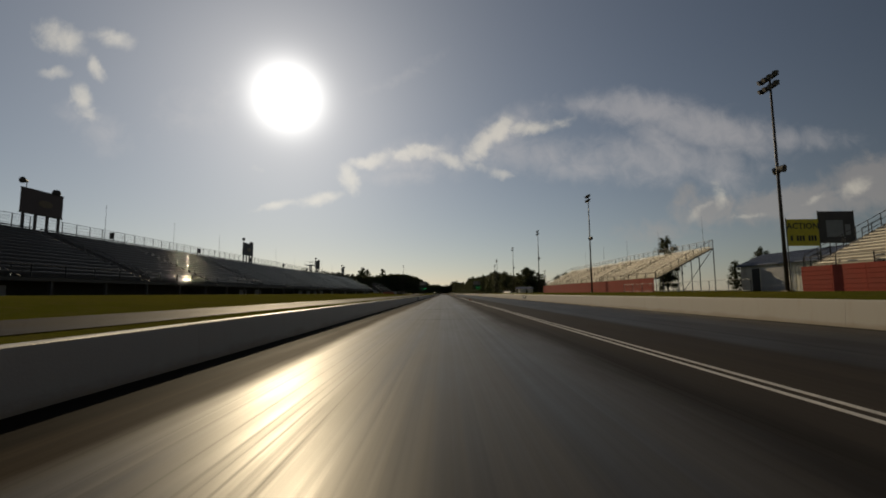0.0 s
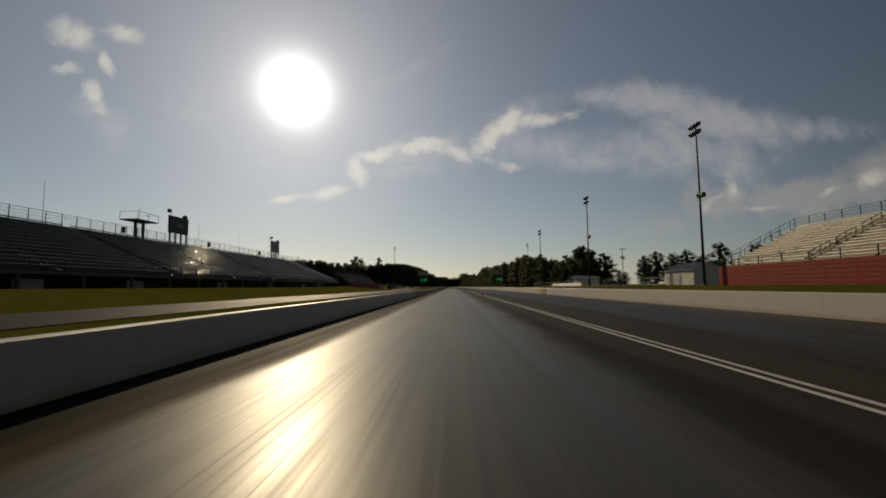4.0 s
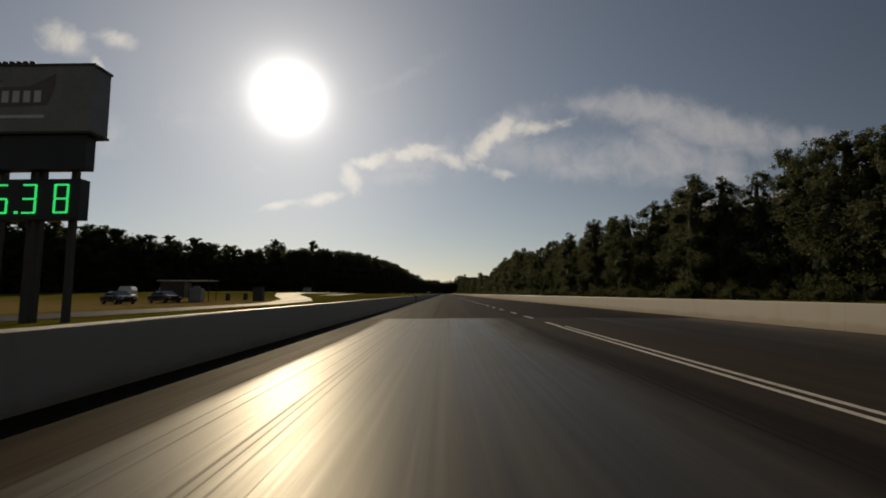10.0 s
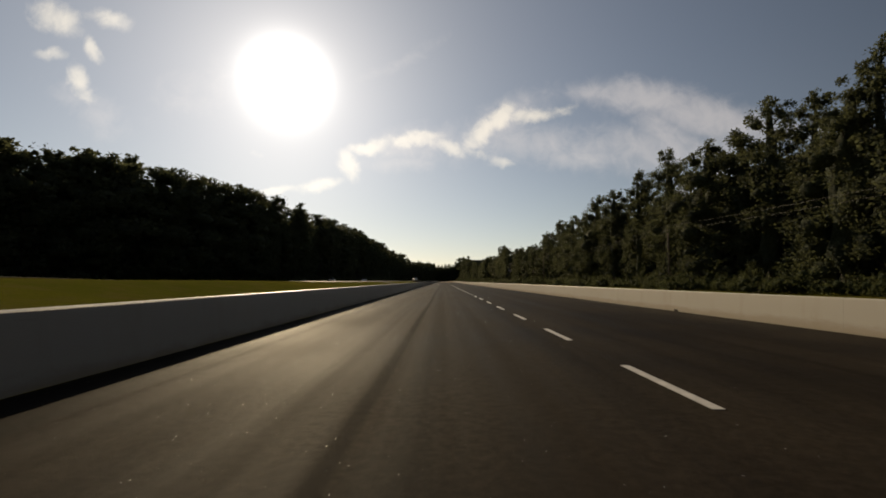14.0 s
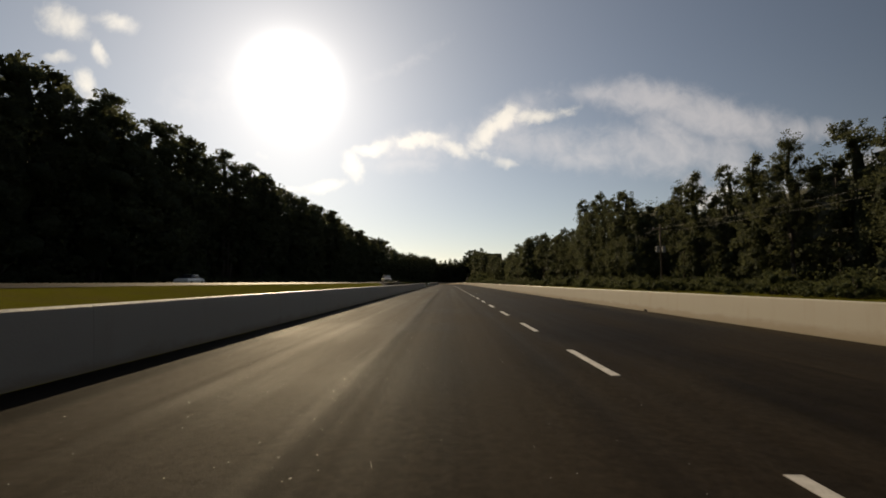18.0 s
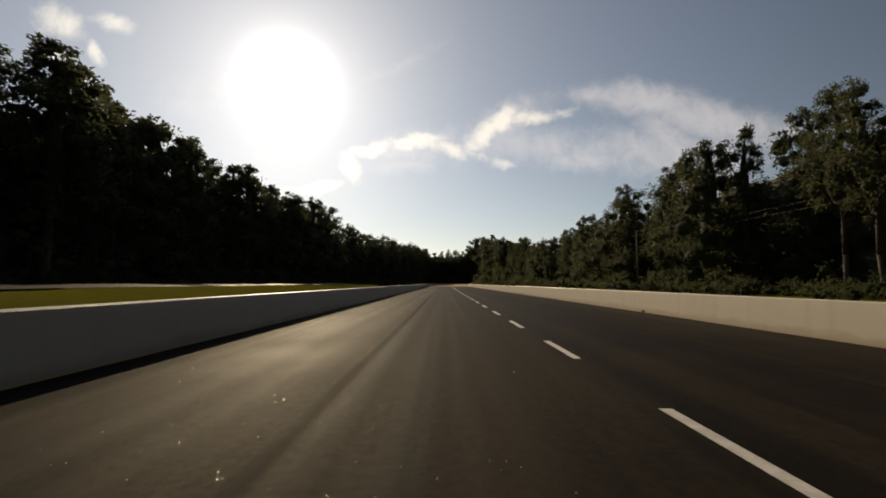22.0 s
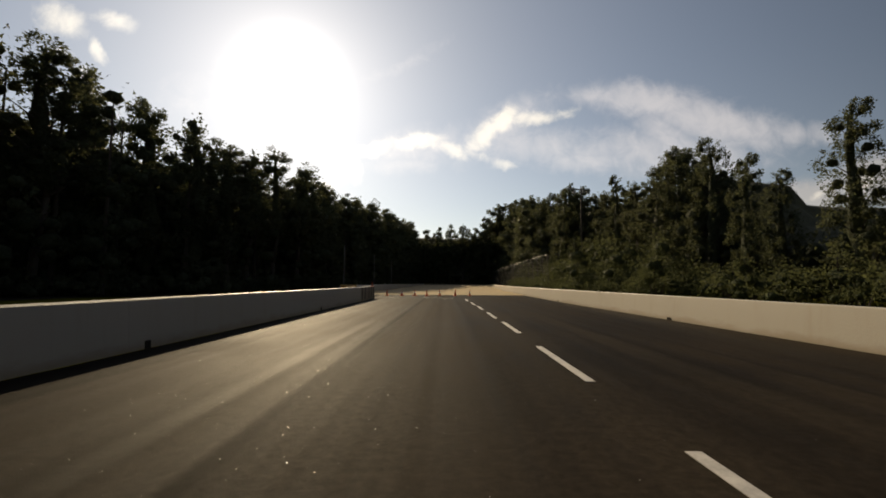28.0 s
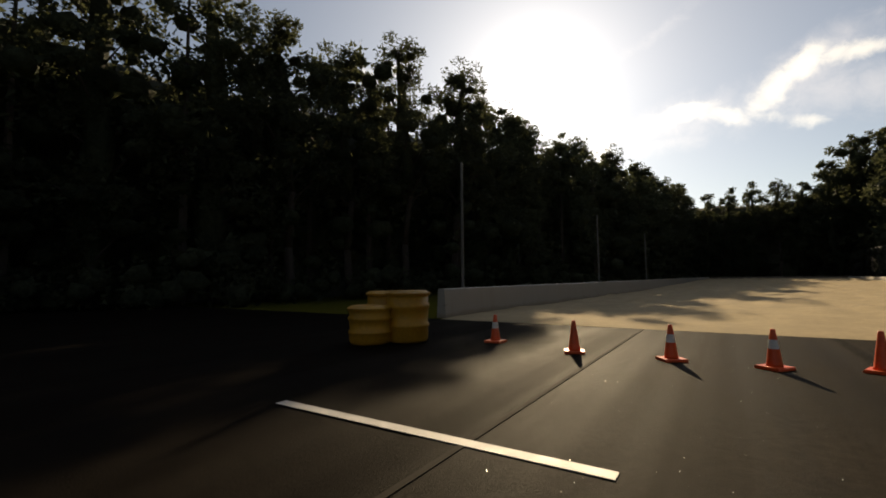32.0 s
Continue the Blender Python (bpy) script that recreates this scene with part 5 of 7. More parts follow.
s, L = wall_sign(-1, 76.6, 80.7, M_NAVY, "dark blue vinyl wall sign lettered AUTO PARTS")
M_WASHED = plain("washed_out_print", (0.30, 0.20, 0.14), 0.7, 0, 0.3, 5.0)
M_DIM = plain("faded_grey_print", (0.42, 0.41, 0.41), 0.6, 0, 0.3, 6.0)
words("AUTO PARTS", 0.27, M_DIM, s, pose(L * 0.66, -0.036, 0.50), spread=0.8)
g, c = Geo(), L * 0.34
for x0, z0, x1, z1 in ((-0.22, 0.62, 0.22, 0.65), (-0.22, 0.40, -0.19, 0.62), (0.19, 0.40, 0.22, 0.62), (-0.26, 0.36, 0.30, 0.40), (-0.20, 0.22, -0.17, 0.36), (0.15, 0.22, 0.18, 0.36), (-0.17, 0.16, 0.15, 0.20)):
    g.box(c + x0, -0.036, z0, c + x1, -0.031, z1)
part("badge", g, M_DIM, s, "outlined shield badge")
part("badge_bar", Geo().box(c - 0.18, -0.036, 0.45, c + 0.18, -0.031, 0.56), plain("dull_red_print", (0.09, 0.03, 0.03), 0.6), s)
performance_sign(-1, 147.4, 151.3, 0.40)
s, L = wall_sign(-1, 151.5, 152.5, M_WHITE, "white vinyl wall panel with a post's shadow painted on as a black bar")
# a post's shadow, painted on the panel as a black bar
part("print_bar", Geo().box(0.42, -0.036, 0.1, 0.6, -0.031, 0.45), M_BLACK, s)
s, L = wall_sign(-1, 152.6, 155.6, M_GREYP, "faded grey-green vinyl panel on the wall")
part("print_bar", Geo().box(0.2, -0.036, 0.2, L - 0.2, -0.031, 0.62), M_BARREL, s)
performance_sign(-1, 230.0, 234.1, 0.36)
s, L = wall_sign(-1, 294.6, 299.6, M_WHITE, "white vinyl wall sign with three red badges")
for i in range(3):
    badge(s, 0.9 + 1.6 * i, 0.46, 1.15, M_PRINT)
solid("wall_sleeve", Geo().box(WALL_L - 0.32, 299.65, 0.0, WALL_L + 0.05, 300.25, 0.77), M_BLACK, "black cover over a joint in the wall at the finish", "wall cover")
performance_sign(-1, 300.3, 304.6, 0.38)
s, L = wall_sign(1, 74.4, 77.2, M_BLACK, "black wall sign with small white lettering", 0.22, 0.68)
words("Official Motorcycle", 0.20, M_WHITE, s, pose(L * 0.62, -0.036, 0.5), spread=0.9)
part("print_bar", Geo().box(0.1, -0.036, 0.3, 0.7, -0.031, 0.62), M_GREYP, s)
s, L = wall_sign(1, 157.6, 158.3, M_PRINT, "small red badge sign on the white wall", 0.34, 0.62)
part("print_bar", Geo().box(0.08, -0.036, 0.4, L - 0.08, -0.031, 0.55), M_WHITE, s)
for y0, y1 in ((156.0, 157.5), (154.5, 155.95)):
    s, L = wall_sign(1, y0, y1, M_BLACK, "black wall sign with bold yellow shapes", 0.14, 0.72)
    g = Geo()
    for i in range(5):
        g.box(0.45 + i * 0.18, -0.036, 0.46, 0.58 + i * 0.18, -0.031, 0.66).box(0.45 + i * 0.18, -0.036, 0.2, 0.58 + i * 0.18, -0.031, 0.4)
    g.box(0.12, -0.036, 0.2, 0.32, -0.031, 0.62)
    part("print", g, M_YELLOW, s)
performance_sign(1, 230.1, 234.2)
s, L = wall_sign(1, 225.2, 228.7, M_WHITE, "white wall panel with three red badges")
for i in range(3):
    badge(s, 0.6 + 1.15 * i, 0.45, 0.9, M_PRINT)
performance_sign(1, 302.1, 306.2)
s, L = wall_sign(1, 297.0, 301.3, M_WALL, "faded pale wall panel with three washed-out badges")
for i in range(3):
    badge(s, 0.75 + 1.4 * i, 0.45, 1.05, M_WASHED)
solid("wall_sleeve", Geo().box(11.28, 301.45, 0.0, 11.62, 301.95, 0.83), M_BLACK, "black cover over a joint in the wall at the finish", "wall cover")

# gate in the left wall
gt = thing("wall_gate", "dark steel gate closing a gap in the barrier", "gate", pose(WALL_L - 0.15, 361.8, 0))
part("panel", Geo().box(-0.05, 0.02, 0.16, 0.05, 3.5, 0.86), M_DARKSTEEL, gt)
for z in (0.2, 0.5, 0.82):
    part("rail", Geo().box(0.05, 0.02, z - 0.03, 0.09, 3.5, z + 0.03), M_DARKSTEEL, gt)
part("roller", Geo().tube((-0.1, 0.4, 0.08), (0.1, 0.4, 0.08), 0.08, None, 10).tube((-0.1, 3.1, 0.08), (0.1, 3.1, 0.08), 0.08, None, 10), M_TYRE, gt)
ob = solid("warning_beacon", Geo().lathe([(0.09, 0), (0.12, 0.05), (0.12, 0.12), (0.09, 0.16), (0.09, 0.26), (0.03, 0.31)], 12), M_BARREL, "small amber beacon standing on the wall", "beacon", m=pose(WALL_L - 0.15, 360.2, 0.80))

# ---------------------------------------------------------------- scoreboards
SEG = {"6": "afgecd", "3": "abgcd", "8": "abcdefg", "9": "abfgcd", ".": "."}


def digit(ch, w, h, t):
    g = Geo()
    if ch == ".":
        return g.box(-t, -0.03, 0, t, 0, t * 1.6)
    segs = {"a": (0, h - t, w, h), "d": (0, 0, w, t), "g": (0, h / 2 - t / 2, w, h / 2 + t / 2), "f": (0, h / 2, t, h), "e": (0, 0, t, h / 2),
            "b": (w - t, h / 2, w, h), "c": (w - t, 0, w, h / 2)}
    for s in SEG[ch]:
        x0, z0, x1, z1 = segs[s]
        if s in "adg":
            x0, x1 = x0 + t * 0.6, x1 - t * 0.6
        else:
            z0, z1 = z0 + t * 0.35, z1 - t * 0.35
        g.box(x0, -0.03, z0, x1, 0, z1)
    return g


def scoreboard(x0, y, digits, dx, left):
    b = thing("scoreboard", "scoreboard on steel posts with green lit digits " + digits, "scoreboard", pose(x0, y, 0), group="scoreboards")
    W = 5.3
    top = part("sign_box", Geo().box(0.35, -0.25, 6.75, W, 0.55, 9.1), M_OFFWHITE, b, "off-white sign box with a faded print")
    part("sign_frame", Geo().box(0.30, -0.28, 9.1, W + 0.05, 0.58, 9.18).box(0.30, -0.28, 6.67, W + 0.05, 0.58, 6.75), M_DARKSTEEL, top)
    if left:
        badge(top, 2.5, 8.0, 3.0, M_FADED, -0.26)
    else:
        part("print", Geo().lathe([(0.95, 0), (0.95, 0.012)], 24), M_GREYP, top, m=pose(2.3, -0.255, 8.1, 90, 0, 0) @ Matrix.Diagonal((1.6, 0.75, 1, 1)))
        g = Geo()
        for i in range(9):
            if i != 3:
                g.box(0.9 + i * 0.44, -0.262, 6.95, 1.22 + i * 0.44, -0.255, 7.3)
        part("print_lettering", g, M_GREYP, top)
        g = Geo()
        n = len(g.v)
        g.v += [(4.2, -0.262, 7.7), (4.8, -0.262, 8.1), (4.2, -0.262, 8.5)]
        g.f.append((0, 1, 2))
        part("arrow", g, M_BLACK, top)
    part("upper_panel", Geo().box(0.0, -0.15, 5.45, W - 0.15, 0.25, 6.65), M_BLACK, b)
    dp = part("digit_panel", Geo().box(-0.15, -0.15, 3.7, W - 0.25, 0.25, 5.1), M_BLACK, b)
    x = dx
    for ch in digits:
        if ch == ".":
            part("point", digit(ch, 0.5, 1.0, 0.055), M_GREEN, dp, m=pose(x - 0.16, -0.152, 3.9))
        else:
            part("digit", digit(ch, 0.50, 1.02, 0.06), M_GREEN, dp, "green lit segments", m=pose(x, -0.152, 3.9))
            x += 0.98 if not left or ch != "3" else 1.1
    for u in (1.5, 1.9, 3.0, 3.3, 4.45):
        part("post", Geo().box(u - 0.09, 0.26, -0.1, u + 0.09, 0.44, 6.8), M_DARKSTEEL, b)
    part("lamp_bar", Geo().box(1.6, 0.0, 9.18, 2.9, 0.08, 9.24), M_DARKSTEEL, b)
    for i in range(6):
        part("lamp", Geo().lathe([(0.05, 0), (0.1, 0.08), (0.08, 0.18)], 8), M_DARKSTEEL, b, m=pose(1.65 + 0.24 * i, 0.04, 9.24))
    return b


scoreboard(-17.5, 319.0, "6.38", 2.1, True)
scoreboard(20.0, 320.5, "9.68", 2.3, False)


# ---------------------------------------------------------------- vehicles and field clutter
def wheel(parent, m, r=0.36, w=0.24):
    t = part("wheel", Geo().tube((-w / 2, 0, 0), (w / 2, 0, 0), r * 0.6, None, 14), M_CHROME, parent, m=m)
    g = Geo()
    n = 18
    prof = [(r * 0.58, -w / 2), (r * 0.94, -w / 2), (r, -w / 3), (r, w / 3), (r * 0.94, w / 2), (r * 0.58, w / 2)]
    for i in range(n):
        a = 2 * math.pi * i / n
        for q, u in prof:
            g.v.append((u, q * math.cos(a), q * math.sin(a)))
    k = len(prof)
    for i in range(n):
        for j in range(k):
            a, b = i * k + j, i * k + (j + 1) % k
            c, d = ((i + 1) % n) * k + (j + 1) % k, ((i + 1) % n) * k + j
            g.f.append((a, b, c, d))
    part("tyre", g, M_TYRE, t)


def hull(sections):
    """Closed body from (y, half width low, half width high, z low, z high) stations, with rounded shoulders."""
    g = Geo()
    for y, a, b, z0, z1 in sections:
        h = z1 - z0
        g.v += [(-a * 0.94, y, z0), (-a, y, z0 + h * 0.2), (-a, y, z0 + h * 0.55), (-b, y, z1 - h * 0.12), (-b * 0.9, y, z1),
                (b * 0.9, y, z1), (b, y, z1 - h * 0.12), (a, y, z0 + h * 0.55), (a, y, z0 + h * 0.2), (a * 0.94, y, z0)]
    for i in range(len(sections) - 1):
        for j in range(10):
            k = (j + 1) % 10
            g.f.append((i * 10 + j, i * 10 + k, (i + 1) * 10 + k, (i + 1) * 10 + j))
    g.f.append(tuple(reversed(range(10))))
    n = (len(sections) - 1) * 10
    g.f.append(tuple(n + i for i in range(10)))
    return g


def pickup(m):
    t = thing("pickup_truck", "silver pickup truck parked beside the turn-off", "truck", m)
    part("body", hull([(-2.75, 0.86, 0.80, 0.42, 0.86), (-2.6, 0.93, 0.88, 0.40, 1.02), (-1.3, 0.95, 0.92, 0.38, 1.12), (-1.25, 0.95, 0.92, 0.38, 1.14), (0.75, 0.95, 0.92, 0.38, 1.14),
                       (0.8, 0.95, 0.92, 0.40, 1.12), (2.7, 0.94, 0.92, 0.45, 1.14)]), M_CARPAINT, t, smooth=False)
    part("cab", hull([(-1.25, 0.86, 0.80, 1.08, 1.16), (-0.55, 0.86, 0.70, 1.08, 1.80), (0.35, 0.86, 0.70, 1.08, 1.84), (0.72, 0.86, 0.74, 1.08, 1.78)]), M_CARPAINT, t)
    part("windscreen", Geo().quad((-0.72, -1.12, 1.24), (0.72, -1.12, 1.24), (0.62, -0.60, 1.76), (-0.62, -0.60, 1.76)), M_GLASS, t)
    for s in (-1, 1):
        part("side_window", Geo().quad((s * 0.875, -0.78, 1.22), (s * 0.875, 0.55, 1.22), (s * 0.76, 0.42, 1.72), (s * 0.76, -0.42, 1.72)), M_GLASS, t)
        part("headlight", Geo().box(s * 0.74 - 0.15, -2.79, 0.70, s * 0.74 + 0.15, -2.70, 0.86), M_LAMPGLASS, t)
        part("mirror", Geo().box(s * 1.02 - 0.08, -0.86, 1.2, s * 1.02 + 0.08, -0.76, 1.4), M_BLACK, t)
        for y in (-1.75, 1.75):
            wheel(t, pose(s * 0.84, y, 0.37))
            part("wheel_arch", Geo().tube((s * 0.90, y, 0.37), (s * 0.965, y, 0.37), 0.45, None, 16), M_BLACK, t)
    part("grille", Geo().box(-0.55, -2.80, 0.62, 0.55, -2.72, 0.84), M_BLACK, t)
    part("bumper", Geo().box(-0.92, -2.9, 0.40, 0.92, -2.72, 0.58), M_CHROME, t)
    part("light_bar", Geo().box(-0.55, 0.1, 1.85, 0.55, 0.32, 1.95).tube((-0.7, 0.8, 1.1), (-0.7, 0.8, 1.95), 0.04).tube((0.7, 0.8, 1.1), (0.7, 0.8, 1.95), 0.04).tube((-0.7, 0.8, 1.95), (0.7, 0.8, 1.95), 0.04), M_DARKSTEEL, t)
    part("load_bed", Geo().box(-0.78, 0.9, 1.13, 0.78, 2.6, 1.15), M_BLACK, t)


pickup(pose(-14.0, 672.4, gz(-14.0, 672.4) + 0.07, 0, 0, 14))
tr = thing("track_tractor", "dark utility tractor with bright metal fittings parked behind the truck", "tractor", pose(-11.6, 672.2, gz(-11.6, 672.2) + 0.02, 0, 0, -25) @ Matrix.Diagonal((0.82, 0.82, 0.66, 1)))
part("hood", hull([(-1.3, 0.36, 0.34, 0.5, 1.0), (-1.1, 0.4, 0.38, 0.45, 1.12), (0.0, 0.42, 0.38, 0.45, 1.2)]), M_DARKSTEEL, tr)
part("seat_frame", Geo().box(-0.4, 0.1, 0.5, 0.4, 1.0, 0.85).box(-0.3, 0.8, 0.85, 0.3, 0.95, 1.35), M_BLACK, tr)
part("roll_bar", Geo().tube((-0.5, 1.0, 0.6), (-0.5, 1.0, 1.75), 0.04).tube((0.5, 1.0, 0.6), (0.5, 1.0, 1.75), 0.04).tube((-0.5, 1.0, 1.75), (0.5, 1.0, 1.75), 0.04), M_DARKSTEEL, tr)
part("headlight", Geo().box(-0.3, -1.36, 0.8, -0.1, -1.28, 0.95).box(0.1, -1.36, 0.8, 0.3, -1.28, 0.95), M_CHROME, tr)
for s in (-1, 1):
    wheel(tr, pose(s * 0.6, 0.6, 0.55), 0.55, 0.34)
    wheel(tr, pose(s * 0.5, -0.95, 0.36), 0.36, 0.22)


def car(m, mat, label, van=False):
    c = thing("van" if van else "car", label, "van" if van else "car", m)
    top = 2.0 if van else 1.42
    part("body", hull([(-2.2, 0.76, 0.70, 0.32, 0.66), (-2.05, 0.86, 0.8, 0.28, 0.82), (-1.1, 0.89, 0.85, 0.25, 0.95), (1.3, 0.89, 0.85, 0.25, 0.98), (2.1, 0.86, 0.8, 0.3, 0.92), (2.2, 0.8, 0.74, 0.36, 0.8)]), mat, c)
    part("cabin", hull([(-1.15, 0.78, 0.72, 0.92, 0.97), (-0.35, 0.78, 0.62, 0.92, top), (0.75 if not van else 2.0, 0.78, 0.62, 0.92, top), (1.6 if not van else 2.12, 0.78, 0.70, 0.92, 1.0)]), M_GLASS if not van else mat, c)
    part("roof", Geo().box(-0.58, -0.32, top - 0.01, 0.58, 0.74 if not van else 1.9, top + 0.02), mat, c)
    for s in (-1, 1):
        part("headlight", Geo().box(s * 0.6 - 0.14, -2.22, 0.56, s * 0.6 + 0.14, -2.12, 0.68), M_LAMPGLASS, c)
        part("tail_light", Geo().box(s * 0.62 - 0.1, 2.1, 0.62, s * 0.62 + 0.1, 2.22, 0.78), M_PRINT, c)
        for y in (-1.35, 1.35):
            wheel(c, pose(s * 0.80, y, 0.32), 0.32, 0.2)


def at(x, y, turn=0, dz=0.0):
    return pose(x, y, gz(x, y) + dz, 0, 0, turn)


M_DKPAINT = plain("black_car_paint", (0.03, 0.03, 0.035), 0.25, 0.3, 0.1, 1.0, 0)
M_WHPAINT = plain("white_car_paint", (0.68, 0.68, 0.66), 0.3, 0.0, 0.1, 1.0, 0)
car(at(-35.5, 352, 60), M_DKPAINT, "dark saloon car parked on the grass by the return road")
car(at(-33.0, 356, 60), M_DKPAINT, "dark saloon car with a bright roof parked on the grass")
car(at(-42.0, 362, 20), M_WHPAINT, "white van parked behind the saloon cars", van=True)
car(at(-52.0, 395, 80), M_WHPAINT, "white car parked far across the meadow")
car(at(-60.0, 400, 70), M_WHPAINT, "white van parked far across the meadow", van=True)
car(at(-35.8, 592, 6), M_CARPAINT, "silver car on the return road below the shaded wood")
car(at(-30.6, 621, 6), M_WHPAINT, "white car on the return road below the shaded wood")
cp = thing("canopy_trailer", "dark trailer with a flat pale awning on posts", "trailer", at(-33.5, 361, 10))
part("box", Geo().box(-2.6, -1.1, 0.5, 0.2, 1.1, 2.5), M_DARKSTEEL, cp)
part("awning", Geo().box(-2.8, -1.6, 2.62, 3.4, 1.6, 2.72), M_WHITE, cp)
for x in (0.9, 3.2):
    for y in (-1.4, 1.4):
        part("post", Geo().tube((x, y, 0), (x, y, 2.62), 0.05), M_DARKSTEEL, cp)
part("cabinet", Geo().box(0.6, -0.6, 0.0, 2.0, 0.6, 1.7).box(1.0, -0.4, 1.7, 1.6, 0.4, 2.0), M_GREYP, cp)
for s in (-1, 1):
    wheel(cp, pose(-1.4 + s * 0.45, -1.15, 0.4) @ pose(0, 0, 0, 0, 0, 90), 0.36, 0.2)
for x, y in ((-30.5, 366), (-29.4, 369)):
    solid("litter_bin", Geo().lathe([(0.28, 0), (0.31, 0.1), (0.31, 0.85), (0.33, 0.9), (0.2, 1.0)], 14), M_DARKSTEEL, "dark steel drum bin beside the return road", "bin", m=at(x, y), group="drum bins")
solid("equipment_cabinet", Geo().box(-0.6, -0.4, 0, 0.6, 0.4, 1.7).box(-0.66, -0.46, 1.7, 0.66, 0.46, 1.78), M_DARKSTEEL, "dark metal equipment cabinet beside the return road", "cabinet", m=at(-24.5, 362))
gn = thing("generator_trailer", "mesh-sided utility trailer parked beside the return road", "trailer", at(-27.6, 294.2, 80) @ Matrix.Diagonal((1, 1, 1.15, 1)))
part("frame", Geo().box(-1.5, -0.8, 0.45, 1.5, 0.8, 0.58), M_DARKSTEEL, gn)
for x in (-1.5, -0.75, 0, 0.75, 1.46):
    for y in (-0.8, 0.76):
        part("upright", Geo().box(x, y, 0.58, x + 0.04, y + 0.04, 1.7), M_STEEL, gn)
for z in (0.9, 1.25, 1.66):
    part("side_rail", Geo().box(-1.5, -0.8, z, 1.5, -0.76, z + 0.04).box(-1.5, 0.76, z, 1.5, 0.8, z + 0.04), M_STEEL, gn)
part("load", Geo().box(-1.2, -0.6, 0.6, 0.9, 0.6, 1.35), M_DECK, gn)
part("drawbar", Geo().box(1.5, -0.06, 0.46, 2.6, 0.06, 0.56), M_DARKSTEEL, gn)
for s in (-1, 1):
    wheel(gn, pose(-0.2, s * 0.95, 0.33, 0, 0, 90), 0.33, 0.2)
bx = thing("box_trailer", "pale grey box trailer standing on jacks beside the stand", "trailer", at(-32.2, 293.0, 4, -0.05))
part("body", Geo().sweep([(-1.1, 0.75), (1.1, 0.75), (1.1, 2.75), (0.95, 2.9), (-0.95, 2.9), (-1.1, 2.75)], [((-1.9, 0, 0), (0, 1)), ((1.9, 0, 0), (0, 1))]), M_OFFWHITE, bx)
part("roof_unit", Geo().box(-0.4, -0.35, 2.9, 0.4, 0.35, 3.15), M_STEEL, bx)
part("door", Geo().box(0.5, -1.13, 0.85, 1.25, -1.1, 2.6), M_GREYP, bx)
part("window", Geo().box(-1.3, -1.13, 1.7, -0.3, -1.1, 2.4), M_GLASS, bx)
for x in (-1.7, 1.7):
    for y in (-0.9, 0.9):
        part("jack", Geo().tube((x, y, 0), (x, y, 0.78), 0.05), M_DARKSTEEL, bx)
for s in (-1, 1):
    wheel(bx, pose(0, s * 0.95, 0.36, 0, 0, 90), 0.36, 0.22)
bd = thing("field_building", "long low dull building far across the meadow", "building", at(-90, 347, 15) @ Matrix.Diagonal((1, 1, 0.75, 1)))
part("body", Geo().box(-9, -4, 0, 9, 4, 3.0), M_BANNER, bd)
part("roof", Geo().sweep([(-4.4, 3.0), (0, 4.4), (4.4, 3.0), (4.4, 3.15), (0, 4.55), (-4.4, 3.15)], [((-9.3, 0, 0), (0, 1)), ((9.3, 0, 0), (0, 1))]), M_DECK, bd)
for x in (-6, -2, 2, 6):
    part("window", Geo().box(x - 0.7, -4.05, 1.2, x + 0.7, -3.95, 2.2), M_GLASS, bd)
hb = thing("field_hut", "small white hut at the foot of the wood", "hut", at(-58, 489, 0))
part("body", Geo().box(-1.4, -1.1, 0, 1.4, 1.1, 1.7), M_SIDING, hb)
part("roof", Geo().sweep([(-1.3, 1.7), (1.3, 2.1), (1.3, 2.2), (-1.3, 1.8)], [((-1.6, 0, 0), (0, 1)), ((1.6, 0, 0), (0, 1))]), M_ROOF, hb)
part("door", Geo().box(-0.4, -1.14, 0.05, 0.3, -1.08, 1.5), M_DOOR, hb)


# ---------------------------------------------------------------- the end of the run-off
def cone(x, y, z=0.0, turn=0, mat=None, label="orange traffic cone with a white band standing on the asphalt", band=True, h=0.71):
    c = thing("traffic_cone", label, "traffic cone", pose(x, y, z, 0, 0, turn), group="traffic cones")
    k = h / 0.71
    part("cone", Geo().lathe([(0.135 * k, 0.035), (0.125 * k, 0.06), (0.04 * k, 0.69 * k), (0.032 * k, h)], 16), mat or M_CONE, c, smooth=True)
    part("foot", Geo().sweep([(-0.14, 0), (-0.14, 0.02), (-0.128, 0.035), (0.128, 0.035), (0.14, 0.02), (0.14, 0)], [((-0.14, 0, 0), (0, 1)), ((0.14, 0, 0), (0, 1))]), mat or M_CONE, c)
    if band:
        part("band", Geo().lathe([(0.088 * k, 0.36 * k), (0.069 * k, 0.52 * k)], 16), M_BAND, c)


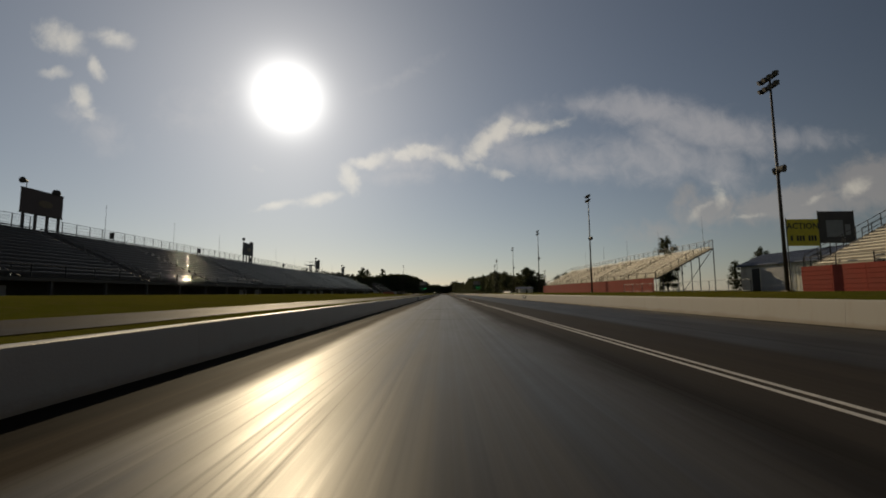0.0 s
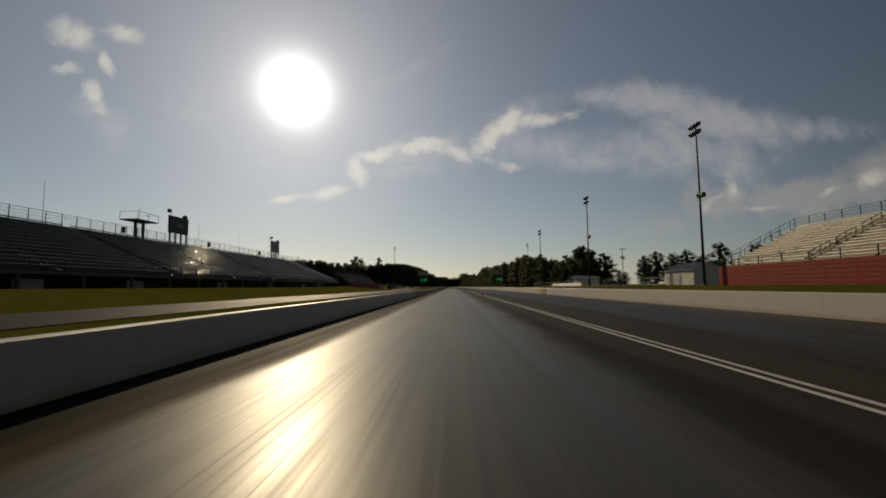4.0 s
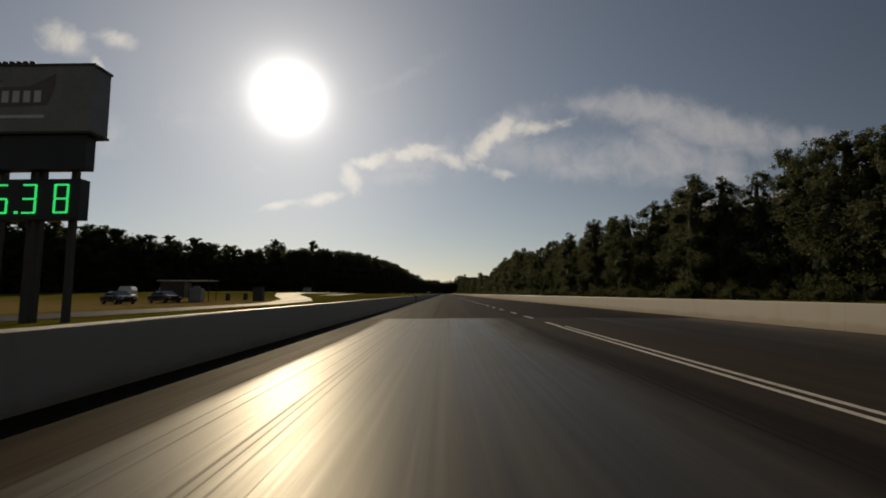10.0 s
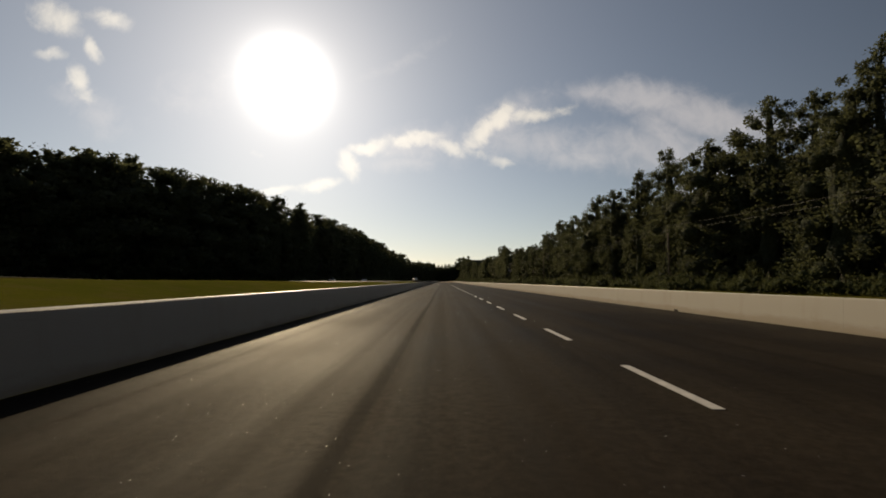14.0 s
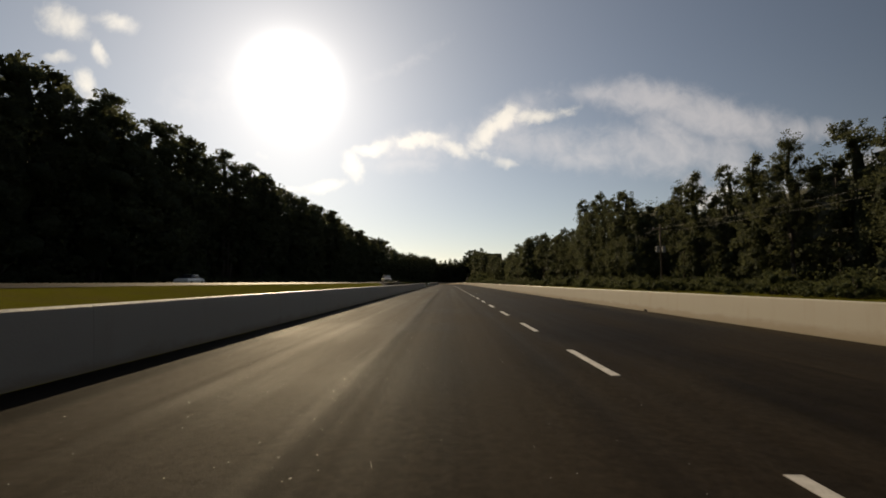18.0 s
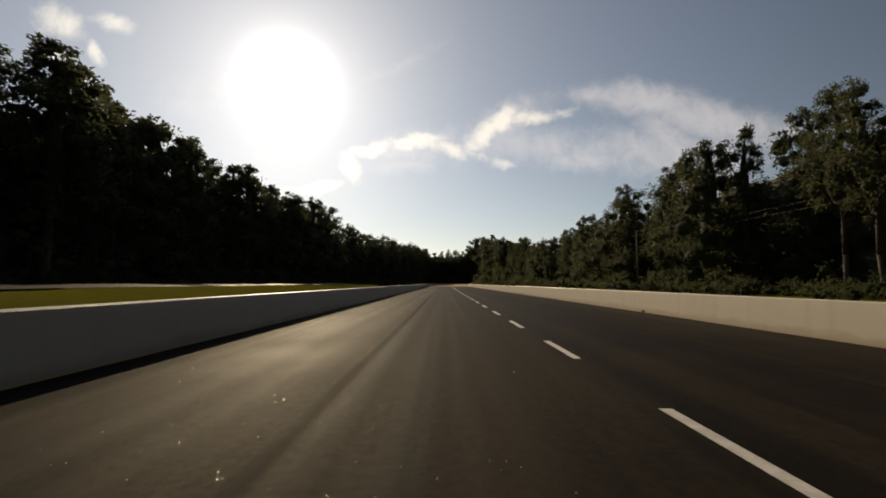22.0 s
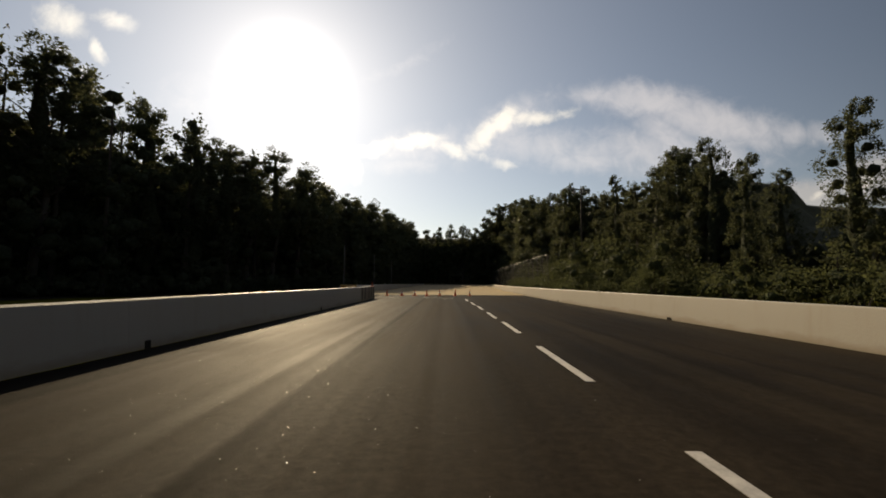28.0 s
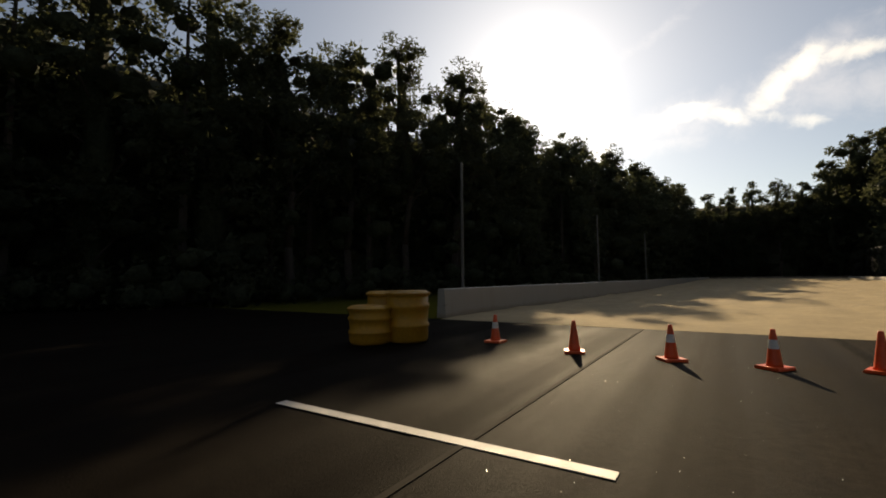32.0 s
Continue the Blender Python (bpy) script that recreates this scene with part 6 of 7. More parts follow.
for i, (x, y, band) in enumerate(((-5.45, 796.0, True), (-4.0, 795.6, False), (-2.75, 795.6, True), (-1.68, 795.6, True), (-0.7, 795.9, False), (0.38, 796.2, True), (1.7, 796.6, False), (2.95, 797.0, True))):
    cone(x, y, turn=17 * i, band=band, h=0.56 if i == 6 else 0.46)
cone(WALL_L - 0.15, 788.8, 0.80, 10, band=False, label="faded orange traffic cone standing on the end of the barrier", h=0.33)
for x, y, h in ((-6.86, 795.40, 0.80), (-7.52, 795.62, 0.78), (-7.28, 794.90, 0.56)):
    b = thing("impact_barrel", "yellow plastic sand barrel guarding the wall's end", "barrel", pose(x, y, 0), group="impact barrels")
    q = 0.36
    part("drum", Geo().lathe([(0.92 * q, 0), (q, 0.06), (q, h * 0.3), (1.05 * q, h * 0.33), (1.05 * q, h * 0.38), (0.97 * q, h * 0.41), (1.02 * q, h * 0.7), (1.07 * q, h * 0.73), (1.07 * q, h * 0.8), (q, h * 0.83), (1.02 * q, h)], 20), M_BARREL, b, smooth=True)
    part("lid", Geo().lathe([(1.09 * q, h), (1.11 * q, h + 0.04), (0.9 * q, h + 0.08)], 20), M_BARREL, b)
for x, y, h in ((-8.75, 800.6, 4.6), (-8.2, 815.0, 4.6), (-7.7, 829.0, 4.6)):
    solid("net_post", Geo().tube((0, 0, -0.2), (0, 0, h), 0.05, 0.04, 8), M_STEEL, "slim grey steel net post beside the end wall", "post", m=pose(x, y, 0), group="net posts")
fence("chain_link_fence", "tall dark chain-link fence overgrown with vines above the sand trap", [(11.6, 805.0), (11.9, 820.0), (12.6, 845.0), (13.4, 876.0)], 4.2, 3.2, (0.1, 4.2), 0.10, M_BLACK)

# ---------------------------------------------------------------- trees


def quads_mesh(name, v, mat):
    me = bpy.data.meshes.new(name)
    n = len(v) // 4
    me.vertices.add(len(v))
    me.vertices.foreach_set("co", v.astype(np.float32).ravel())
    me.loops.add(len(v))
    me.loops.foreach_set("vertex_index", np.arange(len(v), dtype=np.int32))
    me.polygons.add(n)
    me.polygons.foreach_set("loop_start", np.arange(0, len(v), 4, dtype=np.int32))
    me.materials.append(mat)
    me.update(calc_edges=True)
    return me


PHI = (1 + 5 ** 0.5) / 2
ICO_V = np.array([(-1, PHI, 0), (1, PHI, 0), (-1, -PHI, 0), (1, -PHI, 0), (0, -1, PHI), (0, 1, PHI), (0, -1, -PHI), (0, 1, -PHI), (PHI, 0, -1), (PHI, 0, 1), (-PHI, 0, -1), (-PHI, 0, 1)]) / math.hypot(1, PHI)
ICO_F = np.array([(0, 11, 5), (0, 5, 1), (0, 1, 7), (0, 7, 10), (0, 10, 11), (1, 5, 9), (5, 11, 4), (11, 10, 2), (10, 7, 6), (7, 1, 8),
                  (3, 9, 4), (3, 4, 2), (3, 2, 6), (3, 6, 8), (3, 8, 9), (4, 9, 5), (2, 4, 11), (6, 2, 10), (8, 6, 7), (9, 8, 1)])


def lumps(rng, centres, radii, flat=0.8):
    """Uneven closed lumps, the inside of leaf clumps. Returns vertices and triangles."""
    n = len(centres)
    v = ICO_V[None] * rng.uniform(0.72, 1.18, (n, 12, 1)) * radii[:, None, None] * np.array([1, 1, flat]) + centres[:, None, :]
    return v.reshape(-1, 3), (ICO_F[None] + 12 * np.arange(n)[:, None, None]).reshape(-1, 3)


def sprays(rng, centres, radii, each, size, slim=0.55, flat=0.8):
    """Leaf triangles over the skin of clumps, more of them above than below."""
    pick = np.repeat(np.arange(len(centres)), each)
    n = len(pick)
    d = rng.normal(size=(n, 3)) + np.array([0, 0, 0.25])
    d /= np.linalg.norm(d, axis=1)[:, None]
    c = centres[pick] + d * radii[pick][:, None] * rng.random((n, 1)) ** 0.5 * 1.18 * np.array([1, 1, flat])
    a = d + rng.normal(size=(n, 3)) * 0.9
    a /= np.linalg.norm(a, axis=1)[:, None]
    b = np.cross(a, rng.normal(size=(n, 3)))
    b /= np.linalg.norm(b, axis=1)[:, None]
    s = size * rng.uniform(0.6, 1.35, (n, 1))
    v = np.stack([c + a * s * 1.1, c - a * s * 0.6 + b * s * slim, c - a * s * 0.6 - b * s * slim], axis=1).reshape(-1, 3)
    return v, np.arange(3 * n).reshape(-1, 3)


def foliage_mesh(name, pieces, mat):
    """One mesh out of (vertices, triangles, smooth) pieces."""
    vs, fs, sm, n = [], [], [], 0
    for v, f, smooth in pieces:
        vs.append(v)
        fs.append(f + n)
        sm.append(np.full(len(f), smooth))
        n += len(v)
    v, f, sm = np.concatenate(vs), np.concatenate(fs), np.concatenate(sm)
    me = bpy.data.meshes.new(name)
    me.vertices.add(len(v))
    me.vertices.foreach_set("co", v.astype(np.float32).ravel())
    me.loops.add(3 * len(f))
    me.loops.foreach_set("vertex_index", f.astype(np.int32).ravel())
    me.polygons.add(len(f))
    me.polygons.foreach_set("loop_start", np.arange(0, 3 * len(f), 3, dtype=np.int32))
    me.polygons.foreach_set("use_smooth", sm)
    me.materials.append(mat)
    me.update(calc_edges=True)
    return me


def tree_shape(kind, seed, level, mat):
    """Trunk geometry and crown mesh for a tree 20 m high: lobes on limbs, each lobe a heap of leaf clumps."""
    rng = np.random.default_rng(seed)
    H = 20.0
    trunk = Geo()
    pts = [Vector((0, 0, -0.6))]
    for i in range(1, 6):
        pts.append(Vector((rng.normal() * 0.18 * i ** 0.5, rng.normal() * 0.18 * i ** 0.5, H * 0.93 * i / 5)))
    r0 = 0.24 if kind != "oak" else 0.32
    for i in range(5):
        trunk.tube(pts[i], pts[i + 1], r0 * (1 - i / 5.6), r0 * (1 - (i + 1) / 5.6), 7)

    def axis(z):
        t = min(max(z / (H * 0.93) * 5, 0), 4.999)
        i = int(t)
        return pts[i].lerp(pts[i + 1], t - i)

    low, reach, n, each, rough = {"pine": (0.36, 2.9, 22, 8, 0.40), "oak": (0.05, 4.1, 22, 9, 0.20), "column": (0.02, 2.6, 23, 8, 0.22), "poplar": (0.06, 3.1, 23, 8, 0.24)}[kind]
    ph = rng.random(5) * 6.283

    def girth(u, t):
        """Radius of the crown at u of its height, towards t."""
        if kind == "pine":
            w = (0.55 + 0.55 * math.sin(math.pi * (0.1 + 0.8 * u))) * (1.0 - 0.58 * u ** 2.0)
        elif kind == "oak":
            w = math.sin(math.pi * (0.2 + 0.77 * u)) ** 0.6
        elif kind == "column":
            w = 1.0 - 0.72 * u ** 2.2
        else:
            w = 0.25 + 0.75 * math.sin(math.pi * (0.2 + 0.74 * u)) ** 0.75 * (1 - 0.2 * u ** 3)
        z = u * (1 - low) * H
        bumpy = 0.4 * math.sin(2 * t + ph[0] + 0.5 * z) + 0.35 * math.sin(3 * t + ph[1] - 0.9 * z) + 0.3 * math.sin(t + ph[2] + 1.7 * z) + 0.25 * math.sin(5 * t + ph[3] + 2.3 * z)
        return reach * w * (1 + rough * bumpy)

    # the closed inside of the crown
    rings, sides = 11, 8
    cv, cf = [], []
    for i in range(rings):
        u = i / (rings - 1)
        z = H * (low + 0.03 + (0.90 - low) * u)
        o = axis(z)
        for j in range(sides):
            t = 2 * math.pi * (j + 0.5 * (i % 2)) / sides
            w = girth(u, t) * (0.20 if kind == "pine" else 0.36 if kind == "oak" else 0.27) * (1 - 0.5 * u) * rng.uniform(0.7, 1.15) * (0.35 if i in (0, rings - 1) else 1.0)
            cv.append((o.x + math.cos(t) * w, o.y + math.sin(t) * w, z + rng.uniform(-0.35, 0.35)))
    for i in range(rings - 1):
        for j in range(sides):
            a, b, c, d = i * sides + j, i * sides + (j + 1) % sides, (i + 1) * sides + (j + 1) % sides, (i + 1) * sides + j
            cf += [(a, b, c), (a, c, d)]
    # lobes, each a heap of leaf clumps
    cl, cr, lc, lr = [], [], [], []
    for i in range(n):
        u = (i + rng.random()) / n
        t = i * 2.4 + rng.uniform(-0.5, 0.5)
        w = girth(u, t)
        z = H * (low + (0.93 - low) * u)
        c = axis(z) + Vector((math.cos(t) * w * 0.58, math.sin(t) * w * 0.58, 0))
        r = (0.28 if kind == "pine" else 0.36) * w + 0.42
        lc.append(tuple(c))
        lr.append(r)
        trunk.tube(axis(max(z - 0.4 - 0.45 * w, 0.5)), c, 0.08, 0.025, 4, False)
        for k in range(each):
            d = Vector((rng.normal() + 0.6 * math.cos(t), rng.normal() + 0.6 * math.sin(t), rng.normal() + 0.3)).normalized()
            cl.append(tuple(c + d * r * rng.uniform(0.55, 1.12)))
            cr.append(r * rng.uniform(0.34, 0.58))
    top = axis(H * 0.93)
    for k in range(10):
        cl.append(tuple(top + Vector((rng.normal() * 0.45, rng.normal() * 0.45, rng.uniform(-0.9, 1.0)))))
        cr.append(rng.uniform(0.28, 0.5))
    if kind == "pine":
        for i in range(7):
            z, t = H * rng.uniform(0.15, 0.40), rng.random() * 6.283
            o = axis(z)
            trunk.tube(o, o + Vector((math.cos(t), math.sin(t), 0.25)) * rng.uniform(0.5, 1.5), 0.04, 0.012, 4, False)
    count, size = ((15, 0.29), (23, 0.205), (40, 0.145))[level]
    pieces = [(np.array(cv), np.array(cf), True), (*lumps(rng, np.array(lc), np.array(lr) * (0.60 if kind == "oak" else 0.44), 0.95), True)]
    pieces.append((*sprays(rng, np.array(cl), np.array(cr), count, size, 0.42 if kind == "pine" else 0.58, 1.1), False))
    return trunk, foliage_mesh("crown", pieces, mat)


KINDS = {
    "pine": ("pine_tree", "tall pine with a bare dark trunk and ragged dark green crown", M_NEEDLE),
    "oak": ("broadleaf_tree", "broad dark green leafy tree at the wood's edge", M_LEAF),
    "column": ("vine_covered_tree", "narrow tree hung with vines down to the ground", M_LEAF),
    "poplar": ("poplar_tree", "slender tall broadleaf tree with a dark green crown", M_LEAF),
}
PROTO = {}
for kind in KINDS:
    for s in range(6):
        nm, lab, mat = KINDS[kind]
        trunk, crown = tree_shape(kind, 11 + 7 * s + len(kind), s // 2, mat)
        PROTO[kind, s] = (trunk.mesh("trunk", M_BARK, True), crown)


def tree(kind, s, x, y, height, turn=None, wide=1.0):
    nm, lab, mat = KINDS[kind]
    s = s % 2 + (4 if x > 0 and 300 < y < 860 or 750 < y < 852 and x > -34 or y < 240 else 2 if abs(x) < 60 and y > 280 else 0)
    k = height / 20.0
    t = thing(nm, lab, "tree", pose(x, y, gz(x, y) - 0.05, random.uniform(-2, 2), random.uniform(-2, 2), random.uniform(0, 360) if turn is None else turn) @ Matrix.Diagonal((k * wide, k * wide, k, 1)), group="trees along the track")
    part("trunk", PROTO[kind, s][0], None, t)
    part("crown", PROTO[kind, s][1], None, t)
    return t


def woods(name, spots, seed, label):
    """Far trees in the depth of the wood as one mesh of leaf clumps and one of stems."""
    rng = np.random.default_rng(seed)
    pieces, stems = [], Geo()
    for x, y, h in spots:
        n, h = 18, h * 0.90
        z0 = gz(x, y)
        cz = z0 + h * np.concatenate([0.12 + 0.84 * rng.random(n - 5) ** 0.8, 0.03 + 0.30 * rng.random(5)])
        w = 3.3 * np.sqrt(np.clip(1.05 - ((cz - z0) / h) ** 2.2, 0.05, 1))
        t = rng.random(n) * 6.283
        c = np.stack([x + np.cos(t) * w * 0.7, y + np.sin(t) * w * 0.7, cz], axis=1)
        r = rng.uniform(0.9, 1.7, n) * (1.15 - 0.25 * (cz - z0) / h)
        pieces.append((*lumps(rng, c, r * 0.5), True))
        pieces.append((*sprays(rng, c, r, 22, 0.23, 0.58, 1.1), False))
        stems.tube((x, y, z0 - 0.3), (x, y, z0 + h * 0.9), 0.22, 0.05, 5, False)
    w = thing(name, label, "woods", kind="stuff")
    part("foliage", foliage_mesh("foliage", pieces, M_LEAF), None, w, kind="stuff")
    part("stems", stems, M_BARK, w, kind="stuff")


grit()
R = random.Random(5)


def edge_right(y):
    return float(np.interp(y, [235, 271, 315, 367, 440, 660, 763, 798, 826, 845, 880], [52, 40, 34, 31, 28.5, 28.5, 25, 25.5, 25.5, 22, 19]))


def top_right(y):
    return float(np.interp(y, [225, 240, 246, 252, 258, 266, 273, 280, 300, 440, 458, 475, 505, 540, 565, 572, 600, 632, 638, 652, 660, 675, 688, 700, 715, 736, 745, 776, 783, 789, 797, 802, 808, 813, 820, 845, 880],
                           [9, 9.5, 10.8, 13.6, 14.5, 9.5, 9.5, 13.5, 15.5, 14.2, 14.6, 17.8, 17.4, 15.0, 14.5, 12.2, 12.8, 13.4, 17.0, 17.0, 13.8, 13.2, 15.2, 15.2, 14.8, 12.4, 12.6, 12.4, 9.0, 5.5, 6.5, 14.0, 15.2, 13.8, 13.8, 17.5, 22.5]))


def edge_left(y):
    return float(np.interp(y, [315, 411, 470, 543, 587, 660, 733, 778, 807, 880], [-135, -108, -80, -56, -45, -39, -34, -30, -21.5, -9]))


def top_left(y):
    return float(np.interp(y, [315, 411, 480, 505, 525, 560, 625, 690, 730, 779, 788, 800, 812, 880], [18.5, 19.8, 18.0, 20.2, 24.0, 25.2, 24.6, 23.6, 21.2, 19.8, 18.4, 17.0, 17.4, 18.3]))


mixr = ["oak", "column", "poplar", "pine", "column", "poplar"]
y = 244.0
while y < 891:
    x = edge_right(y) + R.uniform(-1.5, 2.5)
    kind = R.choice(mixr if y > 411 else ["oak", "oak", "poplar", "pine", "oak"] if y > 300 else ["oak"])
    if not 779 < y < 801:
        tree(kind, R.randrange(3), x, y, top_right(y) * R.uniform(0.86, 1.05), wide=R.uniform(1.0, 1.3) * (1.3 if y < 300 else 1.0))
    y += R.uniform(2.7, 4.6)
for x, y, h, w in ((25.4, 799.4, 14.6, 0.95), (26.6, 802.6, 13.2, 0.9), (25.3, 794.6, 11.6, 0.85), (25.6, 791.2, 9.8, 0.9), (25.2, 784.6, 12.2, 1.0), (26.2, 781.6, 11.0, 1.0), (25.4, 804.6, 14.8, 1.15), (27.0, 806.6, 15.2, 1.1)):
    tree("poplar", R.randrange(3), x, y, h, wide=w)
y = 345.0
while y < 891:
    x = edge_left(y) + R.uniform(-2.5, 1.5)
    kind = R.choice(["pine", "pine", "oak", "poplar", "column"] if y > 560 else ["oak"])
    tree(kind, R.randrange(3), x, y, top_left(y) * R.uniform(0.92, 1.03), wide=R.uniform(1.2, 1.55) * (1.2 if y < 560 else 1.0))
    y += R.uniform(2.8, 4.8)
for x, y, h, w in ((-76, 554, 31.5, 1.0), (-103, 566, 34.0, 1.2), (-96, 560, 31.0, 1.1)):
    tree("oak", R.randrange(3), x, y, h, wide=w)
x = -14.0
while x < 26:
    tree(R.choice(["pine", "oak", "column"]), R.randrange(3), x, 885 + R.uniform(-2, 4), R.uniform(16, 18.5) + 7 * smoothstep(8, 18, x), wide=1.2)
    x += R.uniform(3.0, 4.5)


def deep(edge, top, y0, y1, sign, rows, gap):
    out = []
    for r in range(rows):
        y = y0
        while y < y1:
            out.append((edge(y) + sign * (4 + 4.5 * r + R.uniform(-2, 2)), y, top(y) * R.uniform(0.82, 1.06)))
            y += R.uniform(gap * 0.8, gap * 1.3)
    return out


woods("woods_right", deep(edge_right, top_right, 250, 893, 1, 1, 2.6), 3, "dense dark green wood behind the roadside trees")
fill = [(x + 3.2, y, h * 1.05) for x, y, h in deep(edge_left, top_left, 352, 884, -1, 1, 2.5)]
high = [(edge_left(370 + 3.2 * i) - R.uniform(16, 30), 370 + 3.2 * i, 19.5 + 6.0 * smoothstep(368, 410, 370 + 3.2 * i) * (1 - smoothstep(425, 470, 370 + 3.2 * i)) + R.uniform(-0.8, 0.8)) for i in range(32)]
woods("woods_left", deep(edge_left, top_left, 352, 893, -1, 1, 2.4) + fill + high, 4, "dense dark green wood in shade behind the meadow")


def wood_mass(name, place, top, s0, s1, label, taper=20):
    """The closed inside of a wood, lumpy foliage from the ground to below the tree tops."""
    prof = [(0.0, -0.03), (0.5, 0.08), (0.2, 0.16), (0.6, 0.26), (0.3, 0.36), (0.9, 0.46), (0.8, 0.55), (1.3, 0.66), (2.0, 0.73), (3.4, 0.77), (5.5, 0.79), (8, 0.79), (12, 0.79), (18, 0.78), (19, -0.03)]
    n = int((s1 - s0) / 1.4)
    g = Geo()
    for j in range(n + 1):
        s = s0 + (s1 - s0) * j / n
        h = top(s) * (0.15 + 0.85 * smoothstep(0, 14, min(s - s0, s1 - s + taper)))
        for d, f in prof:
            x, y = place(s, d)
            f *= 1 - 0.32 * smoothstep(3.0, 9.0, d)
            w = noise.noise_vector((x * 0.33, y * 0.33, f * h * 0.33)) * 1.3 + noise.noise_vector((x * 1.1, y * 1.1, f * h * 1.1)) * 0.6
            g.v.append((x + w.x, y + w.y, gz(x, y) + f * h + (w.z * 0.4 if f > 0.05 else 0.0)))
    k = len(prof)
    for j in range(n):
        for i in range(k - 1):
            a = j * k + i
            g.f.append((a, a + 1, a + k + 1, a + k))
    solid(name, g, M_MASS, label, "woods", kind="stuff")


wood_mass("wood_interior_right", lambda s, d: (edge_right(s) + 3.2 + d, s), top_right, 262, 893, "closed dark foliage inside the roadside wood")
wood_mass("wood_interior_left", lambda s, d: (edge_left(s) - 3.2 - d, s), top_left, 318, 893, "closed dark foliage inside the shaded wood")
wood_mass("wood_interior_end", lambda s, d: (s, 887.5 + d), lambda s: 19.0 + 6 * smoothstep(8, 19, s), -26, 40, "closed dark foliage behind the sand trap")
back = [(R.uniform(-60, 60), R.uniform(889, 930), R.uniform(14, 18)) for _ in range(90)]
back += [(R.uniform(-200, -138), R.uniform(270, 350), R.uniform(13, 17)) for _ in range(60)]
woods("woods_far", back, 6, "distant wooded skyline of dark green trees")


def shrub_mesh(seed, mat, count, leaf):
    rng = np.random.default_rng(seed)
    n = 26
    t, r = rng.random(n) * 6.283, rng.random(n) ** 0.5
    c = np.stack([np.cos(t) * r * 1.3, np.sin(t) * r * 1.3, 0.25 + 1.5 * rng.random(n) * (1.15 - r)], axis=1)
    stems = Geo()
    for q in c[::3]:
        stems.tube((q[0] * 0.2, q[1] * 0.2, -0.2), tuple(q), 0.04, 0.015, 4, False)
    r = rng.uniform(0.3, 0.65, n)
    pieces = [(*lumps(rng, c[::2] * 0.85, r[::2] * 0.55, 0.9), True), (*sprays(rng, c, r, count // n, leaf, 0.5, 0.95), False)]
    return foliage_mesh("foliage", pieces, mat), stems.mesh("branchwork", M_BARK)


SHRUB = [shrub_mesh(s, M_VINE, 1250, 0.068) for s in (3, 4, 5)]
THICKET = [shrub_mesh(s, M_VINE, 5200, 0.046) for s in (6, 7)]


def shrub(x, y, size, kinds=SHRUB, label="sunlit yellow-green shrub in front of the wood"):
    s = thing("shrub", label, "shrub", pose(x, y, gz(x, y) - 0.05, 0, 0, R.uniform(0, 360)) @ Matrix.Diagonal((size, size, size * R.uniform(0.8, 1.1), 1)), group="shrubs along the wood")
    f, st = R.choice(kinds)
    part("foliage", f, None, s)
    part("branchwork", st, None, s)


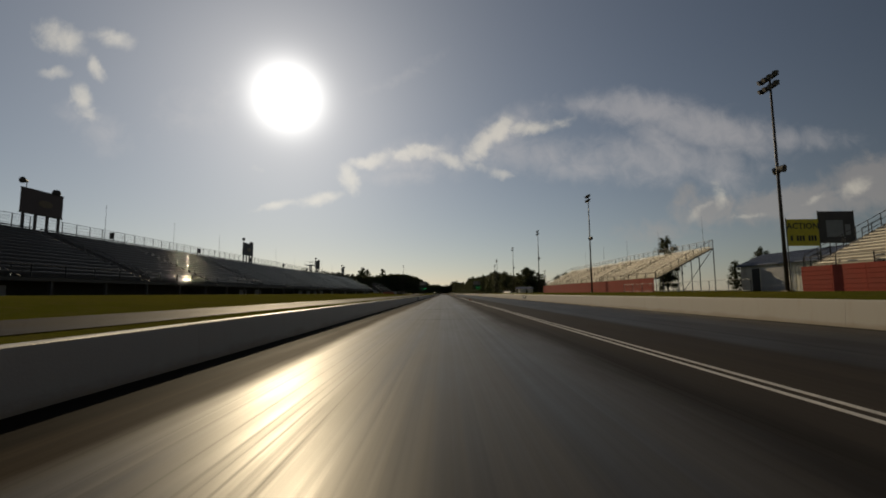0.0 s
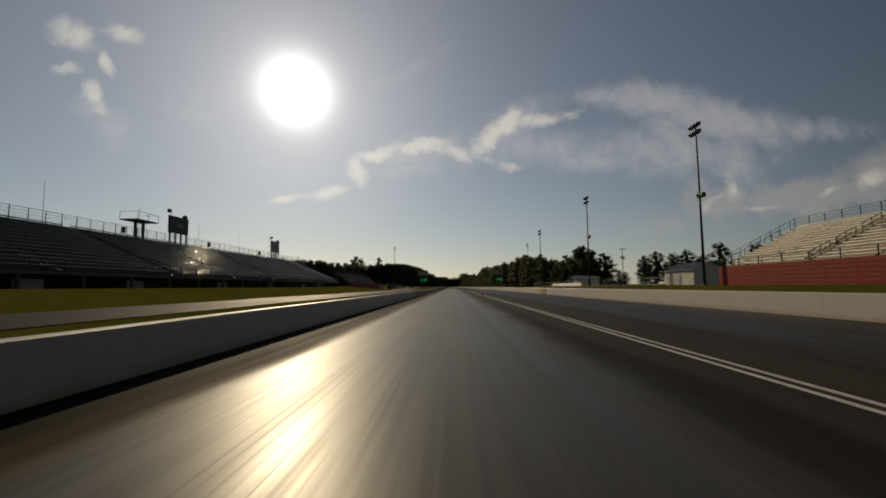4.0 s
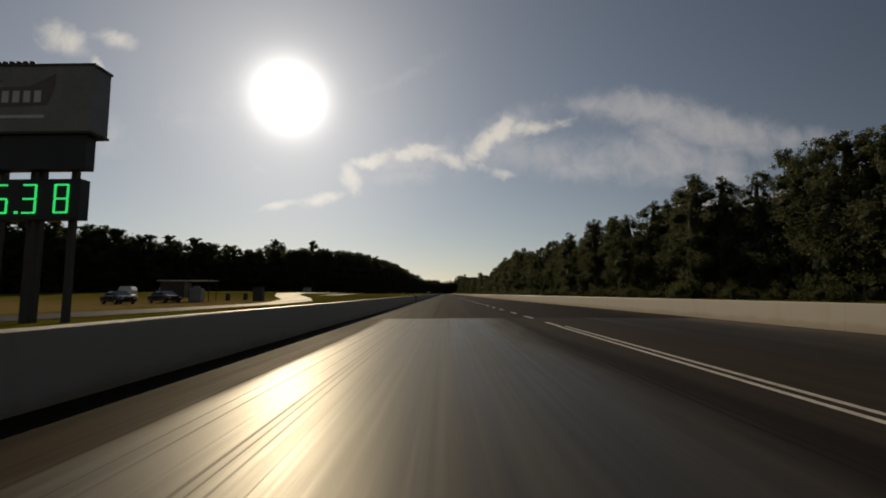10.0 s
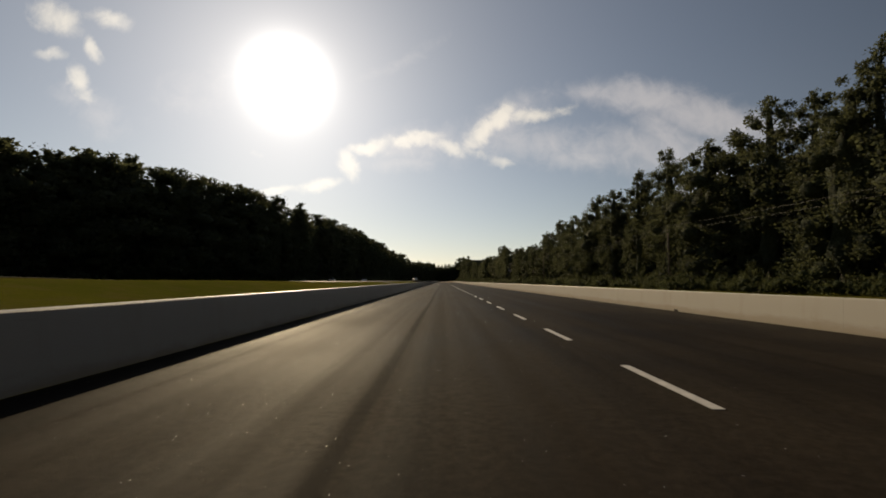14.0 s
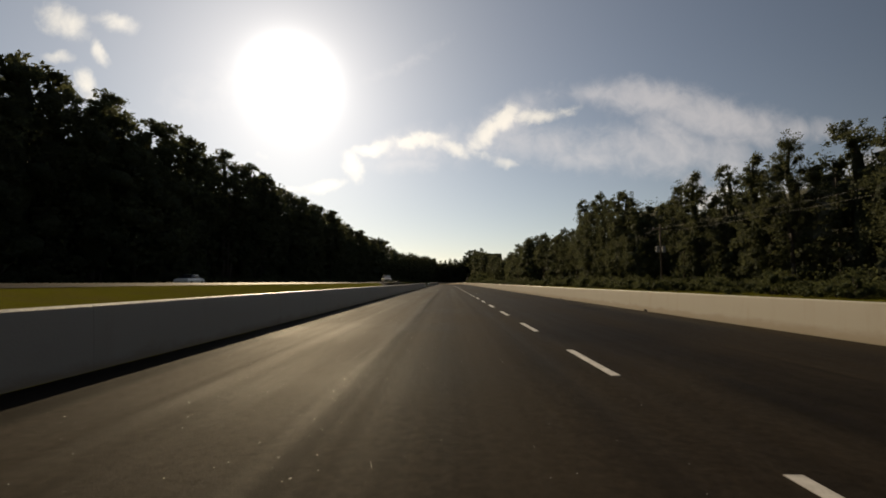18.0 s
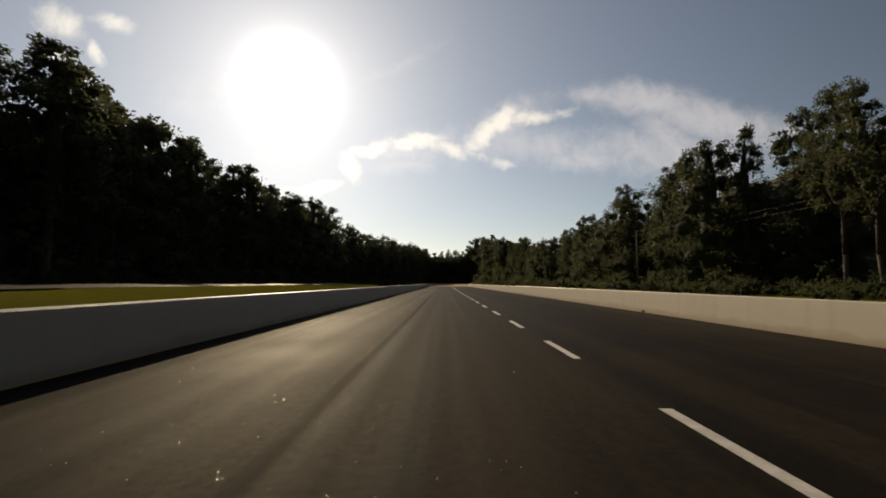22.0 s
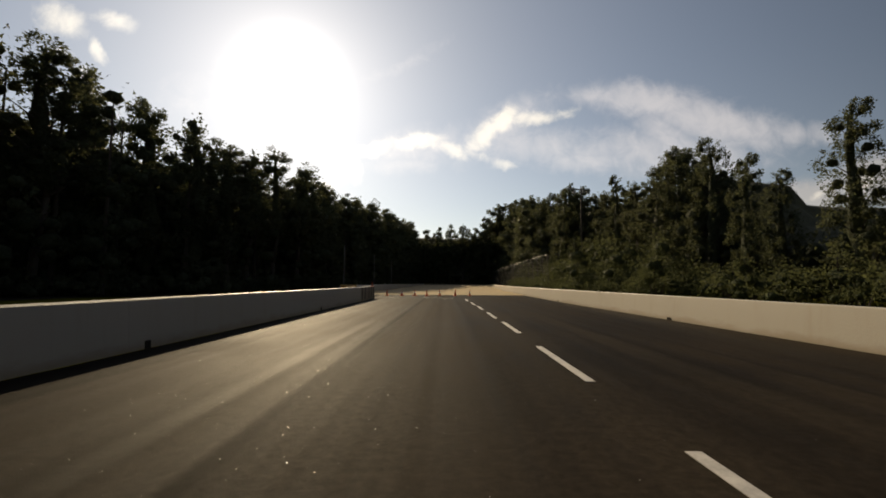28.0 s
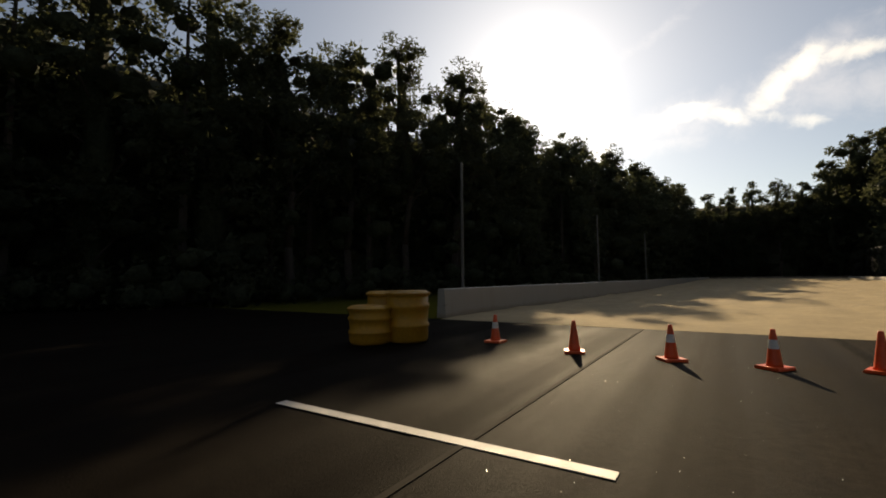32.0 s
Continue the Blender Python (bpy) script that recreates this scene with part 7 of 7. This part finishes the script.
y = 330.0
while y < 815:
    e = edge_right(y)
    big = 1.0 + 0.45 * smoothstep(740, 790, y)
    shrub(e - R.uniform(2.0, 5.5), y, R.uniform(0.6, 1.3) * big)
    if y > 745 or R.random() < 0.35:
        shrub(e - R.uniform(4.5, 8.5), y + 1.5, R.uniform(0.5, 1.1) * big)
    y += R.uniform(2.4, 4.2)
for x, y, h in ((49.0, 108.0, 12.5), (52.0, 90.0, 5.6), (54.6, 89.0, 5.0), (64.0, 100.0, 9.0), (56.0, 66.0, 8.0), (56.5, 229.0, 8.8), (60.5, 231.0, 10.2), (65.0, 229.0, 9.6), (69.5, 231.0, 10.6), (73.0, 228.0, 8.8), (79.0, 230.0, 12.5), (92.0, 233.0, 12.5), (76.0, 236.0, 8.5), (51.5, 236.0, 4.8), (54.0, 238.0, 4.4), (58.5, 234.0, 7.5), (67.0, 235.0, 8.5)):
    tree("oak", R.randrange(3), x, y, h, wide=1.6 if y > 200 else 1.2)


def thicket_band(name, label, edge, sign, y0, y1, gap, off, size, mat, count, leaf, seed):
    """Low bushes too many to tell apart, along the foot of a wood."""
    rng = np.random.default_rng(seed)
    pieces = []
    y = y0
    while y < y1:
        x, k = edge(y) + sign * rng.uniform(*off), rng.uniform(*size)
        n = 14
        t, r = rng.random(n) * 6.283, rng.random(n) ** 0.5
        c = np.stack([x + np.cos(t) * r * 1.4 * k, y + np.sin(t) * r * 1.4 * k, gz(x, y) + k * (0.2 + 1.5 * rng.random(n) * (1.15 - r))], axis=1)
        r = rng.uniform(0.35, 0.7, n) * k
        pieces += [(*lumps(rng, c[::2], r[::2] * 0.6, 0.9), True), (*sprays(rng, c, r, count // n, leaf, 0.5, 0.95), False)]
        y += rng.uniform(*gap)
    ob = new(name, foliage_mesh(name, pieces, mat))
    tagged(ob, label, "undergrowth", kind="stuff")


thicket_band("hedge_growth", "rough olive-green hedge along the foot of the wood", edge_right, -1, 440, 745, (1.8, 3.0), (2.3, 4.2), (0.7, 1.05), M_VINE, 460, 0.10, 31)
thicket_band("undergrowth", "dark green undergrowth in the shade of the wood", edge_left, 1, 500, 882, (2.2, 3.6), (0.5, 2.5), (1.0, 1.7), M_LEAF, 330, 0.16, 32)
for x, y, size in ((12.4, 799.0, 1.3), (13.6, 803.0, 1.9), (15.4, 806.5, 2.7), (17.2, 801.5, 2.3), (14.4, 796.0, 1.5), (17.8, 808.0, 3.2), (20.5, 804.0, 2.8), (16.4, 791.5, 1.6), (19.6, 796.5, 2.2), (13.2, 808.5, 2.0), (12.9, 815.0, 1.7), (13.6, 823.0, 1.9), (14.0, 832.0, 1.8)):
    shrub(x, y, size, THICKET, "tangled green thicket grown over the bank beside the sand trap")
